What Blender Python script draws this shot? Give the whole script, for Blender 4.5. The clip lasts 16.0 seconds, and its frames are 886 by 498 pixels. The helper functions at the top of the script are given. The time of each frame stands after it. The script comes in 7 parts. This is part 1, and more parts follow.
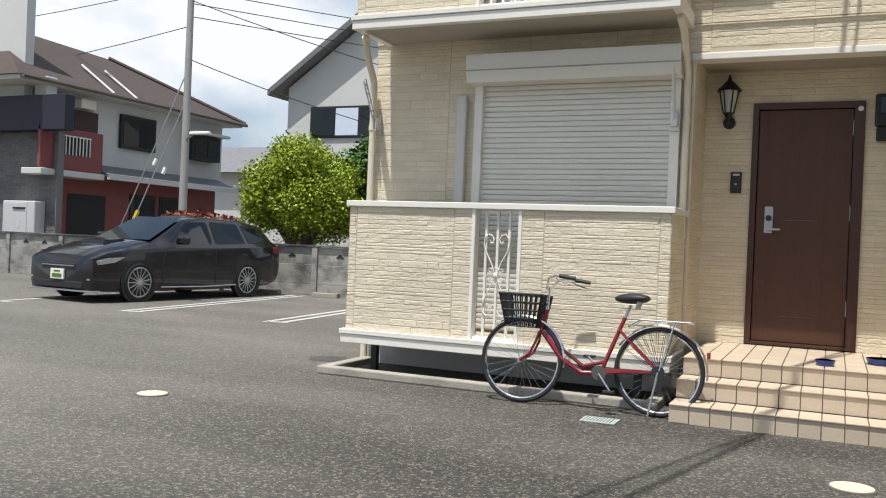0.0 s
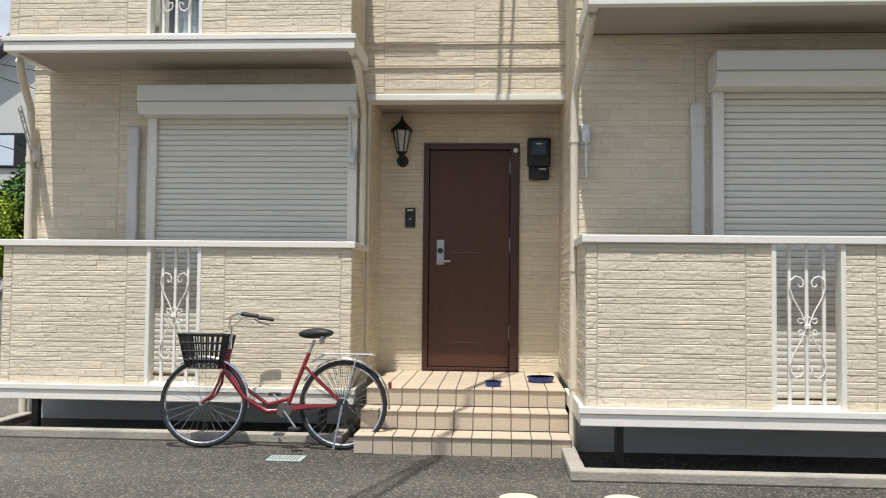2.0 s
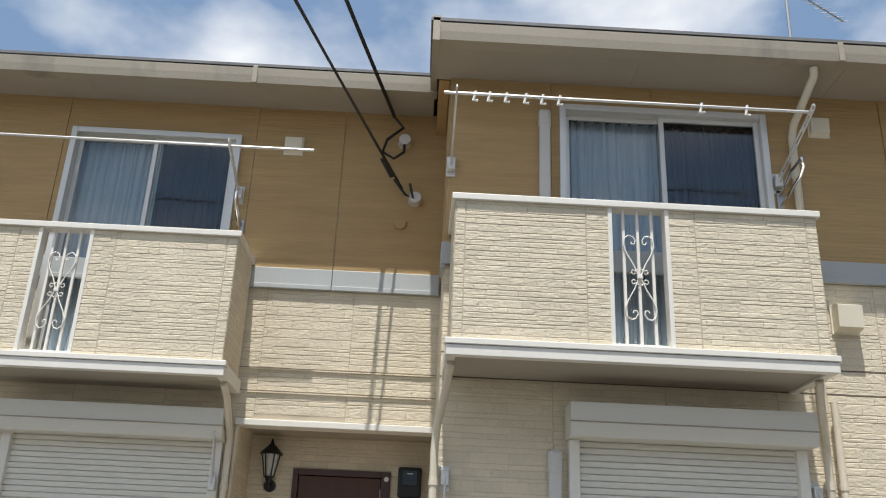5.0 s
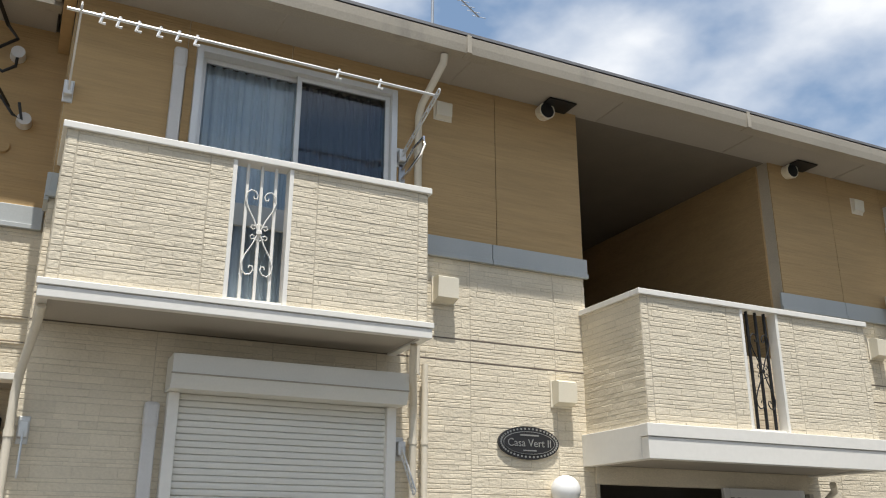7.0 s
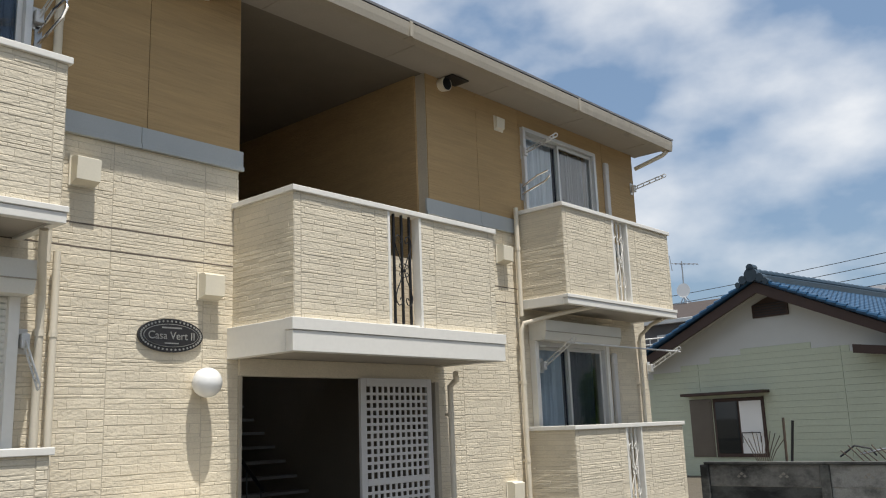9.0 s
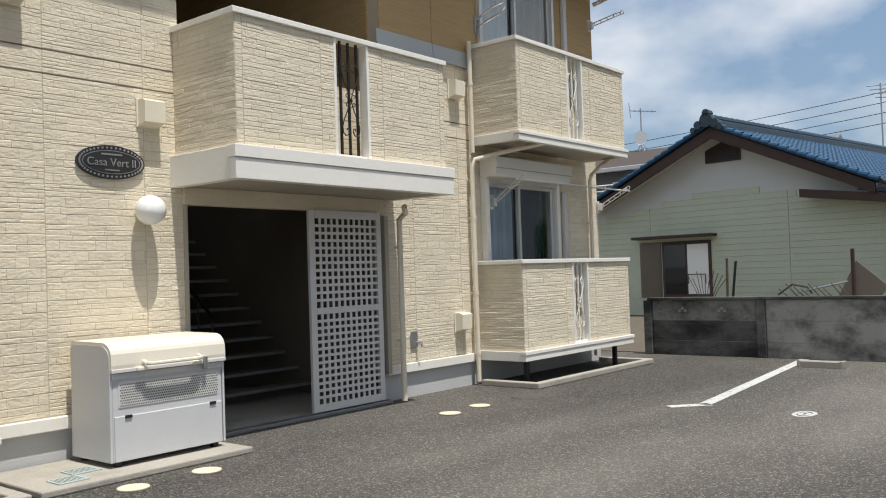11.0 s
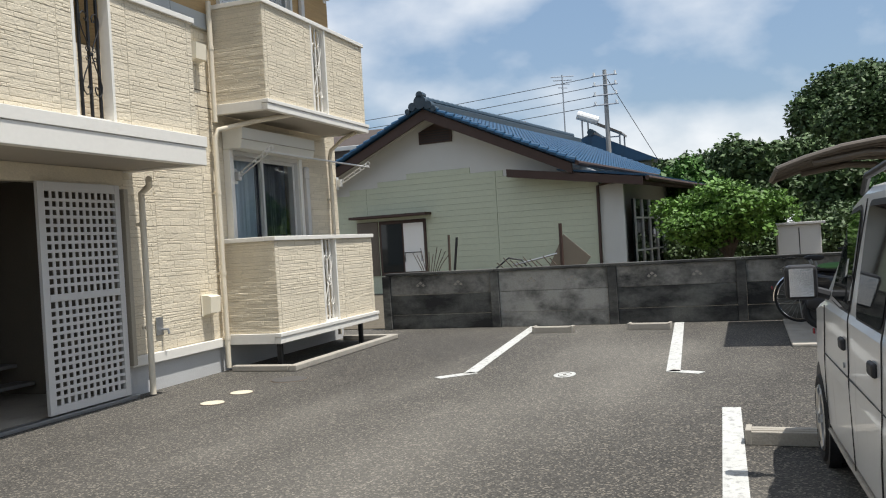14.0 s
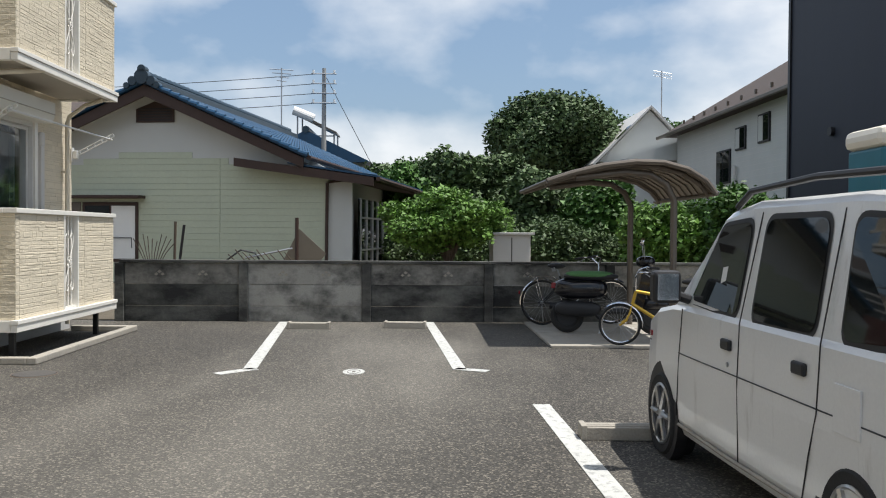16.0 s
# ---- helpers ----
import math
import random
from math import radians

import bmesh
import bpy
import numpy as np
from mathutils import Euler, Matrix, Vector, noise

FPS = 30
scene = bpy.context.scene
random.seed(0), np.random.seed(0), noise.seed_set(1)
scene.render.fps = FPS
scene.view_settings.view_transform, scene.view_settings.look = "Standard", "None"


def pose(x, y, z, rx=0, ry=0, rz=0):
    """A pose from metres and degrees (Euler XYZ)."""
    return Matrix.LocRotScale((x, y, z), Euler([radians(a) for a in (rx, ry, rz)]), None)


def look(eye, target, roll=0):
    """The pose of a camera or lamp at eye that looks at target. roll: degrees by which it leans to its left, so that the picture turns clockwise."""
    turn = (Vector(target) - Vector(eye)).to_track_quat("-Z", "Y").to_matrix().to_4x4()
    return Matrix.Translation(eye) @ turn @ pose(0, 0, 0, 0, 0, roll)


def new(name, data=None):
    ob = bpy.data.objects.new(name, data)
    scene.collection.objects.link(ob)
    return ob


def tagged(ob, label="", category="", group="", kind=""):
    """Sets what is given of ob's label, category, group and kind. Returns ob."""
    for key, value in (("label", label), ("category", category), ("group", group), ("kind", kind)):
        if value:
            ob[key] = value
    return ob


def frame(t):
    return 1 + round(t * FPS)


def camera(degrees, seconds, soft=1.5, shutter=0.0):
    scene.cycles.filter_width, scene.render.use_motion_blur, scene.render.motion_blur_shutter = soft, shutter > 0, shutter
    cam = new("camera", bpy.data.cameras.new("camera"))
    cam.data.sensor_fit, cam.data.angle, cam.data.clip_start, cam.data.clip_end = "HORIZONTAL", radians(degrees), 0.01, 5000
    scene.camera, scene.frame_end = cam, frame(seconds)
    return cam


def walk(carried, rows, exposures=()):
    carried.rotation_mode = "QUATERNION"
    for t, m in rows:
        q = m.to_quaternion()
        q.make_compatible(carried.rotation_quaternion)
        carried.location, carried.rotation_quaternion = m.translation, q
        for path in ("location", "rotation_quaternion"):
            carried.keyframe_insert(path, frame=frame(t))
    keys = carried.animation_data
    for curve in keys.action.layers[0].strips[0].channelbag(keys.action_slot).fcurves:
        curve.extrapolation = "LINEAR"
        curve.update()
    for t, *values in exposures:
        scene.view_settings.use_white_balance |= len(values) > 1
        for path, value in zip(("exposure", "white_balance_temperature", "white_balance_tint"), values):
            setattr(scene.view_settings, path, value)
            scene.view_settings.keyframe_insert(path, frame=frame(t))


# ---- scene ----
cam = camera(53.8, 16.0, soft=1.1)
PATH = [
    (0, (0.124, 0.863, 1.253), (-0.692, 2.689, 1.243), 2.4),
    (0.5, (0.13, 0.867, 1.26), (-0.475, 2.773, 1.275), 2.5),
    (1, (0.134, 0.871, 1.247), (-0.246, 2.834, 1.301), 1.9),
    (1.5, (0.15, 0.883, 1.262), (-0.047, 2.872, 1.332), 0.7),
    (2, (0.141, 0.877, 1.276), (0.013, 2.871, 1.361), 0.6),
    (2.5, (0.124, 0.873, 1.298), (0.007, 2.859, 1.498), 1.8),
    (3, (0.128, 0.851, 1.344), (0.04, 2.817, 1.702), 2.0),
    (3.2, (0.127, 0.841, 1.355), (0.061, 2.796, 1.771), 1.9),
    (5.3, (0.611, 0.73, 1.686), (0.71, 2.588, 2.42), 2.7),
    (5.5, (0.624, 0.725, 1.692), (0.816, 2.579, 2.417), 2.2),
    (6, (0.687, 0.719, 1.677), (1.12, 2.543, 2.374), 1.3),
    (6.5, (0.688, 0.733, 1.689), (1.351, 2.499, 2.355), 1.0),
    (7, (0.734, 0.73, 1.688), (1.564, 2.433, 2.329), 0.1),
    (7.5, (0.743, 0.737, 1.685), (1.772, 2.341, 2.293), -1.3),
    (8, (0.768, 0.729, 1.695), (2.004, 2.204, 2.24), -2.1),
    (8.5, (0.786, 0.736, 1.689), (2.165, 2.099, 2.175), -2.1),
    (9, (0.811, 0.74, 1.687), (2.282, 2.036, 2.086), -2.1),
    (9.2, (0.819, 0.738, 1.672), (2.307, 2.026, 2.028), -2.2),
    (11.3, (0.93, 0.646, 1.484), (2.496, 1.89, 1.504), -2.1),
    (11.5, (0.927, 0.636, 1.472), (2.516, 1.85, 1.479), -1.8),
    (12, (0.885, 0.648, 1.451), (2.522, 1.796, 1.443), -1.6),
    (12.5, (0.855, 0.731, 1.438), (2.538, 1.811, 1.404), -2.2),
    (13, (0.885, 0.968, 1.435), (2.623, 1.957, 1.409), -2.3),
    (13.5, (0.908, 1.24, 1.445), (2.727, 2.07, 1.446), -2.0),
    (14, (0.903, 1.535, 1.434), (2.791, 2.195, 1.421), -3.4),
    (14.5, (0.924, 1.842, 1.413), (2.857, 2.35, 1.348), -5.7),
    (15, (0.994, 2.165, 1.394), (2.963, 2.509, 1.312), -2.7),
    (15.5, (1.003, 2.44, 1.378), (2.998, 2.569, 1.339), -0.0),
    (16, (0.996, 2.718, 1.407), (2.995, 2.67, 1.371), 0.4),
]
walk(cam, [(t, look(eye, target, roll)) for t, eye, target, roll in PATH],
     [(0, 0.09), (1, 0.04), (2, 0.08), (3, 0.14), (5.5, 0.06), (6.5, 0.12), (8.5, -0.05), (9, -0.07), (12.5, 0.03), (14.5, 0.09), (16, 0.08)])

# ---- world, sun ----
world = bpy.data.worlds.new("sky")
scene.world = world
world.use_nodes = True
wn, wl = world.node_tree.nodes, world.node_tree.links
wn.clear()
w_out = wn.new("ShaderNodeOutputWorld")
w_bg = wn.new("ShaderNodeBackground")
w_sky = wn.new("ShaderNodeTexSky")
w_sky.sky_type, w_sky.sun_disc = "NISHITA", False
w_sky.sun_elevation, w_sky.sun_rotation = radians(72), radians(190)
w_sky.air_density, w_sky.dust_density, w_sky.ozone_density = 1.2, 1.5, 2.0
w_co = wn.new("ShaderNodeTexCoord")
w_map = wn.new("ShaderNodeMapping")
w_map.inputs["Scale"].default_value = (1.7, 1.7, 3.0)
w_map.inputs["Location"].default_value = (3.1, 0.7, 0.2)
w_no = wn.new("ShaderNodeTexNoise")
w_no.inputs["Scale"].default_value = 1.9
w_no.inputs["Detail"].default_value = 7
w_no.inputs["Roughness"].default_value = 0.48
w_ramp = wn.new("ShaderNodeValToRGB")
w_ramp.color_ramp.elements[0].position, w_ramp.color_ramp.elements[1].position = 0.44, 0.64
w_ramp.color_ramp.elements[1].color = (0.85, 0.85, 0.85, 1)
w_mix = wn.new("ShaderNodeMix")
w_mix.data_type = "RGBA"
w_mix.inputs["B"].default_value = (12.6, 12.7, 12.8, 1)
wl.new(w_co.outputs["Generated"], w_map.inputs["Vector"])
wl.new(w_map.outputs["Vector"], w_no.inputs["Vector"])
wl.new(w_no.outputs["Fac"], w_ramp.inputs["Fac"])
wl.new(w_ramp.outputs["Color"], w_mix.inputs["Factor"])
w_haze = wn.new("ShaderNodeMix")
w_haze.data_type = "RGBA"
w_haze.inputs["Factor"].default_value = 0.30
w_haze.inputs["B"].default_value = (5.4, 8.2, 12.4, 1)
wl.new(w_sky.outputs["Color"], w_haze.inputs["A"])
wl.new(w_haze.outputs["Result"], w_mix.inputs["A"])
wl.new(w_mix.outputs["Result"], w_bg.inputs["Color"])
w_bg.inputs["Strength"].default_value = 0.082
wl.new(w_bg.outputs["Background"], w_out.inputs["Surface"])

sun_data = bpy.data.lights.new("sun", "SUN")
sun_data.energy, sun_data.angle, sun_data.color = 5.0, radians(0.55), (1.0, 0.972, 0.925)
sun = new("sun", sun_data)
sun.matrix_world = look((0, 0, 40), (0.05 * 40, 0.31 * 40, 40 - 0.95 * 40))


# ---- materials ----
def mat(name, color, rough=0.7, metal=0.0, vary=0.12, scale=3.0, fine=60.0, bump=0.0, bscale=80.0, stretch=(1, 1, 1),
        island=0.0, per_object=0.0, spec=0.5, stain=None, coat=0.0):
    """A procedural surface: colour with variation at two scales, fine relief, and optional stains of one colour."""
    m = bpy.data.materials.new(name)
    m.use_nodes = True
    n, l = m.node_tree.nodes, m.node_tree.links
    b = n["Principled BSDF"]
    b.inputs["Roughness"].default_value, b.inputs["Metallic"].default_value = rough, metal
    b.inputs["Specular IOR Level"].default_value, b.inputs["Coat Weight"].default_value = spec, coat
    co = n.new("ShaderNodeTexCoord")
    mp = n.new("ShaderNodeMapping")
    mp.inputs["Scale"].default_value = stretch
    l.new(co.outputs["Object"], mp.inputs["Vector"])
    big, small = n.new("ShaderNodeTexNoise"), n.new("ShaderNodeTexNoise")
    big.inputs["Scale"].default_value, big.inputs["Detail"].default_value = scale, 5
    small.inputs["Scale"].default_value, small.inputs["Detail"].default_value = fine, 3
    for t in (big, small):
        l.new(mp.outputs["Vector"], t.inputs["Vector"])
    add = n.new("ShaderNodeMath")
    add.operation = "ADD"
    l.new(big.outputs["Fac"], add.inputs[0])
    l.new(small.outputs["Fac"], add.inputs[1])
    rng = n.new("ShaderNodeMapRange")
    rng.inputs["From Min"].default_value, rng.inputs["From Max"].default_value = 0.6, 1.4
    rng.inputs["To Min"].default_value, rng.inputs["To Max"].default_value = 1 - vary, 1 + vary
    l.new(add.outputs["Value"], rng.inputs["Value"])
    value = rng.outputs["Result"]
    for amount, kind, socket in ((island, "ShaderNodeNewGeometry", "Random Per Island"), (per_object, "ShaderNodeObjectInfo", "Random")):
        if amount:
            g = n.new(kind)
            r2 = n.new("ShaderNodeMapRange")
            r2.inputs["To Min"].default_value, r2.inputs["To Max"].default_value = 1 - amount, 1 + amount
            l.new(g.outputs[socket], r2.inputs["Value"])
            mul = n.new("ShaderNodeMath")
            mul.operation = "MULTIPLY"
            l.new(value, mul.inputs[0])
            l.new(r2.outputs["Result"], mul.inputs[1])
            value = mul.outputs["Value"]
    hsv = n.new("ShaderNodeHueSaturation")
    hsv.inputs["Color"].default_value = (*color, 1)
    l.new(value, hsv.inputs["Value"])
    colour = hsv.outputs["Color"]
    if stain:
        sn = n.new("ShaderNodeTexNoise")
        sn.inputs["Scale"].default_value, sn.inputs["Detail"].default_value = stain[1], 8
        sn.inputs["Roughness"].default_value = 0.65
        sm = n.new("ShaderNodeMapping")
        sm.inputs["Scale"].default_value = stain[3] if len(stain) > 3 else (1, 1, 1)
        l.new(co.outputs["Object"], sm.inputs["Vector"])
        l.new(sm.outputs["Vector"], sn.inputs["Vector"])
        sr = n.new("ShaderNodeValToRGB")
        sr.color_ramp.elements[0].position, sr.color_ramp.elements[1].position = stain[2], min(1.0, stain[2] + 0.22)
        l.new(sn.outputs["Fac"], sr.inputs["Fac"])
        mx = n.new("ShaderNodeMix")
        mx.data_type = "RGBA"
        mx.inputs["B"].default_value = (*stain[0], 1)
        l.new(sr.outputs["Color"], mx.inputs["Factor"])
        l.new(colour, mx.inputs["A"])
        colour = mx.outputs["Result"]
    l.new(colour, b.inputs["Base Color"])
    if bump:
        bt = n.new("ShaderNodeTexNoise")
        bt.inputs["Scale"].default_value, bt.inputs["Detail"].default_value = bscale, 4
        l.new(mp.outputs["Vector"], bt.inputs["Vector"])
        bn = n.new("ShaderNodeBump")
        bn.inputs["Strength"].default_value, bn.inputs["Distance"].default_value = bump, 0.01
        l.new(bt.outputs["Fac"], bn.inputs["Height"])
        l.new(bn.outputs["Normal"], b.inputs["Normal"])
    return m


def glass_mat(name, tint=(0.9, 0.95, 0.95), rough=0.02):
    m = bpy.data.materials.new(name)
    m.use_nodes = True
    b = m.node_tree.nodes["Principled BSDF"]
    b.inputs["Base Color"].default_value = (*tint, 1)
    b.inputs["Transmission Weight"].default_value, b.inputs["Roughness"].default_value = 1.0, rough
    b.inputs["IOR"].default_value = 1.5
    return m


M_STONE = mat("cream_stone_siding", (0.69, 0.61, 0.465), 0.88, vary=0.11, scale=2.5, fine=45, bump=0.75, bscale=26, stretch=(1, 1, 1.6), island=0.05)
M_JOINT = mat("cream_siding_joint", (0.54, 0.47, 0.355), 0.9, vary=0.10, bump=0.2)
M_TAN = mat("tan_ribbed_siding", (0.45, 0.305, 0.145), 0.85, vary=0.12, scale=2.0, fine=11, bump=1.0, bscale=9.0, stretch=(0.3, 1, 5.0))
M_WHITE = mat("white_painted_metal", (0.80, 0.77, 0.70), 0.45, vary=0.04, scale=1.5, fine=20, stain=((0.56, 0.52, 0.44), 1.3, 0.62, (1, 1, 0.3)))
M_SHUTTER = mat("ivory_shutter_slat", (0.72, 0.70, 0.63), 0.4, vary=0.04, scale=1.2)
M_GREY = mat("grey_band_metal", (0.44, 0.46, 0.45), 0.5, vary=0.06)
M_GUTTER = mat("weathered_beige_gutter", (0.40, 0.355, 0.28), 0.5, vary=0.12, scale=1.2, stain=((0.22, 0.20, 0.165), 1.6, 0.55, (1, 1, 0.4)))
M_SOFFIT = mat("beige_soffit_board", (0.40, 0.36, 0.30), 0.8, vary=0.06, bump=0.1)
M_PIPE = mat("cream_pvc_pipe", (0.70, 0.63, 0.50), 0.45, vary=0.05, scale=2)
M_DUCT = mat("pale_grey_duct_cover", (0.62, 0.60, 0.57), 0.45, vary=0.04)
M_VENT = mat("cream_vent_hood", (0.78, 0.72, 0.58), 0.5, vary=0.04)
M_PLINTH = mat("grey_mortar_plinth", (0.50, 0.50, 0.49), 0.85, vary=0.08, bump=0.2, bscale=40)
M_CONC = mat("worn_concrete", (0.36, 0.33, 0.28), 0.9, vary=0.16, scale=3, bump=0.5, bscale=50, stain=((0.22, 0.21, 0.18), 2.2, 0.55))
M_FENCE = mat("blackened_concrete_panel", (0.13, 0.13, 0.118), 0.9, vary=0.25, scale=1.5, fine=25, bump=0.6, bscale=35,
              stain=((0.030, 0.030, 0.029), 1.1, 0.38, (1, 1, 2.2)), per_object=0.2)
M_FENCE_MID = mat("stained_grey_concrete_panel", (0.27, 0.26, 0.235), 0.9, vary=0.25, scale=2.0, fine=25, bump=0.6, bscale=35,
                  stain=((0.035, 0.035, 0.033), 1.7, 0.44, (1, 1, 1.6)), per_object=0.25)
M_FENCE2 = mat("pale_concrete_panel", (0.34, 0.33, 0.30), 0.9, vary=0.2, scale=1.5, bump=0.5, bscale=35, stain=((0.07, 0.07, 0.064), 1.6, 0.46, (1, 1, 1.4)), per_object=0.15)
M_TILE = mat("beige_step_tile", (0.54, 0.445, 0.335), 0.55, vary=0.12, scale=6, bump=0.15, per_object=0.05, stain=((0.42, 0.31, 0.21), 5.0, 0.62))
M_GROUT = mat("dark_tile_joint", (0.16, 0.13, 0.105), 0.95, vary=0.2)
M_DOOR = mat("red_brown_wood_grain_door", (0.072, 0.025, 0.0115), 0.5, vary=0.22, scale=2, fine=30, bump=0.12, bscale=20, stretch=(6, 6, 0.5))
M_DOORF = mat("dark_red_brown_frame", (0.055, 0.017, 0.011), 0.4, vary=0.1)
M_BLACK = mat("black_metal", (0.012, 0.012, 0.013), 0.45, vary=0.15)
M_BLACKP = mat("black_plastic", (0.018, 0.018, 0.02), 0.55, vary=0.15)
M_RUBBER = mat("black_rubber", (0.020, 0.020, 0.020), 0.85, vary=0.2, bump=0.2)
M_CHROME = mat("chrome", (0.75, 0.75, 0.76), 0.16, 1.0, vary=0.05)
M_STEEL = mat("galvanised_steel", (0.40, 0.41, 0.42), 0.42, 0.8, vary=0.1)
M_ALU = mat("satin_aluminium_frame", (0.66, 0.655, 0.63), 0.38, 0.35, vary=0.05)
M_GLASS = glass_mat("window_glass")
# near-black colour that stands in for the shade of unlit depth
M_DARKIN = mat("near_black_unlit_depth", (0.03, 0.03, 0.032), 0.9)
M_CURTAIN = mat("pale_blue_grey_curtain", (0.62, 0.70, 0.80), 0.9, vary=0.08, scale=6)
M_CURTAIN_D = mat("navy_blue_curtain", (0.045, 0.055, 0.09), 0.9, vary=0.15, scale=6)
M_RED = mat("dark_red_bicycle_paint", (0.22, 0.010, 0.018), 0.25, vary=0.08, coat=0.6)
M_LINE = mat("worn_white_road_paint", (0.52, 0.52, 0.49), 0.8, vary=0.14, fine=90, bump=0.4, bscale=120, stain=((0.12, 0.115, 0.11), 16.0, 0.52))
M_BIN = mat("ivory_moulded_steel", (0.76, 0.70, 0.58), 0.4, vary=0.05)
M_BINW = mat("pale_grey_white_sheet_steel", (0.56, 0.56, 0.56), 0.4, vary=0.05)
M_GLOBE = mat("opal_white_globe", (0.86, 0.85, 0.82), 0.25, vary=0.02)
M_SIGN = mat("black_cast_sign_plate", (0.02, 0.02, 0.022), 0.5, vary=0.2)
M_SILVER = mat("brushed_silver_inlay", (0.60, 0.60, 0.58), 0.3, 0.8, vary=0.05)
M_BLUE = mat("blue_glazed_bowl", (0.02, 0.045, 0.22), 0.3, vary=0.15)
M_GRATE = mat("pale_green_grey_grate", (0.36, 0.44, 0.42), 0.6, vary=0.12)
M_COVER = mat("pale_cream_cover", (0.62, 0.56, 0.42), 0.75, vary=0.12, scale=8, stain=((0.3, 0.27, 0.2), 9.0, 0.6))
M_BLUETILE = mat("blue_glazed_roof_tile", (0.014, 0.062, 0.130), 0.30, vary=0.25, scale=3, island=0.2)
M_HWALL = mat("pale_green_cream_siding", (0.52, 0.555, 0.425), 0.75, vary=0.06, scale=1.2, fine=15)
M_HPLAST = mat("off_white_plaster", (0.58, 0.585, 0.56), 0.85, vary=0.07, scale=1)
M_BROWN = mat("dark_brown_timber", (0.055, 0.030, 0.022), 0.65, vary=0.2, stretch=(1, 1, 1))
M_VANW = mat("dull_white_car_paint", (0.73, 0.73, 0.715), 0.28, vary=0.05, scale=2, coat=0.4, stain=((0.36, 0.34, 0.30), 3.2, 0.60, (2.2, 2.2, 0.35)))
M_CARB = mat("dark_grey_car_paint", (0.009, 0.009, 0.012), 0.18, vary=0.1, spec=0.4, coat=0.5)
M_CARGLASS = mat("tinted_car_glass", (0.008, 0.011, 0.011), 0.03, vary=0.05, spec=0.5)
M_LAMP = mat("clear_headlamp", (0.55, 0.57, 0.6), 0.1, 0.3, vary=0.1, coat=1)
M_ALLOY = mat("silver_alloy", (0.55, 0.55, 0.55), 0.3, 0.9, vary=0.08)
M_GREYBRICK = mat("grey_brick_cladding", (0.16, 0.155, 0.155), 0.85, vary=0.12, island=0.15)
M_NAVY = mat("dark_navy_siding", (0.016, 0.019, 0.032), 0.6, vary=0.12, stretch=(1, 1, 0.15))
M_PINK = mat("dusty_red_stucco", (0.23, 0.072, 0.072), 0.85, vary=0.1, bump=0.2)
M_ROOFB = mat("brown_slate_roof", (0.062, 0.045, 0.037), 0.8, vary=0.2, fine=12, bump=0.5, bscale=12, stretch=(1, 1, 4))
M_ROOFG = mat("grey_tile_roof", (0.17, 0.17, 0.175), 0.6, vary=0.2, fine=10, bump=0.5, bscale=10)
M_LEAF_Y = mat("yellow_green_leaf", (0.25, 0.33, 0.018), 0.6, vary=0.2, island=0.35)
M_LEAF_G = mat("mid_green_leaf", (0.055, 0.13, 0.018), 0.6, vary=0.2, island=0.4)
M_LEAF_V = mat("bright_vine_leaf", (0.10, 0.20, 0.028), 0.6, vary=0.2, island=0.4)
M_LEAF_D = mat("dark_tree_leaf", (0.068, 0.112, 0.036), 0.65, vary=0.2, island=0.45)
M_LEAF_R = mat("rusty_red_leaf", (0.17, 0.045, 0.02), 0.6, vary=0.2, island=0.4)
M_BARK = mat("grey_brown_bark", (0.10, 0.075, 0.055), 0.9, vary=0.25, bump=0.6, bscale=20)
M_POLE = mat("grey_concrete_pole", (0.34, 0.335, 0.32), 0.85, vary=0.1)
M_YELLOW = mat("yellow_guard_sleeve", (0.75, 0.50, 0.03), 0.5)
M_GOLD = mat("gold_bicycle_frame", (0.65, 0.42, 0.06), 0.3, 0.5)
M_GREENC = mat("green_cloth", (0.10, 0.24, 0.09), 0.9, vary=0.12)
M_BRONZE = mat("bronze_aluminium", (0.16, 0.135, 0.11), 0.45, 0.5, vary=0.1)
M_STAIR = mat("dark_grey_steel_stair", (0.18, 0.175, 0.165), 0.7, vary=0.15)
# darkened to hold the stairwell's shade; one brown scrap board shares it
M_INNER = mat("brown_grey_shade_and_board", (0.20, 0.17, 0.13), 0.85, vary=0.1)
M_IRON = mat("dark_cast_iron", (0.075, 0.07, 0.065), 0.7, vary=0.2, bump=0.3)
M_SOIL = mat("dry_garden_soil", (0.11, 0.092, 0.065), 0.95, vary=0.3, bump=0.5)
M_RIDGE = mat("dark_blue_grey_ridge_tile", (0.022, 0.045, 0.065), 0.35, vary=0.25)
M_POLYC = mat("smoked_polycarbonate_sheet", (0.20, 0.17, 0.13), 0.3, vary=0.1)


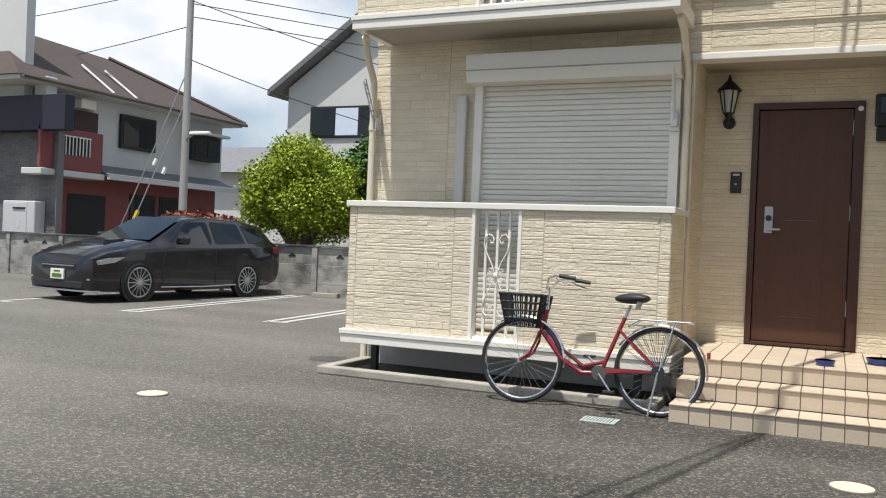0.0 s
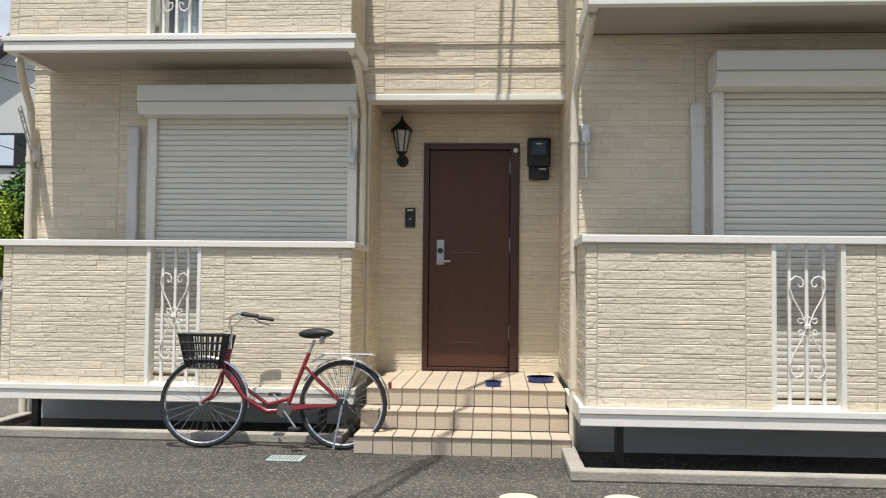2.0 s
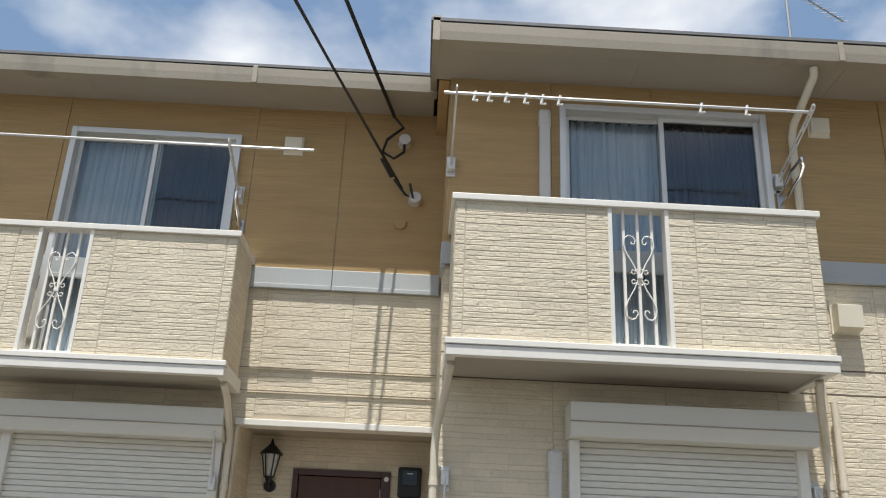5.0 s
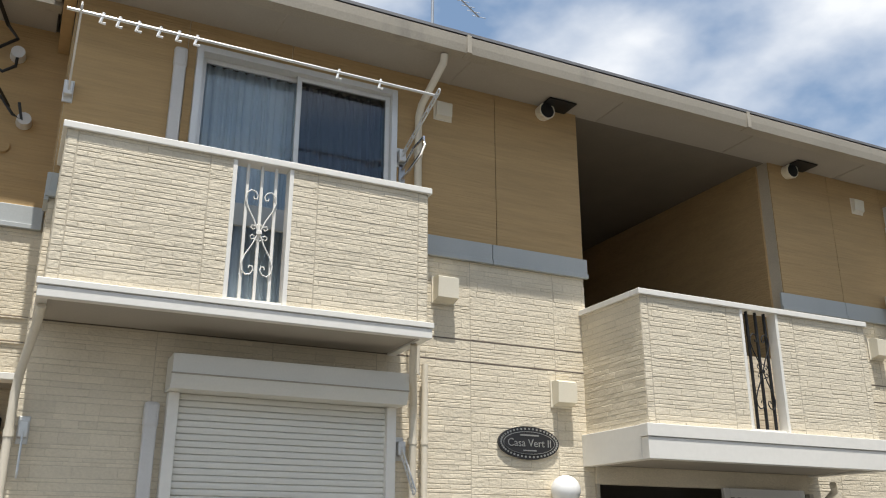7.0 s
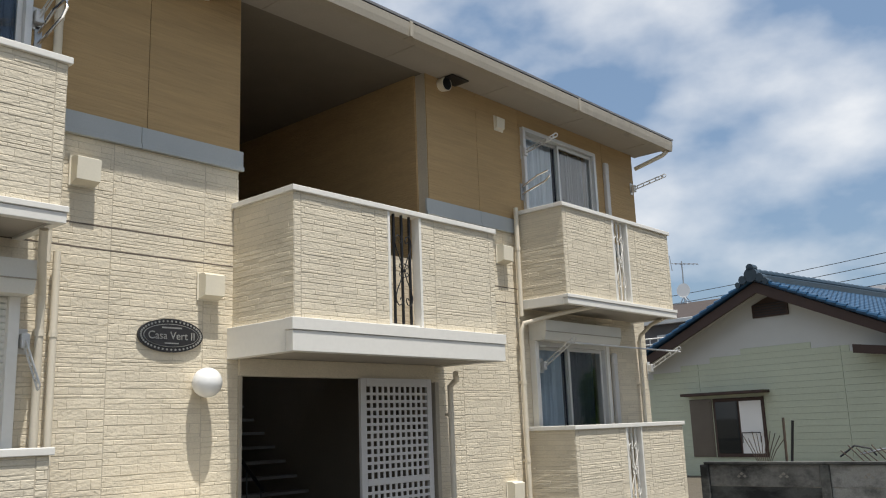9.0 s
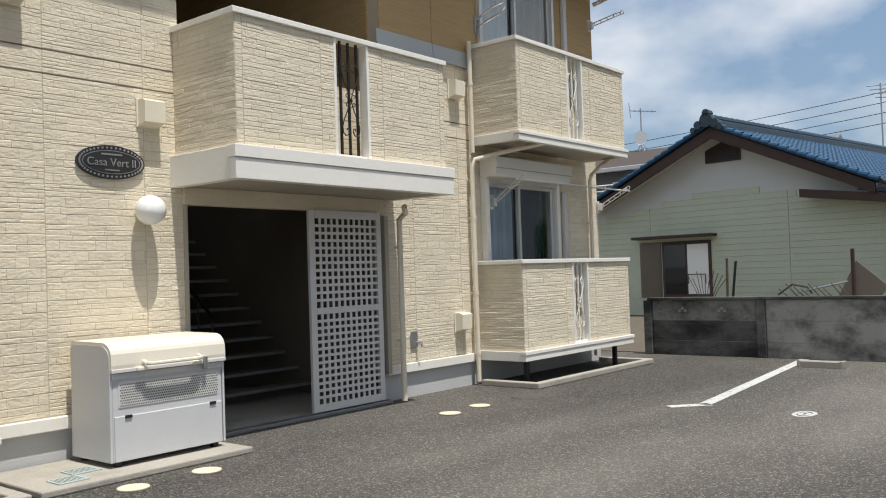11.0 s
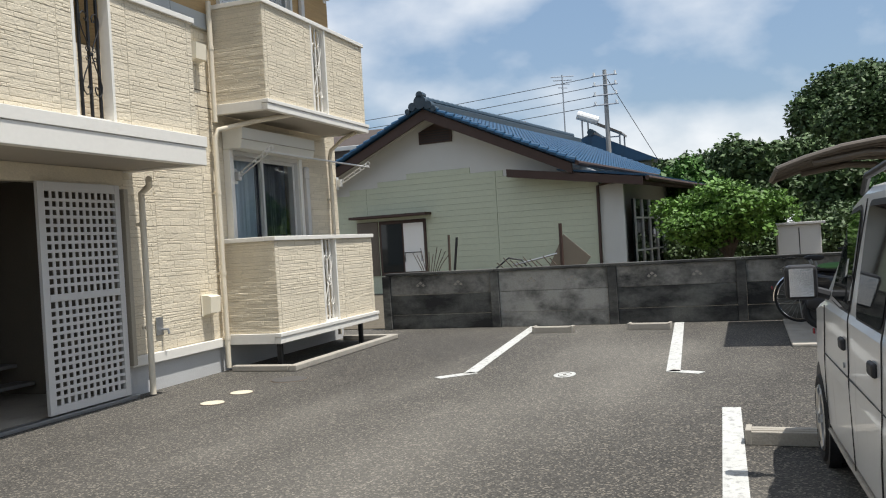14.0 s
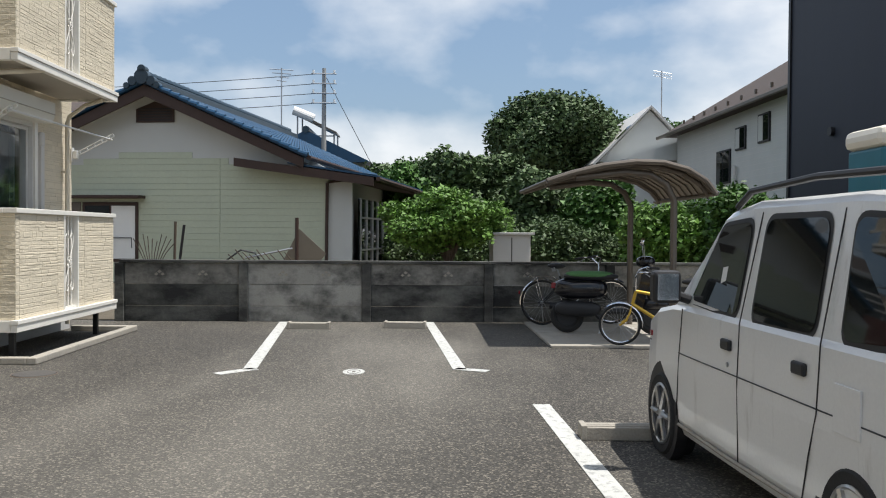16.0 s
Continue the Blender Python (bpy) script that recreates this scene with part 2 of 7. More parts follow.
def asphalt():
    m = mat("worn_asphalt", (0.058, 0.053, 0.0455), 0.9, vary=0.10, scale=0.6, fine=14, bump=0.0)
    n, l = m.node_tree.nodes, m.node_tree.links
    b = n["Principled BSDF"]
    src = b.inputs["Base Color"].links[0].from_socket
    co = n.new("ShaderNodeTexCoord")
    vo = n.new("ShaderNodeTexVoronoi")
    vo.inputs["Scale"].default_value = 78
    l.new(co.outputs["Object"], vo.inputs["Vector"])
    sep = n.new("ShaderNodeSeparateColor")
    l.new(vo.outputs["Color"], sep.inputs["Color"])
    ramp = n.new("ShaderNodeValToRGB")
    e = ramp.color_ramp.elements
    e[0].position, e[0].color, e[1].position, e[1].color = 0.0, (0.42, 0.42, 0.42, 1), 1.0, (3.4, 3.3, 3.1, 1)
    mid = e.new(0.75)
    mid.color = (1.05, 1.05, 1.05, 1)
    l.new(sep.outputs["Red"], ramp.inputs["Fac"])
    mx = n.new("ShaderNodeMix")
    mx.data_type, mx.blend_type = "RGBA", "MULTIPLY"
    mx.inputs["Factor"].default_value = 1.0
    l.new(src, mx.inputs["A"])
    l.new(ramp.outputs["Color"], mx.inputs["B"])
    # paler trodden patches
    no = n.new("ShaderNodeTexNoise")
    no.inputs["Scale"].default_value, no.inputs["Detail"].default_value = 0.45, 6
    mp = n.new("ShaderNodeMapping")
    mp.inputs["Scale"].default_value = (0.45, 1.3, 1)
    l.new(co.outputs["Object"], mp.inputs["Vector"])
    l.new(mp.outputs["Vector"], no.inputs["Vector"])
    r2 = n.new("ShaderNodeValToRGB")
    r2.color_ramp.elements[0].position, r2.color_ramp.elements[1].position = 0.42, 0.72
    l.new(no.outputs["Fac"], r2.inputs["Fac"])
    m2 = n.new("ShaderNodeMix")
    m2.data_type, m2.blend_type = "RGBA", "ADD"
    m2.inputs["B"].default_value = (0.058, 0.054, 0.046, 1)
    l.new(r2.outputs["Color"], m2.inputs["Factor"])
    l.new(mx.outputs["Result"], m2.inputs["A"])
    # one smooth blend along x: paler to the west, from -1.5 to -6
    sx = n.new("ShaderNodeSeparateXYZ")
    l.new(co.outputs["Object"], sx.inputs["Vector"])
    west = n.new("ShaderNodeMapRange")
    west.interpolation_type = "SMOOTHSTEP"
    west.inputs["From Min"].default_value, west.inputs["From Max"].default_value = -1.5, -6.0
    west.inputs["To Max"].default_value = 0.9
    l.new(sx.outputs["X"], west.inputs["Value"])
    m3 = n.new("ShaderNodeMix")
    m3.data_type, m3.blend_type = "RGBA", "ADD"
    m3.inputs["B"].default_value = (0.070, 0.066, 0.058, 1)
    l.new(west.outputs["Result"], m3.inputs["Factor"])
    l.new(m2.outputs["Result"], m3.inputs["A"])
    # a pale driven lane into the east bays
    off, ab, ad, lane = (n.new("ShaderNodeMath") for _ in range(4))
    off.operation, ab.operation, ad.operation, lane.operation = "SUBTRACT", "ABSOLUTE", "MULTIPLY_ADD", "MULTIPLY"
    off.inputs[1].default_value = 3.45
    l.new(sx.outputs["Y"], off.inputs[0])
    l.new(off.outputs["Value"], ab.inputs[0])
    l.new(no.outputs["Fac"], ad.inputs[0])
    ad.inputs[1].default_value = -2.6
    l.new(ab.outputs["Value"], ad.inputs[2])
    side = n.new("ShaderNodeMapRange")
    side.inputs["From Min"].default_value, side.inputs["From Max"].default_value = 0.5, -1.1
    l.new(ad.outputs["Value"], side.inputs["Value"])
    along = n.new("ShaderNodeMapRange")
    along.inputs["From Min"].default_value, along.inputs["From Max"].default_value = 2.0, 6.0
    l.new(sx.outputs["X"], along.inputs["Value"])
    l.new(side.outputs["Result"], lane.inputs[0])
    l.new(along.outputs["Result"], lane.inputs[1])
    m4 = n.new("ShaderNodeMix")
    m4.data_type, m4.blend_type = "RGBA", "ADD"
    m4.inputs["B"].default_value = (0.036, 0.034, 0.029, 1)
    l.new(lane.outputs["Value"], m4.inputs["Factor"])
    l.new(m3.outputs["Result"], m4.inputs["A"])
    l.new(m4.outputs["Result"], b.inputs["Base Color"])
    bn = n.new("ShaderNodeBump")
    bn.inputs["Strength"].default_value, bn.inputs["Distance"].default_value = 0.7, 0.008
    l.new(vo.outputs["Distance"], bn.inputs["Height"])
    l.new(bn.outputs["Normal"], b.inputs["Normal"])
    return m


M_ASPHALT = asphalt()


# ---- building helpers ----
def thing(name, at, label, category, group="", kind=""):
    ob = new(name)
    ob.location = at
    ob.empty_display_size = 0.1
    return tagged(ob, label, category, group, kind)


def part(name, bm, material, parent=None, label="", smooth=False):
    """Links a bmesh, or a (verts, faces) pair, as one mesh object under a thing or a part; coordinates are the world's."""
    me = bpy.data.meshes.new(name)
    if isinstance(bm, tuple):
        me.from_pydata(bm[0], [], bm[1])
    else:
        bmesh.ops.recalc_face_normals(bm, faces=bm.faces[:])
        bm.to_mesh(me)
        bm.free()
    me.materials.append(material)
    if smooth:
        for p in me.polygons:
            p.use_smooth = True
        me.set_sharp_from_angle(angle=radians(38))
    ob = new(name, me)
    if parent is not None:
        ob.parent = parent
        base = parent
        while base.parent is not None:
            base = base.parent
        at = base.location if base.type == "EMPTY" else Vector((0, 0, 0))
        ob.matrix_parent_inverse = Matrix.Translation(-at) if parent.type == "EMPTY" else Matrix.Identity(4)
    if label:
        ob["label"] = label
    return ob


def solid(name, bm, material, label="", category="", kind="", group="", smooth=False):
    return tagged(part(name, bm, material, None, "", smooth), label, category, group, kind)


def box(bm, x0, y0, z0, x1, y1, z1, bevel=0.0):
    r = bmesh.ops.create_cube(bm, size=1.0)
    for v in r["verts"]:
        v.co = Vector((x0 + (v.co.x + 0.5) * (x1 - x0), y0 + (v.co.y + 0.5) * (y1 - y0), z0 + (v.co.z + 0.5) * (z1 - z0)))
    if bevel:
        edges = list({e for v in r["verts"] for e in v.link_edges})
        bmesh.ops.bevel(bm, geom=edges, offset=bevel, segments=2, affect="EDGES", profile=0.5)
    return bm


def B(x0, y0, z0, x1, y1, z1, bevel=0.0):
    return box(bmesh.new(), x0, y0, z0, x1, y1, z1, bevel)


def tube(pts, r, n=8, bm=None, closed=False):
    """A round tube along a line of points."""
    bm = bm or bmesh.new()
    pts = [Vector(p) for p in pts]
    rings = []
    ref = None
    for i, p in enumerate(pts):
        a = pts[i - 1] if i > 0 else (pts[-1] if closed else p)
        b = pts[i + 1] if i < len(pts) - 1 else (pts[0] if closed else p)
        d = (b - a).normalized()
        if ref is None:
            ref = Vector((0, 0, 1)) if abs(d.z) < 0.9 else Vector((1, 0, 0))
        u = d.cross(ref).normalized()
        v = u.cross(d).normalized()
        ref = v
        rad = r[i] if isinstance(r, (list, tuple)) else r
        rings.append([bm.verts.new(p + u * (rad * math.cos(2 * math.pi * k / n)) + v * (rad * math.sin(2 * math.pi * k / n))) for k in range(n)])
    for i in range(len(rings) - (0 if closed else 1)):
        a, b = rings[i], rings[(i + 1) % len(rings)]
        for k in range(n):
            bm.faces.new((a[k], a[(k + 1) % n], b[(k + 1) % n], b[k]))
    if not closed:
        bm.faces.new(rings[0][::-1])
        bm.faces.new(rings[-1])
    return bm


def disc(bm, c, axis, r, depth, n=24, r2=None):
    """A cylinder or cone from c along axis."""
    a = Vector(axis).normalized()
    c = Vector(c)
    return tube([c, c + a * depth], [r, r2 if r2 is not None else r], n, bm)


def prism(poly, lo, hi, axis="x", bm=None):
    """Extrudes a polygon of (a, b) pairs along an axis: x: (y, z), y: (x, z), z: (x, y)."""
    bm = bm or bmesh.new()
    place = {"x": lambda t, a, b: (t, a, b), "y": lambda t, a, b: (a, t, b), "z": lambda t, a, b: (a, b, t)}[axis]
    A = [bm.verts.new(place(lo, *p)) for p in poly]
    C = [bm.verts.new(place(hi, *p)) for p in poly]
    n = len(poly)
    bm.faces.new(A[::-1])
    bm.faces.new(C)
    for i in range(n):
        bm.faces.new((A[i], A[(i + 1) % n], C[(i + 1) % n], C[i]))
    return bm


def wall_x(x0, x1, z0, z1, y0, y1, holes=()):
    """A wall along x with openings (xa, xb, za, zb) that go through it."""
    bm = bmesh.new()
    xs = sorted({x0, x1, *[v for h in holes for v in h[:2] if x0 < v < x1]})
    zs = sorted({z0, z1, *[v for h in holes for v in h[2:] if z0 < v < z1]})
    for a, b in zip(xs, xs[1:]):
        for c, d in zip(zs, zs[1:]):
            mx, mz = (a + b) / 2, (c + d) / 2
            if not any(h[0] < mx < h[1] and h[2] < mz < h[3] for h in holes):
                box(bm, a, y0, c, b, y1, d)
    bmesh.ops.remove_doubles(bm, verts=bm.verts[:], dist=0.0001)
    return bm


def stone(o, u, nrm, length, height, holes=(), seed=1, courses=(0.030, 0.044, 0.044, 0.064), rough=0.52):
    """Split-stone relief of a moulded siding panel: staggered blocks, proud of their joints. Holes: (ua, ub, va, vb)."""
    rnd = random.Random(seed)
    o, u, nrm, up = Vector(o), Vector(u).normalized(), Vector(nrm).normalized(), Vector((0, 0, 1))
    vs, fs = [], []
    v = 0.0
    while v < height - 0.012:
        h = min(rnd.choice(courses), height - v)
        s = -rnd.random() * 0.3
        while s < length:
            w = rnd.uniform(0.09, 0.34)
            a, b = max(s, 0.0), min(s + w, length)
            s += w
            pieces = [(a, b)]
            for ha, hb, va, vb in holes:
                if v + h > va and v < vb:
                    pieces = [q for p in pieces for q in ((p[0], min(p[1], ha)), (max(p[0], hb), p[1])) if q[1] - q[0] > 0.012]
            for p0, p1 in pieces:
                if p1 - p0 < 0.012:
                    continue
                d = rnd.uniform(0.003, 0.0095) * rough
                g, e = 0.0016, min(0.0045, h * 0.15)
                t1, t2 = rnd.uniform(-0.002, 0.002) * rough, rnd.uniform(-0.002, 0.002) * rough
                i = len(vs)
                gx, ex = g * 0.35, e * 0.35
                for aa, bb, dd in ((p0 + gx, v + g, 0.001), (p1 - gx, v + g, 0.001), (p1 - gx, v + h - g, 0.001), (p0 + gx, v + h - g, 0.001),
                                   (p0 + gx + ex, v + g + e, d + t1), (p1 - gx - ex, v + g + e, d - t1), (p1 - gx - ex, v + h - g - e, d + t2), (p0 + gx + ex, v + h - g - e, d - t2)):
                    vs.append(o + u * aa + up * bb + nrm * dd)
                fs += [(i + 4, i + 5, i + 6, i + 7)] + [(i + k, i + (k + 1) % 4, i + 4 + (k + 1) % 4, i + 4 + k) for k in range(4)]
        v += h
    return vs, fs


def leaves(centres, radii, count, size, seed, flat=0.55):
    """A crown of many small leaf clumps round uneven centres, denser to the outside."""
    g = np.random.default_rng(seed)
    C, R = np.array(centres, float), np.array(radii, float)
    pick = g.choice(len(C), count, p=(R.prod(1) / R.prod(1).sum()))
    d = g.normal(size=(count, 3))
    d /= np.linalg.norm(d, axis=1)[:, None]
    rad = g.random(count) ** 0.38 * (0.86 + 0.22 * np.sin(d[:, 0] * 7 + d[:, 2] * 9 + pick) * np.cos(d[:, 1] * 8 + pick))
    p = C[pick] + d * R[pick] * rad[:, None]
    t1 = g.normal(size=(count, 3)) * np.array([1, 1, flat])
    t1 /= np.linalg.norm(t1, axis=1)[:, None]
    t2 = np.cross(t1, d + g.normal(size=(count, 3)) * 0.7)
    t2 /= np.linalg.norm(t2, axis=1)[:, None] + 1e-9
    s = size * g.uniform(0.55, 1.35, count)[:, None]
    a, b = t1 * s, t2 * s * 0.6
    quad = np.stack([p - a, p + b * 0.9 - a * 0.1, p + a, p - b * 0.9 + a * 0.1], 1).reshape(-1, 3)
    return quad.tolist(), [(4 * i, 4 * i + 1, 4 * i + 2, 4 * i + 3) for i in range(count)]


# ---- large structure ----
YL, YR, YD = 8.87, 7.78, 9.62          # left wall, right wall, entrance wall
XL, XC, XR = -4.29, 0.74, 13.73        # left end, step between the wings, right end
g = bmesh.new()
bmesh.ops.create_grid(g, x_segments=60, y_segments=60, size=400)
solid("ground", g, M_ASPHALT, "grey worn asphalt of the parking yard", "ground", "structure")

UPL = (-3.12, -1.38, 3.5, 5.95)
UP2 = (1.735, 3.65, 3.5, 5.87)
UP3 = (10.54, 12.47, 3.5, 5.86)
LO4 = (10.52, 12.38, 0.55, 2.79)
OPEN_UP = (5.76, 8.56, 3.66, 6.18)
OPEN_LO = (5.80, 8.50, -0.1, 2.25)
ENTRY = (-1.06, XC, 0.0, 3.01)

wl_ = solid("wall_left_wing", wall_x(XL, XC, 0.30, 6.32, YL, YL + 0.16, [UPL, ENTRY]), M_JOINT, "cream stone-pattern siding wall of the recessed wing", "wall", "structure")
wr_ = solid("wall_right_wing", wall_x(XC, XR, 0.34, 6.2, YR, YR + 0.16, [UP2, UP3, LO4, OPEN_UP, OPEN_LO]), M_JOINT, "cream stone-pattern siding wall of the forward wing", "wall", "structure")


def siding(parent, o, u, nrm, length, z0, z1, holes=(), seed=1):
    """Stone panels between vertical joints about 0.9 m apart, along one wall."""
    n = max(1, round(length / 0.91))
    w = length / n
    d = Vector(u).normalized()
    for k in range(n):
        at = Vector(o) + d * (k * w + 0.003)
        hs = [(h[0] - k * w, h[1] - k * w, h[2] - z0, h[3] - z0) for h in holes if h[1] > k * w and h[0] < (k + 1) * w]
        data = stone((at.x, at.y, z0), u, nrm, w - 0.006, z1 - z0, hs, seed * 31 + k, (0.030, 0.044, 0.060, 0.088), 0.5)
        if data[1]:
            tagged(part("panel", data, M_STONE, parent), kind="stuff")


# stone siding, lower storey; the wall steps at two joints
for z0, z1 in ((0.43, 3.305), (3.315, 3.525), (3.535, 4.31)):
    siding(wl_, (XL, YL, 0), (1, 0, 0), (0, -1, 0), XC - XL, z0, z1, [(ENTRY[0] - XL, ENTRY[1] - XL + 1, -1, 3.05), (UPL[0] - XL, UPL[1] - XL, UPL[2], UPL[3])], 3)
for z0, z1 in ((0.43, 3.275), (3.285, 3.48), (3.49, 4.25)):
    siding(wr_, (XC, YR, 0), (1, 0, 0), (0, -1, 0), XR - XC, z0, z1, [(h[0] - XC, h[1] - XC, h[2], h[3]) for h in (UP2, UP3, LO4, OPEN_UP, OPEN_LO)], 7)


for z in (3.306, 3.526):
    part("joint_strip", B(XL, YL - 0.004, z, XC - 0.016, YL - 0.0005, z + 0.009), M_GROUT, wl_, "dark joint")
    part("drip_flashing", B(XL, YL - 0.02, z - 0.012, XC - 0.016, YL - 0.0005, z - 0.001), M_STONE, wl_)
for z in (3.276, 3.481):
    for a, b in ((XC, OPEN_LO[0]), (OPEN_LO[1], XR)):
        part("joint_strip", B(a, YR - 0.004, z, b, YR - 0.0005, z + 0.009), M_GROUT, wr_, "dark joint")


def tan_panels(parent, x0, x1, y, z0, z1, holes, joints):
    xs = [x0, *joints, x1]
    for a, b in zip(xs, xs[1:]):
        part("panel", wall_x(a + 0.004, b - 0.004, z0, z1, y - 0.014, y - 0.001, holes), M_TAN, parent, "tan ribbed siding panel")


tan_panels(wl_, XL, XC, YL, 4.53, 6.32, [UPL], (-3.2, -1.24, -0.33))
tan_panels(wr_, XC, XR, YR, 4.459, 6.2, [UP2, UP3, OPEN_UP], (1.66, 2.6, 4.75, 8.56, 9.55, 10.5, 12.75))
band = bmesh.new()
for a, b in ((XL, -0.33), (-0.325, XC - 0.02)):
    box(band, a, YL - 0.03, 4.315, b, YL, 4.53, 0.006)
    box(band, a, YL - 0.045, 4.315, b, YL - 0.02, 4.36, 0.004)
solid("band_left_wing", band, M_GREY, "grey metal belt band between the storeys", "trim", "structure")
band = bmesh.new()
for a, b in ((XC - 0.03, 4.69), (4.695, 5.80), (8.50, 9.55), (9.555, XR + 0.02)):
    box(band, a, YR - 0.03, 4.252, b, YR - 0.001, 4.458, 0.006)
    box(band, a, YR - 0.045, 4.252, b, YR - 0.02, 4.295, 0.004)
solid("band_right_wing", band, M_GREY, "grey metal belt band between the storeys", "trim", "structure")

# step wall between the wings, and the entrance recess
rw = solid("wall_step", B(XC + 0.001, YR + 0.16, 0.3, XC + 0.15, YD + 0.3, 6.2), M_JOINT, "side wall where the wings step", "wall", "structure")
tagged(part("panel", stone((XC, YD, 0.43), (0, -1, 0), (-1, 0, 0), YD - YR - 0.002, 3.79, (), 11), M_STONE, rw), kind="stuff")
part("panel", B(XC - 0.012, YR - 0.005, 4.45, XC, YL - 0.02, 6.2), M_TAN, rw, "tan ribbed siding panel")
part("corner_trim", B(XC - 0.035, YR - 0.032, 4.22, XC, YR + 0.25, 4.45, 0.004), M_GREY, rw, "grey band return")
ew = solid("wall_entrance", wall_x(-1.22, XC, 0.3, 3.2, YD, YD + 0.12, [(-0.62, 0.34, 0.3, 2.71)]), M_JOINT, "stone-pattern wall round the entrance door", "wall", "structure")
tagged(part("panel", stone((-1.06, YD, 0.43), (1, 0, 0), (0, -1, 0), 1.8, 2.6, [(0.44, 1.40, -1, 2.28)], 17), M_STONE, ew), kind="stuff")
sw = solid("wall_recess_side", B(-1.22, YL + 0.16, 0.3, -1.06, YD + 0.12, 3.2), M_JOINT, "side wall of the entrance recess", "wall", "structure")
tagged(part("panel", stone((-1.06, YL + 0.002, 0.43), (0, 1, 0), (1, 0, 0), YD - YL, 2.6, (), 19), M_STONE, sw), kind="stuff")
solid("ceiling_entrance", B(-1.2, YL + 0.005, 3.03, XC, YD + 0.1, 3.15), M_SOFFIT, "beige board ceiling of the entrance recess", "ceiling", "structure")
solid("trim_lintel", B(-1.09, YL - 0.035, 2.985, XC - 0.002, YL + 0.16, 3.045, 0.006), M_WHITE, "white lintel trim over the entrance", "trim", "structure")
solid("trim_recess", B(-1.085, YL - 0.028, 0.43, -1.055, YL + 0.05, 2.985, 0.005), M_STONE, "cream corner trim of the entrance", "trim", "structure")

# closing walls, plinths
for nm, bm in (("wall_west", B(XL, YL + 0.16, 0.0, XL + 0.16, 15, 6.3)), ("wall_north", B(XL, 15, 0, XR, 15.16, 6.3)),
               ("wall_east", B(XR - 0.16, YR + 0.16, 0.0, XR, 15, 6.2))):
    solid(nm, bm, M_STONE, "cream outer wall of the apartment house", "wall", "structure")
pl = bmesh.new()
box(pl, XL + 0.03, YL + 0.02, 0, -1.06, YL + 0.14, 0.30)
box(pl, XC + 0.02, YR + 0.02, 0, 5.78, YR + 0.14, 0.34)
box(pl, 8.52, YR + 0.02, 0, XR - 0.02, YR + 0.14, 0.34)
box(pl, XC + 0.02, YR + 0.14, 0, XC + 0.14, YD, 0.34)
solid("plinth", pl, M_PLINTH, "grey mortar plinth under the walls", "trim", "structure")
sk = bmesh.new()
for a, b in ((3.7, 5.78), (8.52, 10.33)):
    box(sk, a, YR - 0.04, 0.31, b, YR + 0.02, 0.42, 0.008)
box(sk, XL, YL - 0.04, 0.31, -1.06, YL + 0.02, 0.42, 0.008)
box(sk, XC - 0.035, YR, 0.31, XC - 0.002, YD - 1.2, 0.42, 0.008)
solid("trim_water_table", sk, M_WHITE, "cream drip trim over the plinth", "trim", "structure")

# roofs, soffits, gutters
def eaves(name, x0, x1, ye, yw, zs, rise, depth):
    r = thing(name, (x0, ye, zs), "low-pitched grey slate roof with beige eaves", "roof", kind="structure")
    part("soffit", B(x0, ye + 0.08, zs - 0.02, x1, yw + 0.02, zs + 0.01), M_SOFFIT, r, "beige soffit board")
    for k in range(1, int((x1 - x0) / 1.82) + 1):
        part("soffit_joint", B(x0 + k * 1.82, ye + 0.1, zs - 0.026, x0 + k * 1.82 + 0.008, yw, zs - 0.019), M_GUTTER, r)
    prof = [(ye, zs - 0.06), (ye + 0.13, zs - 0.06), (ye + 0.14, zs + 0.10), (ye - 0.0, zs + 0.12), (ye - 0.018, zs + 0.10), (ye - 0.012, zs + 0.02)]
    part("gutter", prism(prof, x0 - 0.03, x1 + 0.03), M_GUTTER, r, "weathered beige box gutter")
    for k in range(1, int((x1 - x0) / 3.6) + 1):
        part("gutter_joint", B(x0 + k * 3.5, ye - 0.024, zs - 0.066, x0 + k * 3.5 + 0.05, ye + 0.10, zs + 0.125, 0.004), M_GUTTER, r)
    part("roof_sheet", prism([(ye - 0.02, zs + 0.12), (ye - 0.02, zs + 0.15), (ye + depth, zs + 0.15 + rise * depth), (ye + 2 * depth, zs + 0.1), (ye + depth, zs + 0.09 + rise * depth)], x0 - 0.06, x1 + 0.06), M_ROOFG, r)
    return r


eaves("roof_left_wing", XL - 0.45, 0.58, 8.30, YL, 6.33, 0.33, 3.6)
eaves("roof_right_wing", 0.58, 13.9, 7.10, YR, 6.13, 0.33, 4.2)
vg = bmesh.new()
prism([(7.08, 6.05), (7.08, 6.30), (11.3, 7.70), (11.3, 7.40), (8.0, 6.2)], 0.54, 0.60, "x", vg)
solid("verge_board", vg, M_GUTTER, "beige verge board at the roof step", "trim", "structure")
solid("gable_wall", prism([(7.8, 6.1), (15.0, 6.1), (11.3, 7.4)], 0.62, 0.72), M_TAN, "tan siding gable between the roofs", "wall", "structure")
solid("gable_east", prism([(7.8, 6.1), (15.0, 6.1), (11.3, 7.4)], XR - 0.12, XR - 0.02), M_TAN, "tan siding gable end", "wall", "structure")

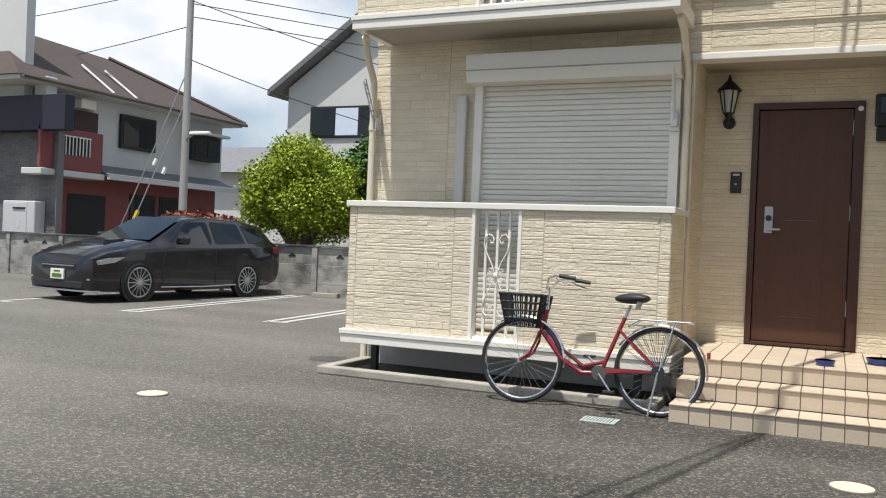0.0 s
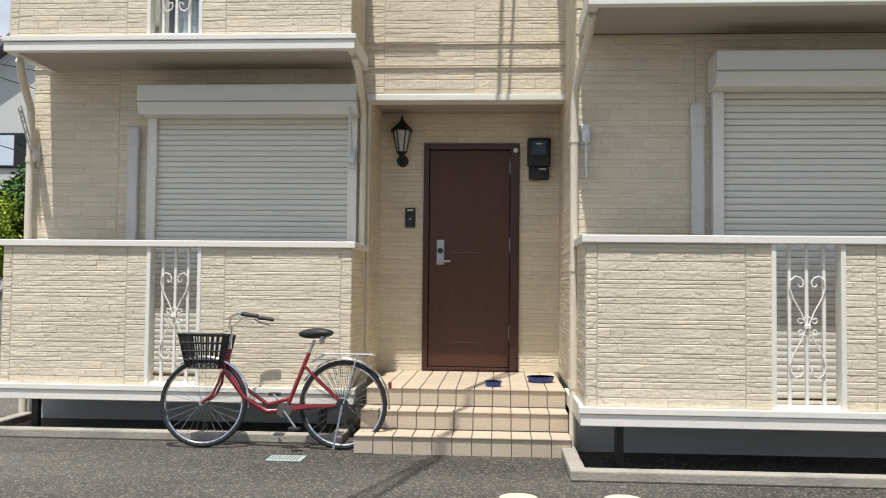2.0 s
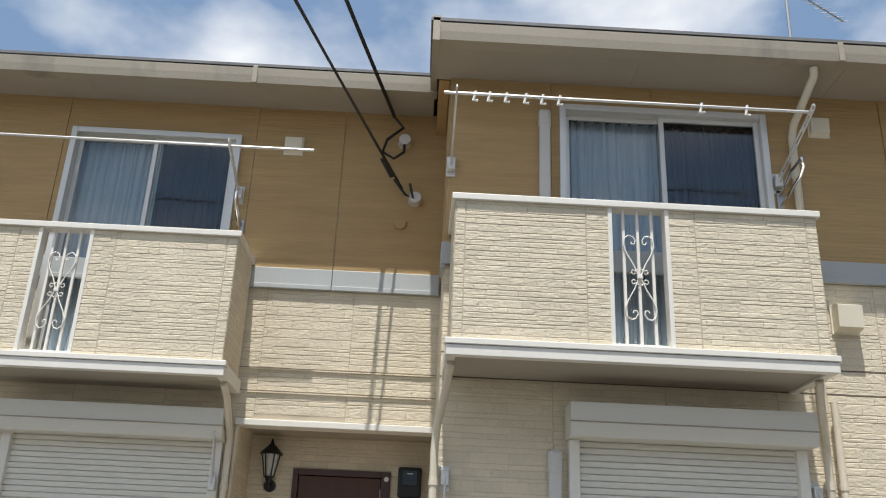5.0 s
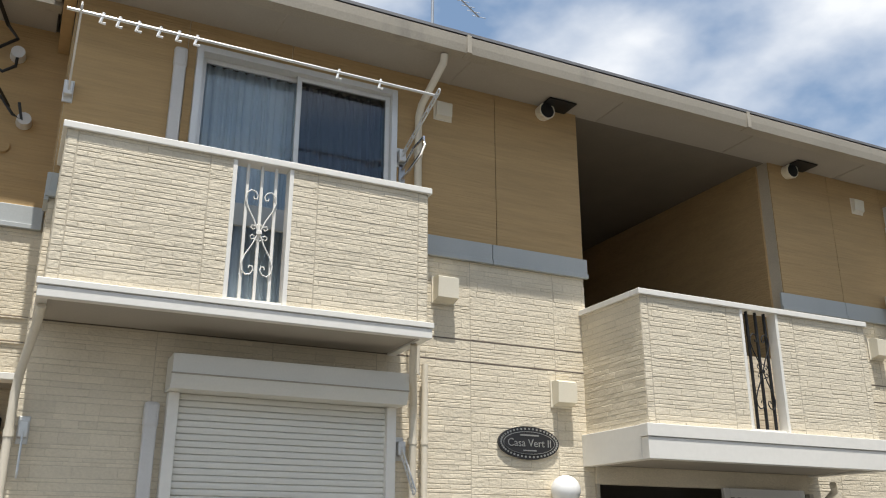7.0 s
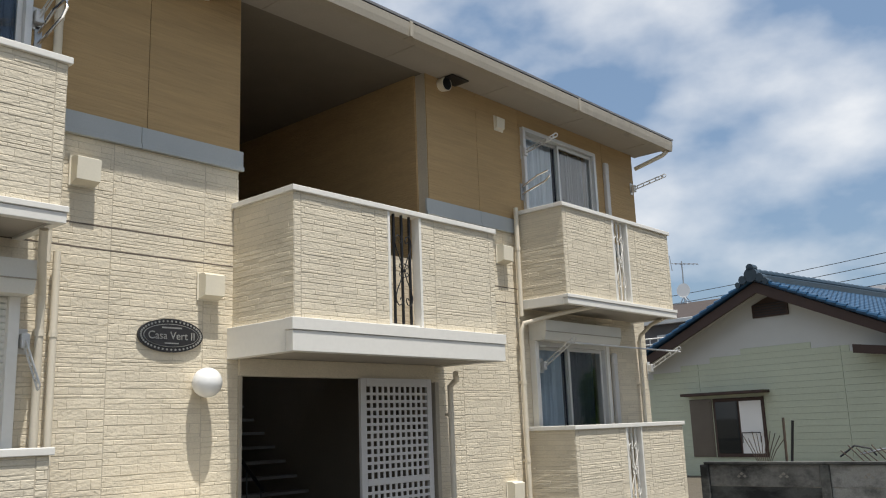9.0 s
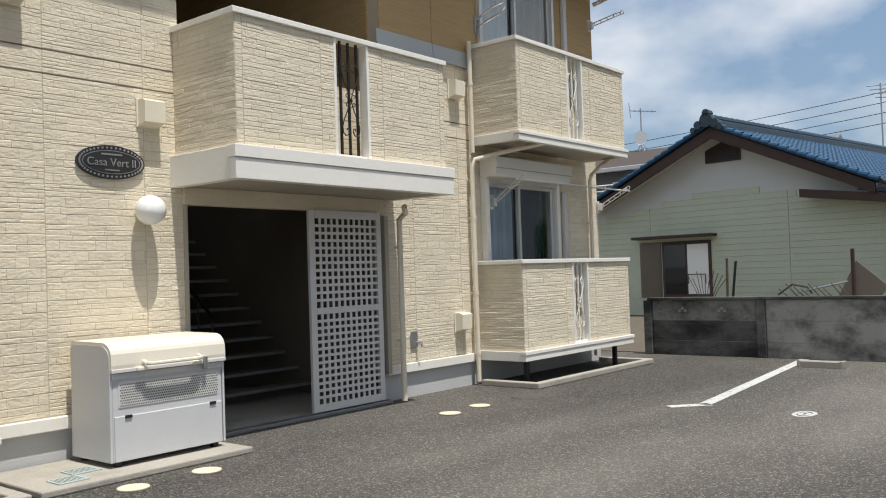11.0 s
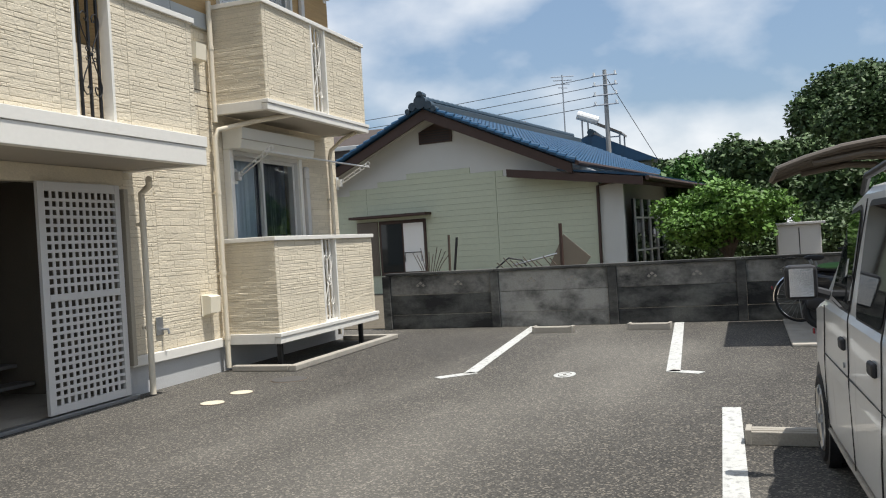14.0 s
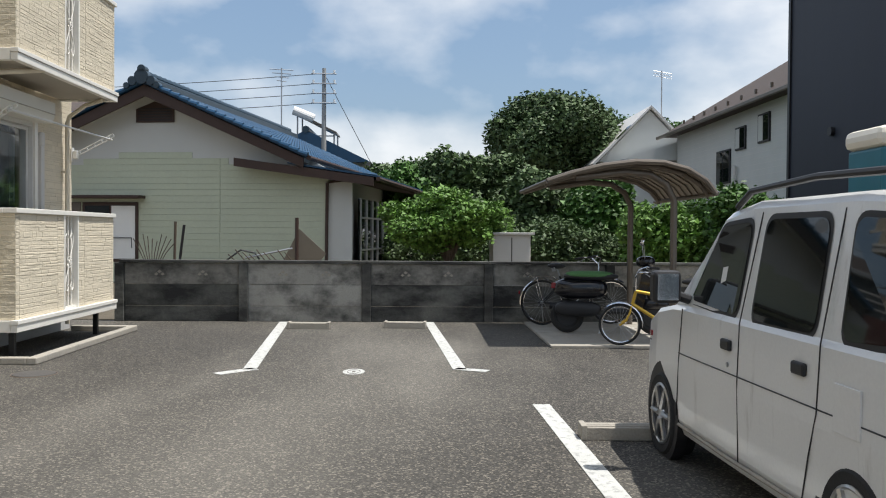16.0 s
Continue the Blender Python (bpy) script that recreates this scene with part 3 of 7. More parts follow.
# stairwell behind the two open bays
sh = thing("stairwell", (7.1, 10, 0), "dark open stairwell with tan walls", "stairwell", kind="structure")
for a, b in ((5.62, 5.78), (8.53, 8.69)):
    part("side_wall", B(a, YR + 0.16, 2.6, b, 14, 6.18), M_TAN, sh, "tan siding inner wall")
    # below the landing the walls carry the bay's shade in a darker colour
    part("lower_side_wall", B(a, YR + 0.16, 0, b, 14, 2.598), M_INNER, sh, "inner wall with the stairwell shade put into its colour")
# back wall: the same colour, with the stairwell's shade in it
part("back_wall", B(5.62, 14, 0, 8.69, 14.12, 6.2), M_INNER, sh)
part("stairwell_floor", B(5.78, YR - 0.05, -0.02, 8.53, 14, 0.03), M_CONC, sh, "concrete floor")
part("landing", B(5.78, 12.3, 3.2, 8.53, 14, 3.4), M_CONC, sh)
part("landing", B(5.78, YR, 2.40, 8.53, 9.4, 2.6), M_SOFFIT, sh)
part("landing", B(5.78, 9.4, 2.30, 6.9, 12.3, 2.6), M_SOFFIT, sh)
# ceiling colour darkened for the shade of the upper bay
part("upper_ceiling", B(5.6, YR + 0.02, 6.12, 8.7, 14, 6.2), M_INNER, sh, "ceiling with shade put into its dark colour")
for k in range(16):
    part("tread", B(7.05, 9.0 + k * 0.24, 0.19 * (k + 1) - 0.04, 8.45, 9.0 + k * 0.24 + 0.27, 0.19 * (k + 1), 0.006), M_STAIR, sh, "dark steel stair tread")
part("stringer", prism([(8.95, 0.05), (9.25, 0.05), (12.9, 3.0), (12.9, 3.3)], 6.98, 7.04), M_BLACK, sh, "dark steel stringer")
part("stair_rail", tube([(7.0, 9.0, 1.05), (7.0, 12.8, 4.1)], 0.022), M_BLACK, sh)
for k in range(14):
    part("baluster", tube([(7.0, 9.05 + k * 0.27, 0.2 + k * 0.216), (7.0, 9.05 + k * 0.27, 1.06 + k * 0.216)], 0.009, 6), M_BLACK, sh)
part("header", B(5.78, YR - 0.03, 2.235, 8.53, YR + 0.1, 2.40), M_STONE, sh, "cream header over the opening")
part("jamb", B(5.775, YR - 0.03, 0, 5.81, YR + 0.1, 2.235), M_GUTTER, sh, "beige metal jamb")
part("jamb", B(8.46, YR - 0.10, 0.34, 8.52, YR + 0.1, 2.2), M_GUTTER, sh)

# ---- balconies ----
def scroll(xc, y, z0, z1, material, parent):
    """Two wrought hearts set point to point, with curled ends and small curls at the middle."""
    zm, k = (z0 + z1) / 2, (z1 - z0) / 0.66
    heart = [(0.010, 0.01), (0.045, 0.09), (0.095, 0.17), (0.120, 0.235), (0.112, 0.285), (0.080, 0.312), (0.045, 0.302), (0.026, 0.272), (0.034, 0.246), (0.056, 0.246), (0.062, 0.264)]
    curl = [(0.008, 0.062), (0.030, 0.045), (0.058, 0.052), (0.066, 0.032), (0.048, 0.018), (0.034, 0.028)]
    for up in (1, -1):
        for side in (1, -1):
            for line, rad in ((heart, 0.006), (curl, 0.005)):
                part("scroll", tube([(xc + side * a, y, zm + up * b * k) for a, b in line], rad, 6), material, parent, "wrought scroll")
    part("collar", B(xc - 0.022, y - 0.010, zm - 0.014, xc + 0.022, y + 0.010, zm + 0.014, 0.003), material, parent)


def balcony(x0, x1, yf, yb, zb, gate, label, bars=M_WHITE, fascia=(0.0, 0.13), top=1.36, deep=False, seed=1, nbar=3):
    """A balcony box: moulded stone panels, white cap and fascia, and a grille in the front."""
    b = thing("balcony", ((x0 + x1) / 2, yf, zb), label, "balcony", "balconies of the apartment house")
    zt, z1 = zb + top, zb + fascia[1] + 0.0
    th = 0.10
    for a, c in ((x0, gate[0]), (gate[1], x1)):
        p = part("parapet", B(a, yf, z1, c, yf + th, zt - 0.055), M_JOINT, b, "cream stone-pattern parapet")
        cuts = [a + 0.08 if a == x0 else a + 0.01] + ([c - 0.19] if c == gate[0] else [a + 0.22]) + [c - 0.09 if c == x1 else c - 0.005]
        cuts = sorted({a, *cuts, c})
        for k, (s, e) in enumerate(zip(cuts, cuts[1:])):
            if e - s > 0.03:
                tagged(part("panel", stone((s + 0.004, yf, z1), (1, 0, 0), (0, -1, 0), e - s - 0.008, zt - 0.055 - z1, (), seed * 13 + k), M_STONE, p), kind="stuff")
    for xs, nx in ((x0, -1), (x1, 1)):
        a = (xs, xs + th) if nx < 0 else (xs - th, xs)
        p = part("side_parapet", B(a[0], yf + th, z1, a[1], yb - 0.03, zt - 0.055), M_JOINT, b, "cream stone-pattern side parapet")
        tagged(part("panel", stone((xs, yb - 0.03 if nx < 0 else yf, z1), (0, nx, 0), (nx, 0, 0), yb - yf - 0.03, zt - 0.055 - z1, (), seed * 17 + nx), M_STONE, p), kind="stuff")
    cap = bmesh.new()
    box(cap, x0 - 0.03, yf - 0.03, zt - 0.055, x1 + 0.03, yf + th + 0.02, zt, 0.006)
    box(cap, x0 - 0.03, yf + th + 0.021, zt - 0.055, x0 + th + 0.02, yb - 0.03, zt, 0.006)
    box(cap, x1 - th - 0.02, yf + th + 0.021, zt - 0.055, x1 + 0.03, yb - 0.03, zt, 0.006)
    part("cap_rail", cap, M_WHITE, b, "white metal cap rail")
    fz = zb + fascia[0]
    out = 0.06 if deep else 0.035
    part("fascia", B(x0 - out, yf - out, fz, x1 + out, yf + 0.04, fz + (z1 - fz) * 0.62, 0.005), M_WHITE, b, "white metal fascia")
    part("fascia_lip", B(x0 - out - 0.012, yf - out - 0.012, fz + (z1 - fz) * 0.62 + 0.003, x1 + out + 0.012, yf + 0.04, z1, 0.005), M_WHITE, b, "white metal fascia lip")
    for a, c in ((x0 - out, x0 + 0.04), (x1 - 0.04, x1 + out)):
        part("side_fascia", B(a, yf + 0.042, fz, c, yb - 0.03, z1 - 0.004, 0.005), M_WHITE, b)
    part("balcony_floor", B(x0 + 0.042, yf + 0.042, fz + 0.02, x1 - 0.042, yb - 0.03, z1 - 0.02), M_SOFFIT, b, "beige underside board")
    for gx in gate:
        part("gate_post", B(gx - 0.017, yf - 0.012, z1, gx + 0.017, yf + th, zt - 0.055, 0.004), M_WHITE, b, "white upright")
    w = gate[1] - gate[0]
    for k in range(nbar):
        gx = gate[0] + w * (k + 1) / (nbar + 1)
        part("bar", B(gx - 0.012, yf + 0.03, z1, gx + 0.012, yf + 0.055, zt - 0.055, 0.004), bars, b)
    scroll((gate[0] + gate[1]) / 2, yf + 0.02, z1 + 0.20, zt - 0.255, bars, b)
    if zb < 1:
        for x in (x0 + 0.25, x1 - 0.25):
            part("support_leg", B(x - 0.03, yf + 0.12, 0.0, x + 0.03, yf + 0.18, fz + 0.02, 0.004), M_BLACK, b, "dark steel leg")
    part("bottom_rail", B(gate[0], yf + 0.02, z1, gate[1], yf + 0.07, z1 + 0.03), M_WHITE, b)
    return b


low = "ground-floor balcony of cream stone panels with white cap and grille"
upp = "upper balcony of cream stone panels with white cap and grille"
balcony(-4.11, -1.09, 8.13, YL, 0.285, (-2.83, -2.39), low, seed=2, top=1.355)
balcony(0.745, 3.66, 7.01, YR, 0.325, (2.025, 2.49), low, seed=3, top=1.32)
balcony(10.32, 13.24, 7.01, YR, 0.325, (11.575, 11.985), low, seed=4, top=1.32)
balcony(-4.11, -1.12, 8.115, YL, 3.265, (-2.876, -2.42), upp, seed=5, top=1.33)
balcony(0.79, 3.65, 7.01, YR, 3.26, (2.005, 2.455), upp, seed=6, top=1.313)
balcony(10.34, 13.28, 7.01, YR, 3.20, (11.606, 12.014), upp, seed=7, top=1.372)
balcony(5.71, 8.62, 6.85, YR + 0.03, 2.385, (6.92, 7.38), "stair-landing balcony with black grille and deep white canopy", bars=M_BLACK, fascia=(0.0, 0.30), top=1.525, deep=True, seed=8)

# kerbs of the low balconies
for a, b_, y in ((-4.25, -1.10, 7.86), (0.62, 3.8, 6.72), (10.2, 13.45, 6.74)):
    k = bmesh.new()
    box(k, a, y, 0, b_, y + 0.11, 0.075, 0.012)
    box(k, a, y + 0.11, 0, a + 0.11, y + 0.9, 0.075, 0.012)
    box(k, b_ - 0.11, y + 0.11, 0, b_, y + 0.9, 0.075, 0.012)
    solid("kerb", k, M_CONC, "pale concrete kerb under a balcony", "kerb", "structure")
# ---- windows, shutters ----
def sliding_window(name, x0, x1, y, z0, z1, bare=False):
    w = thing(name, ((x0 + x1) / 2, y, z0), "two-pane aluminium sliding window with curtains behind", "window", kind="structure")
    f = 0.06
    fr = bmesh.new()
    for q in ((x0, z0, x0 + f, z1), (x1 - f, z0, x1, z1), (x0 + f, z0, x1 - f, z0 + f), (x0 + f, z1 - f, x1 - f, z1)):
        box(fr, q[0], y - 0.07, q[1], q[2], y + 0.10, q[3], 0.005)
    part("window_frame", fr, M_ALU, w)
    xm = (x0 + x1) / 2
    for k, (a, b, yy) in enumerate(((x0 + f, xm + 0.03, y + 0.04), (xm - 0.03, x1 - f, y - 0.01))):
        s = bmesh.new()
        t = 0.045
        for q in ((a, z0 + f, a + t, z1 - f), (b - t, z0 + f, b, z1 - f), (a + t, z0 + f, b - t, z0 + f + t), (a + t, z1 - f - t, b - t, z1 - f)):
            box(s, q[0], yy, q[1], q[2], yy + 0.03, q[3], 0.003)
        sash = part("sash", s, M_ALU, w)
        p = part("pane", B(a + t, yy + 0.012, z0 + f + t, b - t, yy + 0.018, z1 - f - t), M_GLASS, sash)
        p.visible_shadow = False
        c = [(a + (b - a) * i / 60, y + 0.17 + 0.025 * math.sin(i * 0.95 + k) + 0.012 * math.sin(i * 2.3)) for i in range(61)]
        vs = [(cx, cy, z) for cx, cy in c for z in (z0 + 0.05, z1 - 0.05)]
        part("curtain", (vs, [(2 * i, 2 * i + 2, 2 * i + 3, 2 * i + 1) for i in range(60)]), M_CURTAIN if k == 0 else M_CURTAIN_D, w, "pale blue curtain" if k == 0 else "navy curtain behind a fly screen")
    # dark plate gives the unlit room behind the panes its shade
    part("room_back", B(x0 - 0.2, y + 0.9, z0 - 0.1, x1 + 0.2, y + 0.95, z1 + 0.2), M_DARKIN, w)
    return w


sliding_window("window_1", *UPL[:2], YL, *UPL[2:])
sliding_window("window_2", *UP2[:2], YR, *UP2[2:])
sliding_window("window_3", *UP3[:2], YR, *UP3[2:])
sliding_window("window_4", *LO4[:2], YR, *LO4[2:])


def shutter(x0, x1, y, z0, z1, closed=True):
    s = thing("roller_shutter", ((x0 + x1) / 2, y, z0), "closed ivory roller shutter with a white box" if closed else "rolled-up ivory shutter box over a window", "shutter", "roller shutters")
    prof = [(y - 0.02, z1 - 0.02), (y - 0.27, z1 - 0.02), (y - 0.29, z1 + 0.03), (y - 0.31, z1 + 0.10), (y - 0.31, z1 + 0.24), (y - 0.02, z1 + 0.24)]
    part("shutter_box", prism(prof, x0 - 0.05, x1 + 0.05), M_SHUTTER, s, "white shutter box")
    part("box_seam", B(x0 - 0.055, y - 0.316, z1 + 0.085, x1 + 0.055, y - 0.30, z1 + 0.095), M_GUTTER, s)
    for a in (x0 - 0.03, x1 - 0.055):
        part("guide_rail", B(a, y - 0.10, z0, a + 0.085, y - 0.004, z1 - 0.02, 0.005), M_WHITE, s, "white guide rail")
    if closed:
        n = int((z1 - 0.02 - z0) / 0.05)
        h = (z1 - 0.02 - z0) / n
        me = None
        for k in range(n):
            z = z0 + k * h
            if me is None:
                pr = [(y - 0.042, 0.001), (y - 0.050, 0.005), (y - 0.053, h * 0.5), (y - 0.051, h - 0.006), (y - 0.042, h - 0.001), (y - 0.02, h - 0.001), (y - 0.02, 0.001)]
                ob = part("slat", prism(pr, x0 + 0.05, x1 - 0.05), M_SHUTTER, s)
                me = ob.data
                ob.location.z = z
            else:
                ob = new("slat", me)
                ob.parent, ob.matrix_parent_inverse = s, Matrix.Translation(-s.location)
                ob.location.z = z
    return s


shutter(-3.105, -1.195, YL - 0.002, 0.45, 2.835)
shutter(1.81, 3.65, YR - 0.002, 0.45, 2.82)
shutter(10.53, 12.38, YR - 0.002, 0.5, 2.81, closed=False)
# ---- entrance ----
dr = thing("entrance_door", (-0.12, YD, 0.45), "red-brown wood-grain front door, closed, with silver lock", "door", kind="structure")
fr = bmesh.new()
for q in ((-0.62, 0.44, -0.565, 2.71), (0.25, 0.44, 0.34, 2.71), (-0.565, 2.65, 0.25, 2.71), (-0.565, 0.44, 0.25, 0.47)):
    box(fr, q[0], YD - 0.03, q[1], q[2], YD + 0.1, q[3], 0.004)
part("door_frame", fr, M_DOORF, dr)
leaf = part("door_leaf", B(-0.56, YD + 0.0, 0.475, 0.245, YD + 0.05, 2.645, 0.004), M_DOOR, dr)
for z in (0.70, 1.60):
    part("groove", B(-0.33, YD - 0.003, z, -0.04, YD + 0.001, z + 0.012), M_DOORF, leaf, "short dark groove")
    part("groove_lip", B(-0.33, YD - 0.005, z + 0.013, -0.04, YD + 0.001, z + 0.017), M_BRONZE, leaf)
for x in (-0.20, 0.03):
    part("moulding", B(x, YD - 0.002, 0.50, x + 0.006, YD + 0.001, 2.62), M_DOORF, leaf)
part("lock_plate", B(-0.485, YD - 0.022, 1.49, -0.405, YD, 1.74, 0.006), M_STEEL, leaf, "silver lock plate")
part("lock_dial", disc(bmesh.new(), (-0.445, YD - 0.02, 1.63), (0, -1, 0), 0.028, 0.012), M_BLACKP, leaf)
part("door_handle", tube([(-0.445, YD - 0.02, 1.525), (-0.445, YD - 0.06, 1.525), (-0.34, YD - 0.065, 1.525)], 0.011), M_STEEL, leaf, "silver lever handle")
for z in (0.75, 1.62, 2.4):
    part("hinge", tube([(0.247, YD - 0.012, z), (0.247, YD - 0.012, z + 0.14)], 0.008), M_STEEL, dr)
part("sticker", disc(bmesh.new(), (0.30, YD - 0.031, 2.64), (0, -1, 0), 0.024, 0.003), M_WHITE, dr, "round white sticker")

lt = thing("wall_lantern", (-0.835, YD, 2.45), "black carriage lantern on the entrance wall", "wall lamp")
part("back_plate", disc(bmesh.new(), (-0.835, YD - 0.001, 2.53), (0, -1, 0), 0.058, 0.03), M_BLACK, lt)
part("arm", tube([(-0.835, YD - 0.03, 2.53), (-0.835, YD - 0.10, 2.50), (-0.835, YD - 0.13, 2.58)], 0.016), M_BLACK, lt)
part("lantern_glass", tube([(-0.835, YD - 0.13, 2.60), (-0.835, YD - 0.13, 2.82)], [0.042, 0.082], 6), M_HPLAST, lt, "frosted glass")
part("lantern_base", tube([(-0.835, YD - 0.13, 2.56), (-0.835, YD - 0.13, 2.61)], [0.025, 0.05], 6), M_BLACK, lt)
for k in range(6):
    a = 2 * math.pi * k / 6
    part("glazing_bar", tube([(-0.835 + 0.046 * math.cos(a), YD - 0.13 + 0.046 * math.sin(a), 2.60), (-0.835 + 0.088 * math.cos(a), YD - 0.13 + 0.088 * math.sin(a), 2.82)], 0.007, 5), M_BLACK, lt)
part("hood", tube([(-0.835, YD - 0.13, 2.815), (-0.835, YD - 0.13, 2.83), (-0.835, YD - 0.13, 2.88), (-0.835, YD - 0.13, 2.92), (-0.835, YD - 0.13, 2.97)], [0.115, 0.11, 0.06, 0.02, 0.006], 12), M_BLACK, lt)

mt = thing("electric_meter", (0.55, YD, 2.35), "dark grey electric meter box on the entrance wall", "meter")
part("meter_housing", B(0.415, YD - 0.10, 2.47, 0.645, YD - 0.014, 2.76, 0.02), M_BLACKP, mt)
part("meter_window", B(0.455, YD - 0.108, 2.58, 0.605, YD - 0.099, 2.73, 0.005), M_CARGLASS, mt)
part("terminal_cover", B(0.43, YD - 0.09, 2.34, 0.63, YD - 0.014, 2.468, 0.015), M_BLACKP, mt)
part("label_bar", B(0.53, YD - 0.094, 2.44, 0.60, YD - 0.089, 2.452), M_DUCT, mt)
part("label_bar", B(0.50, YD - 0.112, 2.69, 0.56, YD - 0.107, 2.70), M_DUCT, mt)
ic = thing("intercom", (-0.72, YD, 1.87), "black door intercom with a small label", "intercom")
part("intercom_body", B(-0.80, YD - 0.045, 1.86, -0.70, YD - 0.014, 2.06, 0.008), M_BLACKP, ic)
part("label_bar", B(-0.78, YD - 0.049, 2.025, -0.72, YD - 0.044, 2.043), M_DUCT, ic)
part("call_button", disc(bmesh.new(), (-0.75, YD - 0.044, 1.945), (0, -1, 0), 0.011, 0.006, 10), M_STEEL, ic)

# porch and steps of laid tiles
ST = ((7.52, 0.14), (7.832, 0.285), (8.144, 0.43))
steps = thing("entrance_steps", (-0.15, 7.52, 0), "beige tiled steps up to the entrance", "steps", kind="structure")
x0s, x1s = -0.95, 0.70
for i, (y, z) in enumerate(ST):
    part("step_core", B(x0s + 0.006, y + 0.008, 0.0, x1s - 0.002, YD, z - 0.012), M_GROUT, steps)
n = 11
w = (x1s - x0s) / n
riser = part("tile", B(0, 0, 0, w - 0.008, 0.012, 0.128, 0.002), M_TILE, steps)
tread = part("tile", B(0, 0, 0, w - 0.008, 0.304, 0.012, 0.003), M_TILE, steps)
riser.location, tread.location = (x0s, 7.52, 0.002), (x0s, 7.508, 0.128)
inv = Matrix.Translation(-steps.location)
for i, (y, z) in enumerate(ST):
    for k in range(n):
        rows = [(riser.data, (x0s + k * w, y, z - 0.145 + 0.003))]
        rows += [(tread.data, (x0s + k * w, y - 0.012 + j * 0.312, z - 0.012)) for j in range(1 if i < 2 else 6)]
        for me, at in rows:
            if i == 0 and k == 0:
                if me is riser.data or at[1] < 7.55:
                    continue
            t = new("tile", me)
            t.parent, t.matrix_parent_inverse, t.location = steps, inv, at
for x, y, r, h in ((0.10, 8.35, 0.075, 0.045), (0.52, 8.75, 0.125, 0.05)):
    bw = bmesh.new()
    tube([(x, y, 0.431), (x, y, 0.431 + h), (x, y, 0.431 + h), (x, y, 0.445)], [r * 0.82, r, r * 0.93, r * 0.75], 20, bw)
    solid("pet_bowl", bw, M_BLUE, "small blue glazed bowl on the porch tiles", "bowl", group="bowls on the porch", smooth=True)

# ---- pipes, ducts, hoods ----
def pipe(name, pts, r, material, label, cat, clips=()):
    t = thing(name, pts[-1], label, cat)
    part("pipe", tube(pts, r, 10), material, t, smooth=True)
    for z in clips:
        x, y = pts[-1][0], pts[-1][1]
        part("collar", tube([(x, y, z), (x, y, z + 0.05)], r * 1.18, 10), material, t)
        part("bracket", B(x - 0.008, y, z + 0.01, x + 0.008, y + 0.09, z + 0.04), material, t)
    return t


dpl = "cream round downpipe on the wall"
pipe("downpipe", [(-1.12, 8.30, 3.24), (-1.10, 8.42, 3.14), (-1.11, 8.78, 2.84), (-1.11, 8.79, 2.7), (-1.11, 8.79, 0.02)], 0.032, M_PIPE, dpl, "downpipe", (2.4, 1.4, 0.5))
pipe("downpipe", [(0.80, 7.16, 3.24), (0.79, 7.28, 3.14), (0.73, 7.66, 2.84), (0.72, 7.68, 2.7), (0.72, 7.68, 0.06)], 0.032, M_PIPE, dpl, "downpipe", (2.4, 1.4, 0.5))
pipe("downpipe", [(-4.12, 8.30, 3.24), (-4.2, 8.5, 3.1), (-4.27, 8.78, 2.9), (-4.27, 8.79, 2.7), (-4.27, 8.79, 0.05)], 0.036, M_PIPE, dpl, "downpipe", (2.4, 1.4))
pipe("downpipe", [(3.62, 7.2, 3.25), (3.66, 7.3, 3.12), (3.83, 7.66, 2.84), (3.84, 7.69, 2.7), (3.84, 7.69, 0.0)], 0.032, M_PIPE, dpl, "downpipe", (2.5, 1.5, 0.5))
pipe("downpipe", [(3.90, 7.2, 6.06), (3.90, 7.22, 5.98), (3.86, 7.62, 5.72), (3.86, 7.69, 5.62), (3.86, 7.69, 3.1)], 0.036, M_PIPE, dpl, "downpipe", (5.2,))
pipe("downpipe", [(3.95, 7.69, 3.2), (3.95, 7.69, 0.0)], 0.03, M_PIPE, dpl, "downpipe", (2.5, 1.5))
pipe("downpipe", [(8.45, 7.35, 2.28), (8.58, 7.45, 2.22), (8.60, 7.57, 2.15), (8.60, 7.57, 1.9), (8.60, 7.57, 0.02)], 0.034, M_PIPE, dpl, "downpipe", (1.8, 0.7))
pipe("downpipe", [(11.0, 7.0, 3.22), (10.6, 7.35, 3.12), (10.24, 7.66, 3.0), (10.22, 7.69, 2.9), (10.22, 7.69, 0.05)], 0.032, M_PIPE, dpl, "downpipe", (2.2, 1.2, 0.4))
pipe("downpipe", [(10.24, 7.69, 4.6), (10.24, 7.69, 3.1)], 0.032, M_PIPE, dpl, "downpipe", (4.0,))
pipe("downpipe", [(13.1, 7.1, 3.2), (13.25, 7.4, 3.14), (13.36, 7.66, 3.0), (13.36, 7.69, 2.9), (13.36, 7.69, 0.1)], 0.03, M_PIPE, dpl, "downpipe", (2.2,))
pipe("downpipe", [(13.84, 7.16, 6.06), (13.80, 7.22, 6.0), (13.70, 7.70, 5.85)], 0.035, M_PIPE, "cream outlet pipe under the gutter", "downpipe")
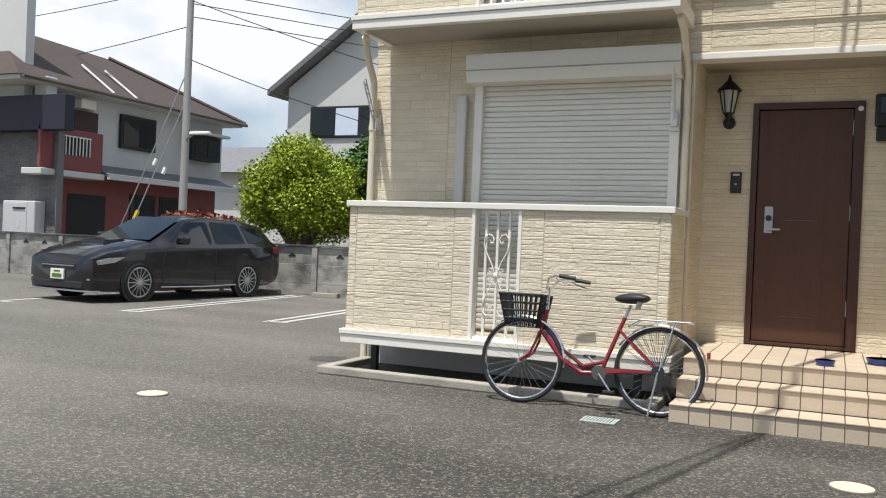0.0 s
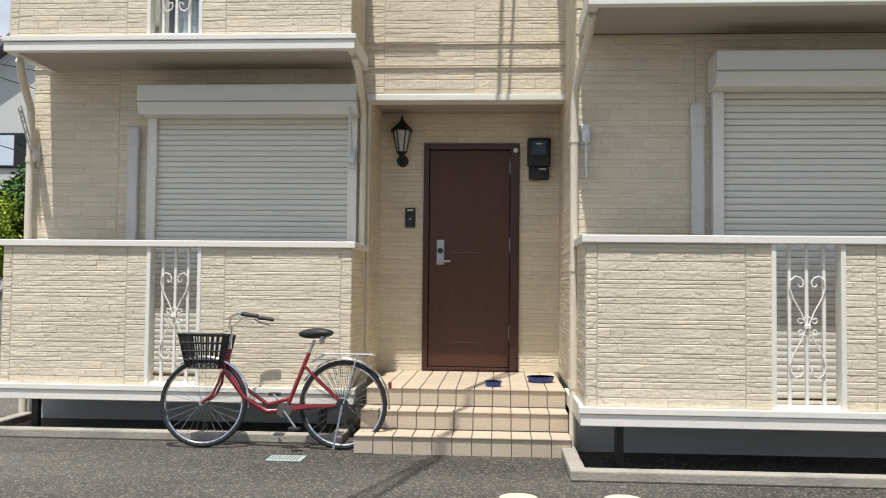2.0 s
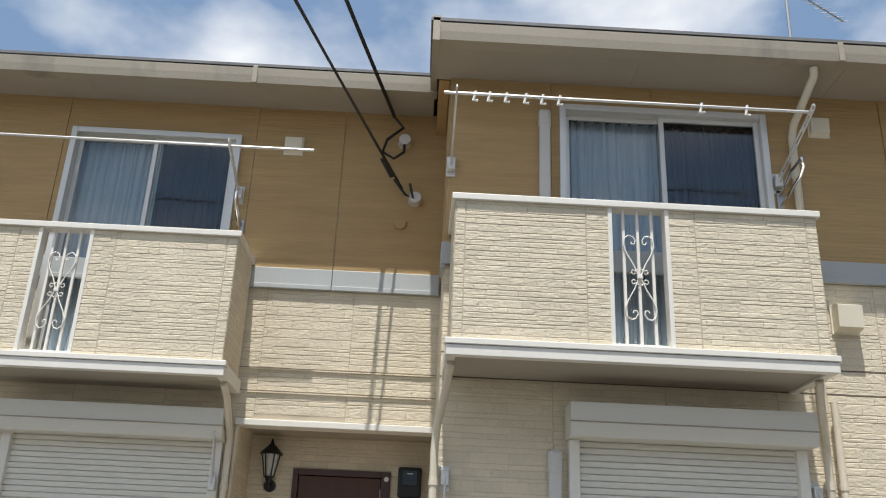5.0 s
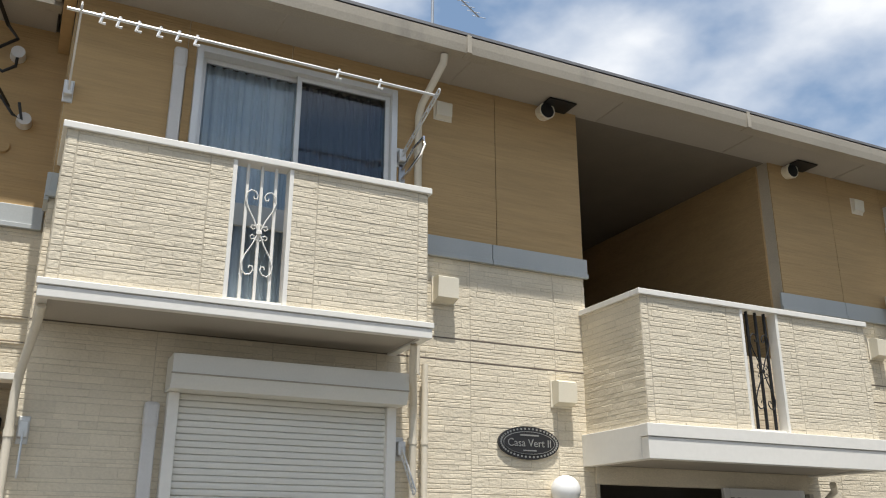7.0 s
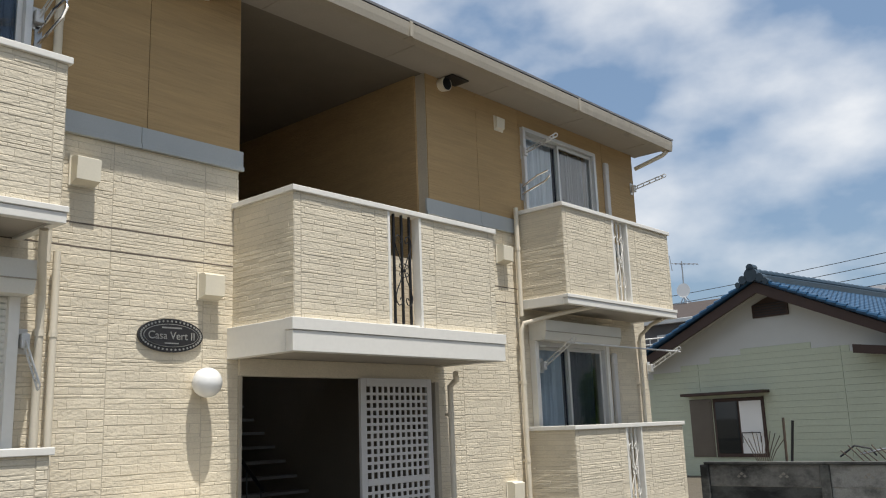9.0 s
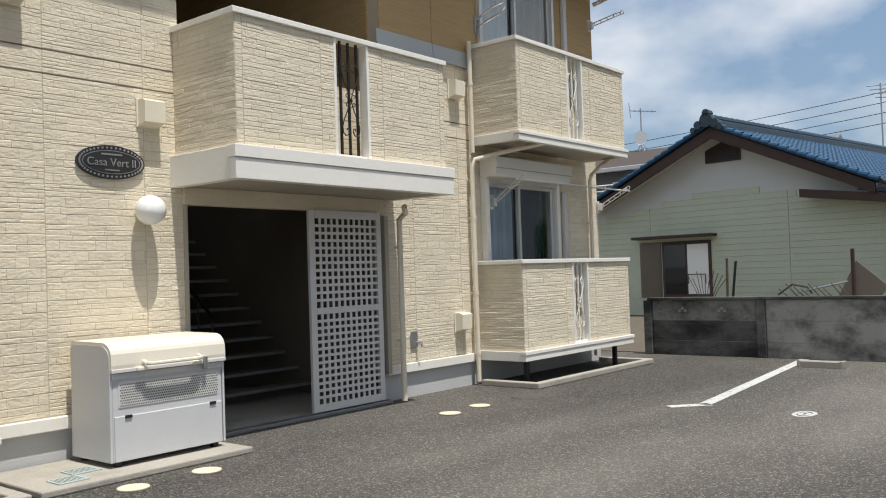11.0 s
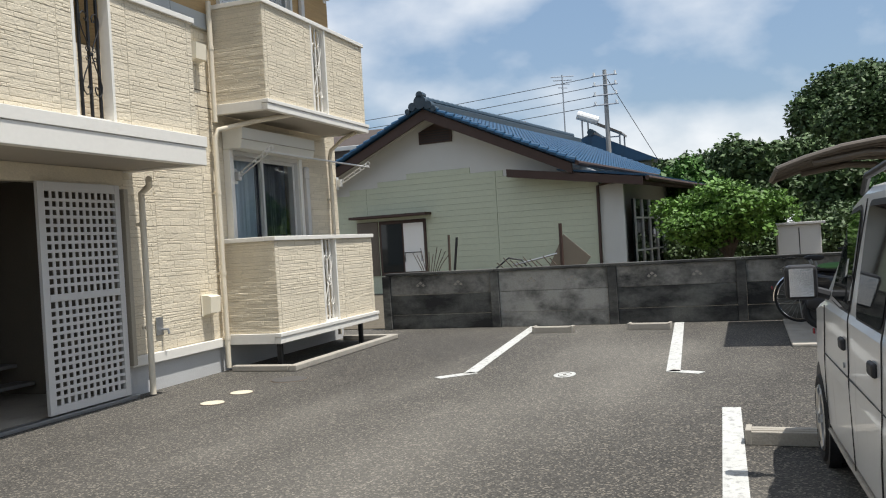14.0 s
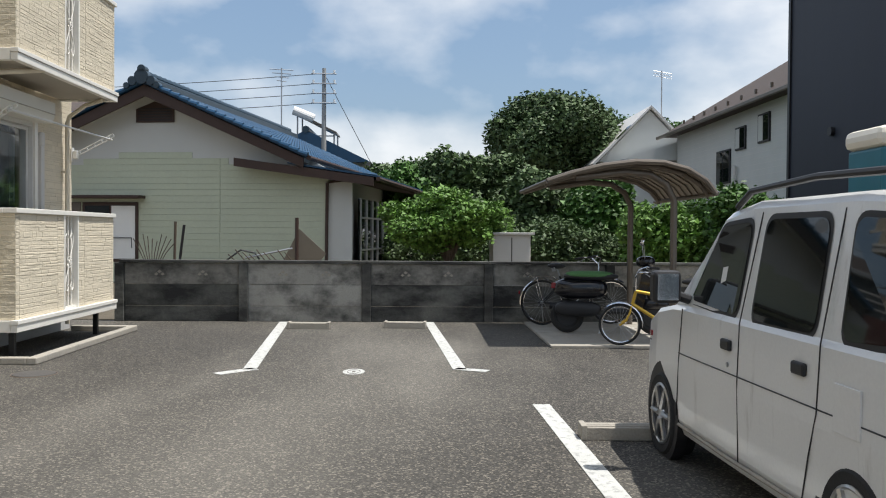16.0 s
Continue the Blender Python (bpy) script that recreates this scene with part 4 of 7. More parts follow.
for x, y, zt, zb in ((-3.287, YL, 2.745, 0.45), (1.675, YR, 2.72, 0.45), (1.60, YR, 5.80, 3.5), (12.80, YR, 5.78, 3.5), (12.62, YR, 2.7, 0.6)):
    d = thing("duct_cover", (x, y, zb), "pale grey air-conditioning duct cover on the wall", "duct", "duct covers")
    part("duct", B(x - 0.05, y - 0.075, zb, x + 0.05, y - 0.013, zt - 0.15, 0.012), M_DUCT, d)
    part("duct_head", B(x - 0.058, y - 0.085, zt - 0.20, x + 0.058, y - 0.012, zt, 0.03), M_DUCT, d)


def hood(x, y, z, w=0.21, h=0.24, dpt=0.13):
    v = thing("vent_hood", (x, y, z), "cream square vent hood on the wall", "vent", "vent hoods")
    part("hood_body", prism([(y - 0.012, z), (y - dpt, z + 0.03), (y - dpt - 0.01, z + h - 0.02), (y - dpt * 0.7, z + h), (y - 0.012, z + h)], x - w / 2, x + w / 2), M_VENT, v)
    part("hood_plate", B(x - w / 2 - 0.015, y - 0.02, z - 0.012, x + w / 2 + 0.015, y - 0.010, z + h + 0.012, 0.003), M_VENT, v)


for x, z in ((4.165, 3.805), (5.425, 2.93), (9.97, 3.80), (9.95, 0.735)):
    hood(x, YR, z)
for x, y, z in ((-0.845, YL, 5.78), (4.155, YR, 5.69), (10.04, YR, 5.69)):
    hood(x, y, z, 0.17, 0.19, 0.06)
# round lamps under the eave, black hooded
for x in (5.33, 8.86):
    s = thing("eave_lamp", (x, YR, 6.06), "round eave lamp with a black shade plate", "eave lamp", "eave lamps")
    part("lamp_body", tube([(x, YR - 0.01, 6.03), (x, YR - 0.12, 6.02)], [0.085, 0.095], 16), M_VENT, s)
    part("lamp_lens", disc(bmesh.new(), (x, YR - 0.12, 6.02), (0, -1, -0.05), 0.08, 0.004, 16), M_BLACK, s)
    part("shade", B(x - 0.05, YR - 0.26, 6.085, x + 0.28, YR - 0.02, 6.10), M_BLACK, s)
# service entry of the cables
for x, z, ring in ((0.30, 5.97, False), (0.44, 5.32, False), (0.30, 5.06, True)):
    c = thing("cable_entry", (x, YL, z), "grey round cable entry on the tan wall", "cable entry", "cable entries")
    part("cover", disc(bmesh.new(), (x, YL - 0.012, z), (0, -1, 0), 0.07, 0.03 if ring else 0.11, 16, 0.06), M_DUCT if not ring else M_TAN, c)
cb = thing("service_cable", (0.2, YL - 0.1, 5.9), "black twisted service cables from the street to the wall", "cable")
def sag(a, b, d, n=14):
    a, b = Vector(a), Vector(b)
    return [a.lerp(b, i / n) - Vector((0, 0, d * 4 * (i / n) * (1 - i / n))) for i in range(n + 1)]
part("cable", tube(sag((0.18, YL - 0.12, 6.22), (-3.4, -6.5, 8.6), 0.3), 0.02, 6), M_BLACK, cb)
part("cable", tube(sag((0.30, YL - 0.10, 5.42), (-4.2, -6.5, 7.6), 0.25), 0.014, 6), M_BLACK, cb)
part("cable", tube(sag((0.30, YL - 0.10, 5.42), (-4.0, -6.5, 7.7), 0.35), 0.005, 5), M_BLACK, cb)
part("loop", tube([(0.18, YL - 0.12, 6.22), (0.28, YL - 0.12, 6.10), (0.12, YL - 0.13, 5.95), (0.08, YL - 0.13, 5.80), (0.2, YL - 0.12, 5.74), (0.3, YL - 0.12, 5.82), (0.30, YL - 0.10, 5.95)], 0.016, 6), M_BLACK, cb)
part("loop", tube([(0.30, YL - 0.10, 5.42), (0.22, YL - 0.12, 5.50), (0.34, YL - 0.12, 5.34), (0.42, YL - 0.12, 5.30), (0.38, YL - 0.13, 5.46)], 0.014, 6), M_BLACK, cb)
part("clamp", tube([(0.1, YL - 0.35, 5.62), (0.2, YL - 0.2, 5.5)], 0.03, 8), M_BLACK, cb)

# ---- laundry poles and arms ----
def arm(x, y, z, up, fold=0.55, material=M_ALU):
    """A folding laundry bracket: wall plate, hinge block, and an arm of two rails with rungs and pole rings."""
    a = thing("pole_holder", (x, y, z), "white folding laundry-pole bracket on the wall", "bracket", "laundry brackets")
    part("wall_plate", B(x - 0.04, y - 0.03, z - 0.10, x + 0.04, y - 0.012, z + 0.10, 0.006), material, a)
    part("hinge_block", B(x - 0.035, y - 0.10, z - 0.06, x + 0.035, y - 0.031, z + 0.06, 0.012), material, a)
    d = Vector((0, -math.cos(radians(up)), math.sin(radians(up))))
    w = Vector((0, math.sin(radians(up)), math.cos(radians(up)))) * 0.024
    o = Vector((x, y - 0.07, z))
    for sgn in (1, -1):
        part("arm_rail", tube([o + w * sgn, o + d * fold + w * sgn], 0.009, 6), material, a)
    for k in range(5):
        c = o + d * (fold * (0.12 + 0.20 * k))
        part("rung", tube([c + w, c - w], 0.009, 6), material, a)
    for t in (0.78, 1.0):
        c = o + d * (fold * t)
        part("pole_ring", tube([c + d * (0.030 * math.cos(q)) + w * (1.25 * math.sin(q)) for q in [2 * math.pi * j / 12 for j in range(12)]], 0.007, 5, closed=True), material, a)


for x, y, z, up, fold in ((-1.20, YL - 0.1, 2.44, 72, 0.42), (-4.25, YL, 2.47, 58, 0.46), (0.81, YR, 2.46, -78, 0.32), (3.74, YR, 2.46, -52, 0.46),
                          (0.76, YR, 5.18, 20, 0.85), (3.70, YR, 5.18, 20, 0.85), (-1.33, YL, 5.28, 18, 0.71), (-3.8, YL, 5.28, 18, 0.71),
                          (10.56, YR, 5.48, 12, 0.55), (13.64, YR, 5.50, 10, 0.58), (10.73, YR, 2.46, 32, 0.60), (13.72, YR, 2.50, 28, 0.58)):
    arm(x, y, z, up, fold)
for x0, x1, y, z, lab in ((0.66, 3.72, 6.98, 5.47, "steel laundry pole with clear pegs"), (-3.9, -0.54, 8.2, 5.50, "pale laundry pole above the balcony"), (10.6, 13.85, 7.24, 2.73, "steel laundry pole before the window")):
    p = thing("laundry_pole", ((x0 + x1) / 2, y, z), lab, "laundry pole", "laundry poles")
    part("pole", tube([(x0, y, z), (x1, y, z)], 0.013, 8), M_ALU, p)
    if x0 == 0.66:
        for x in (0.92, 1.04, 1.18, 1.34, 1.48, 1.62, 2.80, 3.18):
            part("peg", tube([(x, y, z + 0.03), (x - 0.02, y, z - 0.06), (x + 0.02, y, z - 0.06)], 0.012, 5), M_GLOBE, p, "clear plastic peg")
for x, y, z in ((-1.28, YL, 4.85), (3.72, YR, 4.95), (10.5, YR, 4.85)):
    h = thing("grab_rail", (x, y, z), "chrome loop laundry rest above the balcony", "rail", "laundry rests")
    part("loop", tube([(x, y - 0.02, z), (x + 0.02, y - 0.42, z + 0.12), (x + 0.02, y - 0.50, z + 0.18), (x + 0.02, y - 0.48, z + 0.26), (x, y - 0.30, z + 0.22), (x, y - 0.02, z + 0.10)], 0.014, 8), M_CHROME, h)
    part("plate", B(x - 0.03, y - 0.03, z - 0.08, x + 0.03, y - 0.012, z + 0.16), M_STEEL, h)

# ---- antenna on the roof ----
an = thing("roof_antenna", (4.84, 9.5, 6.8), "grey yagi television antenna on the roof", "antenna")
part("mast", tube([(4.84, 9.5, 6.9), (4.86, 9.5, 9.3)], 0.02, 6), M_STEEL, an)
part("boom", tube([(4.3, 9.2, 8.85), (5.75, 9.9, 8.62)], 0.012, 6), M_STEEL, an)
for k in range(14):
    c = Vector((4.3, 9.2, 8.85)).lerp(Vector((5.75, 9.9, 8.62)), k / 13)
    part("element", tube([c + Vector((-0.05, 0.1, 0.07)), c - Vector((-0.05, 0.1, 0.07))], 0.005, 4), M_STEEL, an)
for k in range(5):
    part("reflector", tube([(4.28 - 0.0, 9.0 + 0.06 * k, 8.65 + k * 0.1), (4.34, 9.5 + 0.05 * k, 8.65 + k * 0.1)], 0.006, 4), M_STEEL, an)

# ---- name sign, globe lamp ----
sg = thing("name_sign", (5.04, YR, 2.37), "oval black and silver building name sign", "sign")
def oval(rx, rz, y0, y1, n=40):
    return prism([(5.04 + rx * math.cos(2 * math.pi * k / n), 2.575 + rz * math.sin(2 * math.pi * k / n)) for k in range(n)], y1, y0, "y")
part("sign_plate", oval(0.325, 0.150, YR - 0.012, YR - 0.035), M_SIGN, sg)
for k in range(44):
    a = 2 * math.pi * k / 44
    part("border_bead", disc(bmesh.new(), (5.04 + 0.30 * math.cos(a), YR - 0.035, 2.575 + 0.127 * math.sin(a)), (0, -1, 0), 0.010, 0.006, 6), M_SILVER, sg)
part("sign_field", oval(0.275, 0.104, YR - 0.034, YR - 0.040), M_SILVER, sg, "silver field")
part("sign_face", oval(0.268, 0.098, YR - 0.039, YR - 0.043), M_SIGN, sg)
fc = bpy.data.curves.new("lettering", "FONT")
fc.body, fc.size, fc.extrude, fc.align_x, fc.align_y = "Casa Vert II", 0.098, 0.002, "CENTER", "CENTER"
tmp = new("lettering_curve", fc)
dg = bpy.context.evaluated_depsgraph_get()
lm = bpy.data.meshes.new_from_object(tmp.evaluated_get(dg))
bpy.data.objects.remove(tmp)
lm.materials.clear()
lm.materials.append(M_SILVER)
lt_ = new("lettering", lm)
lt_.parent, lt_.matrix_parent_inverse = sg, Matrix.Translation(-sg.location)
lt_.matrix_basis = pose(5.04, YR - 0.046, 2.57, 90, 0, 0)
part("label_bar", B(4.94, YR - 0.046, 2.636, 5.14, YR - 0.042, 2.650), M_SILVER, sg)
part("label_bar", B(4.97, YR - 0.046, 2.500, 5.11, YR - 0.042, 2.510), M_SILVER, sg)
gl = thing("globe_lamp", (5.34, YR, 1.98), "white opal globe wall lamp", "wall lamp")
gb = bmesh.new()
bmesh.ops.create_uvsphere(gb, u_segments=32, v_segments=20, radius=0.135, matrix=Matrix.Translation((5.34, YR - 0.155, 2.155)))
part("globe", gb, M_GLOBE, gl, smooth=True)
part("lamp_base", disc(bmesh.new(), (5.34, YR - 0.012, 2.155), (0, -1, 0), 0.065, 0.06, 20), M_WHITE, gl)

# ---- lattice gate ----
lg = thing("lattice_gate", (7.87, YR - 0.06, 0.04), "pale grey metal lattice sliding gate before the stairs", "gate")
gx0, gx1, gz0, gz1, gy = 7.28, 8.40, 0.05, 2.235, YR - 0.075
for q in ((gx0, gz0, gx0 + 0.085, gz1), (gx1 - 0.075, gz0, gx1, gz1), (gx0 + 0.085, gz0, gx1 - 0.075, gz0 + 0.08), (gx0 + 0.085, gz1 - 0.09, gx1 - 0.075, gz1), (gx0 + 0.085, 1.10, gx1 - 0.075, 1.17)):
    part("gate_rail", B(q[0], gy - 0.02, q[1], q[2], gy + 0.02, q[3], 0.004), M_DUCT, lg)
nv, x0_, x1_ = 11, gx0 + 0.085, gx1 - 0.075
for k in range(1, nv):
    x = x0_ + (x1_ - x0_) * k / nv
    part("lattice_bar", B(x - 0.017, gy - 0.006, gz0 + 0.08, x + 0.017, gy + 0.004, gz1 - 0.09), M_DUCT, lg)
for zb, zt, nn in ((gz0 + 0.08, 1.10, 13), (1.17, gz1 - 0.09, 12)):
    for k in range(1, nn):
        z = zb + (zt - zb) * k / nn
        part("lattice_slat", B(x0_, gy - 0.012, z - 0.015, x1_, gy - 0.0062, z + 0.015), M_DUCT, lg)
solid("gate_track", B(5.8, YR - 0.12, 0.0, 8.5, YR - 0.02, 0.035, 0.004), M_STEEL, "steel floor track of the lattice gate", "track")

# ---- refuse bin on its slab ----
sl = bmesh.new()
box(sl, 3.9, 6.80, 0.0, 5.76, YR - 0.01, 0.055, 0.012)
solid("slab", sl, M_CONC, "concrete slab under the refuse bin", "slab", "structure")
bn_ = thing("refuse_bin", (5.12, 7.35, 0.055), "large white steel refuse bin with a rounded ivory lid", "refuse bin")
bx0, bx1, by0, by1 = 4.60, 5.64, 7.06, 7.66
for x in (bx0 + 0.04, bx1 - 0.08):
    for y in (by0 + 0.03, by1 - 0.07):
        part("foot", B(x, y, 0.055, x + 0.05, y + 0.05, 0.10), M_BLACK, bn_)
part("bin_body", B(bx0, by0, 0.095, bx1, by1, 0.80, 0.012), M_BINW, bn_, "pale grey sheet-steel body")
part("lower_panel", B(bx0 + 0.012, by0 - 0.012, 0.10, bx1 - 0.012, by0 + 0.002, 0.455, 0.005), M_BINW, bn_)
part("mesh_panel", B(bx0 + 0.05, by0 - 0.006, 0.52, bx1 - 0.05, by0 + 0.001, 0.72, 0.002), M_DUCT, bn_, "perforated vent panel")
pv, pf = [], []
for i in range(46):
    for j in range(9):
        x, z = bx0 + 0.065 + i * 0.0201 + (j % 2) * 0.01, 0.53 + j * 0.0205
        q = len(pv)
        pv += [(x, by0 - 0.0075, z), (x + 0.011, by0 - 0.0075, z), (x + 0.011, by0 - 0.0075, z + 0.011), (x, by0 - 0.0075, z + 0.011)]
        pf.append((q, q + 1, q + 2, q + 3))
tagged(part("perforation", (pv, pf), M_BLACKP, bn_), kind="stuff")
part("upper_rail", B(bx0 - 0.004, by0 - 0.014, 0.745, bx1 + 0.004, by0 + 0.01, 0.80, 0.004), M_BINW, bn_)
lid = [(by0 - 0.03, 0.805), (by0 - 0.035, 0.86)] + [(by0 + 0.10 - 0.13 * math.cos(radians(a)), 0.93 + 0.11 * math.sin(radians(a))) for a in range(10, 91, 16)] + [(by1 - 0.06, 1.045), (by1 - 0.01, 1.02), (by1, 0.97), (by1, 0.805)]
part("lid", prism(lid, bx0 - 0.02, bx1 + 0.02), M_BIN, bn_, "rounded ivory lid")
part("lid_gap", B(bx0 - 0.006, by0 - 0.016, 0.795, bx1 + 0.006, by0 - 0.004, 0.806), M_BLACKP, bn_, "dark gap under the lid")
part("lid_handle", tube([(4.86, by0 - 0.035, 0.875), (4.86, by0 - 0.085, 0.86), (4.90, by0 - 0.09, 0.855), (5.34, by0 - 0.09, 0.855), (5.38, by0 - 0.085, 0.86), (5.38, by0 - 0.035, 0.875)], 0.016, 8), M_BIN, bn_, "ivory lid handle", smooth=True)
edge = [(by0 - 0.004, 0.10), (by0 - 0.004, 0.86)] + [(by0 + 0.12 - 0.125 * math.cos(radians(a)), 0.91 + 0.105 * math.sin(radians(a))) for a in range(10, 91, 16)] + [(by1 - 0.06, 1.018), (by1 - 0.02, 0.98), (by1 - 0.01, 0.10)]
for a in (bx0 - 0.0235, bx1 + 0.004):
    part("side_panel", prism(edge, a, a + 0.0195), M_BINW, bn_, "grey sheet-steel side")
part("lid_rim", B(bx0 - 0.022, by0 - 0.04, 0.80, bx1 + 0.022, by0 - 0.02, 0.83, 0.004), M_DUCT, bn_)
for x in (4.84, 5.36):
    part("lid_latch", B(x - 0.05, by0 - 0.065, 0.80, x + 0.05, by0 - 0.035, 0.835, 0.01), M_BIN, bn_)
part("padlock", B(5.42, by0 - 0.06, 0.75, 5.46, by0 - 0.03, 0.86, 0.006), M_STEEL, bn_)
part("label_bar", B(4.88, by0 - 0.0175, 0.755, 5.28, by0 - 0.014, 0.79), M_DUCT, bn_)
for x in (4.70, 5.50):
    part("panel_latch", B(x, by0 - 0.022, 0.435, x + 0.06, by0 - 0.012, 0.46), M_BLACKP, bn_)

# tap box, grates, covers
tp = thing("water_tap", (9.03, YR, 0.6), "grey tap plate with a short tap on the wall", "tap")
part("tap_plate", B(8.96, YR - 0.025, 0.60, 9.08, YR - 0.012, 0.80, 0.004), M_STEEL, tp)
part("spout", tube([(9.06, YR - 0.02, 0.66), (9.06, YR - 0.10, 0.66), (9.06, YR - 0.11, 0.61)], 0.014), M_STEEL, tp)


def cover(x, y, r, material, label, name="drain_cover"):
    c = thing(name, (x, y, 0), label, "cover", "round covers in the asphalt")
    part("lid", tube([(x, y, 0.001), (x, y, 0.010), (x, y, 0.011)], [r, r, r * 0.96], 28), material, c)
    part("rim", tube([(x + r * 1.05 * math.cos(2 * math.pi * k / 28), y + r * 1.05 * math.sin(2 * math.pi * k / 28), 0.003) for k in range(28)], 0.006, 5, closed=True), M_GROUT, c)


for x, y in ((0.27, 6.21), (0.90, 6.24), (4.46, 6.55), (5.10, 6.55), (8.20, 6.57), (8.77, 6.60), (-4.65, 6.14)):
    cover(x, y, 0.115, M_COVER, "small round cream cleanout cover in the asphalt")
for x, y in ((-4.67, 8.77), (9.6, 6.5), (3.6, 5.6)):
    cover(x, y, 0.20, M_IRON, "round dark iron manhole cover in the asphalt")
for x, y, wd, dp in ((-1.40, 7.24, 0.26, 0.2), (4.2, 7.0, 0.24, 0.2), (4.42, 7.22, 0.24, 0.2)):
    gr = thing("grate", (x, y, 0), "pale green-grey plastic drain grate", "grate", "grates")
    zz = 0.002 if y > 7.1 and x < 0 else 0.056
    part("grate_frame", B(x - wd / 2, y - dp / 2, zz, x + wd / 2, y + dp / 2, zz + 0.008, 0.002), M_GRATE, gr)
    for k in range(9):
        part("slot", B(x - wd / 2 + 0.02 + k * (wd - 0.04) / 9, y - dp / 2 + 0.02, zz + 0.0081, x - wd / 2 + 0.028 + k * (wd - 0.04) / 9, y + dp / 2 - 0.02, zz + 0.0095), M_GROUT, gr)

# ---- bicycles ----
def wheel(b, c, r, ax, tyre=M_RUBBER, guard=True, heading=Vector((1, 0, 0))):
    c, ax = Vector(c), Vector(ax).normalized()
    fw = ax.cross(Vector((0, 0, 1))).normalized()
    up = Vector((0, 0, 1))
    pts = lambda rr, a0=0, a1=360, n=36: [c + fw * rr * math.cos(radians(a0 + (a1 - a0) * k / n)) + up * rr * math.sin(radians(a0 + (a1 - a0) * k / n)) for k in range(n)]
    w = part("wheel", tube(pts(r - 0.035), 0.011, 6, closed=True), M_CHROME, b, "chrome rim")
    part("tyre", tube(pts(r - 0.018), 0.018, 8, closed=True), tyre, w, "black tyre")
    part("hub", tube([c - ax * 0.045, c + ax * 0.045], 0.022, 10), M_STEEL, w)
    sp = bmesh.new()
    for k in range(28):
        a = 2 * math.pi * k / 28
        e = c + fw * (r - 0.04) * math.cos(a) + up * (r - 0.04) * math.sin(a)
        a2 = a + (0.6 if k % 4 < 2 else -0.6)
        tube([c + ax * (0.03 if k % 2 else -0.03) + (fw * math.cos(a2) + up * math.sin(a2)) * 0.02, e], 0.0016, 3, sp)
    tagged(part("spokes", sp, M_STEEL, w), kind="stuff")
    return w


def bicycle(name, at, heading, lean, r, paint, label, basket=True, step=True):
    """A bicycle: heading in degrees; lean tilts it to its side."""
    b = thing(name, (0, 0, 0), label, "bicycle")
    Y = 0.0
    fwc, rwc, bb = (-0.55, 0, r), (0.55, 0, r), (0.10, 0, r - 0.05)
    hd, sd = (-0.36, 0, r + 0.42), (0.27, 0, r + 0.40)
    wheel(b, fwc, r, (0, 1, 0))
    wheel(b, rwc, r, (0, 1, 0))
    fr_ = bmesh.new()
    hb = (-0.40, 0, r + 0.26)
    if step:
        tube([hb, (-0.22, 0, r + 0.04), (-0.05, 0, r - 0.06), bb], 0.021, 10, fr_)
        tube([(-0.38, 0, r + 0.32), (-0.20, 0, r + 0.10), (-0.04, 0, r - 0.005), (0.13, 0, r + 0.04)], 0.015, 8, fr_)
    else:
        tube([hb, bb], 0.022, 10, fr_)
        tube([hd, (0.2, 0, r + 0.33)], 0.020, 10, fr_)
    tube([bb, sd], 0.017, 10, fr_)
    tube([hb, hd], 0.020, 10, fr_)
    for s in (1, -1):
        tube([bb, (0.2, s * 0.03, r - 0.04), (0.55, s * 0.055, r)], 0.010, 8, fr_)
        tube([(0.23, s * 0.02, r + 0.30), (0.55, s * 0.055, r)], 0.009, 8, fr_)
    part("frame", fr_, paint, b, smooth=True)
    fk = bmesh.new()
    for s in (1, -1):
        tube([(-0.41, s * 0.02, r + 0.24), (-0.425, s * 0.05, r + 0.16), (-0.47, s * 0.055, r + 0.06), (-0.55, s * 0.055, r)], 0.011, 8, fk)
    part("fork", fk, paint, b, smooth=True)
    part("stem", tube([hd, (-0.355, 0, r + 0.60)], 0.013, 8), M_CHROME, b)
    bar = [(-0.10, -0.27, r + 0.67), (-0.24, -0.26, r + 0.69), (-0.32, -0.16, r + 0.67), (-0.36, -0.05, r + 0.59), (-0.36, 0.05, r + 0.59), (-0.32, 0.16, r + 0.67), (-0.24, 0.26, r + 0.69), (-0.10, 0.27, r + 0.67)]
    part("handlebar", tube(bar, 0.011, 8), M_CHROME, b, smooth=True)
    for s in (1, -1):
        part("grip", tube([(-0.21, s * 0.262, r + 0.685), (-0.08, s * 0.27, r + 0.668)], 0.016, 8), M_BLACKP, b)
        part("brake_lever", tube([(-0.24, s * 0.25, r + 0.67), (-0.20, s * 0.28, r + 0.645), (-0.11, s * 0.285, r + 0.62)], 0.006, 6), M_STEEL, b)
    part("seat_post", tube([sd, (0.31, 0, r + 0.50)], 0.013, 8), M_STEEL, b)
    st = bmesh.new()
    bmesh.ops.create_uvsphere(st, u_segments=20, v_segments=12, radius=1.0)
    for v in st.verts:
        t = max(0.0, (v.co.x + 1) / 2)
        v.co = Vector((0.32 + v.co.x * 0.14, v.co.y * (0.035 + 0.075 * t ** 1.4), r + 0.545 + v.co.z * 0.042 + 0.012 * t))
    part("saddle", st, M_BLACKP, b, "black padded saddle", smooth=True)
    for s in (1, -1):
        part("saddle_spring", tube([(0.38, s * 0.05, r + 0.53), (0.36, s * 0.04, r + 0.47)], 0.014, 8), M_STEEL, b)
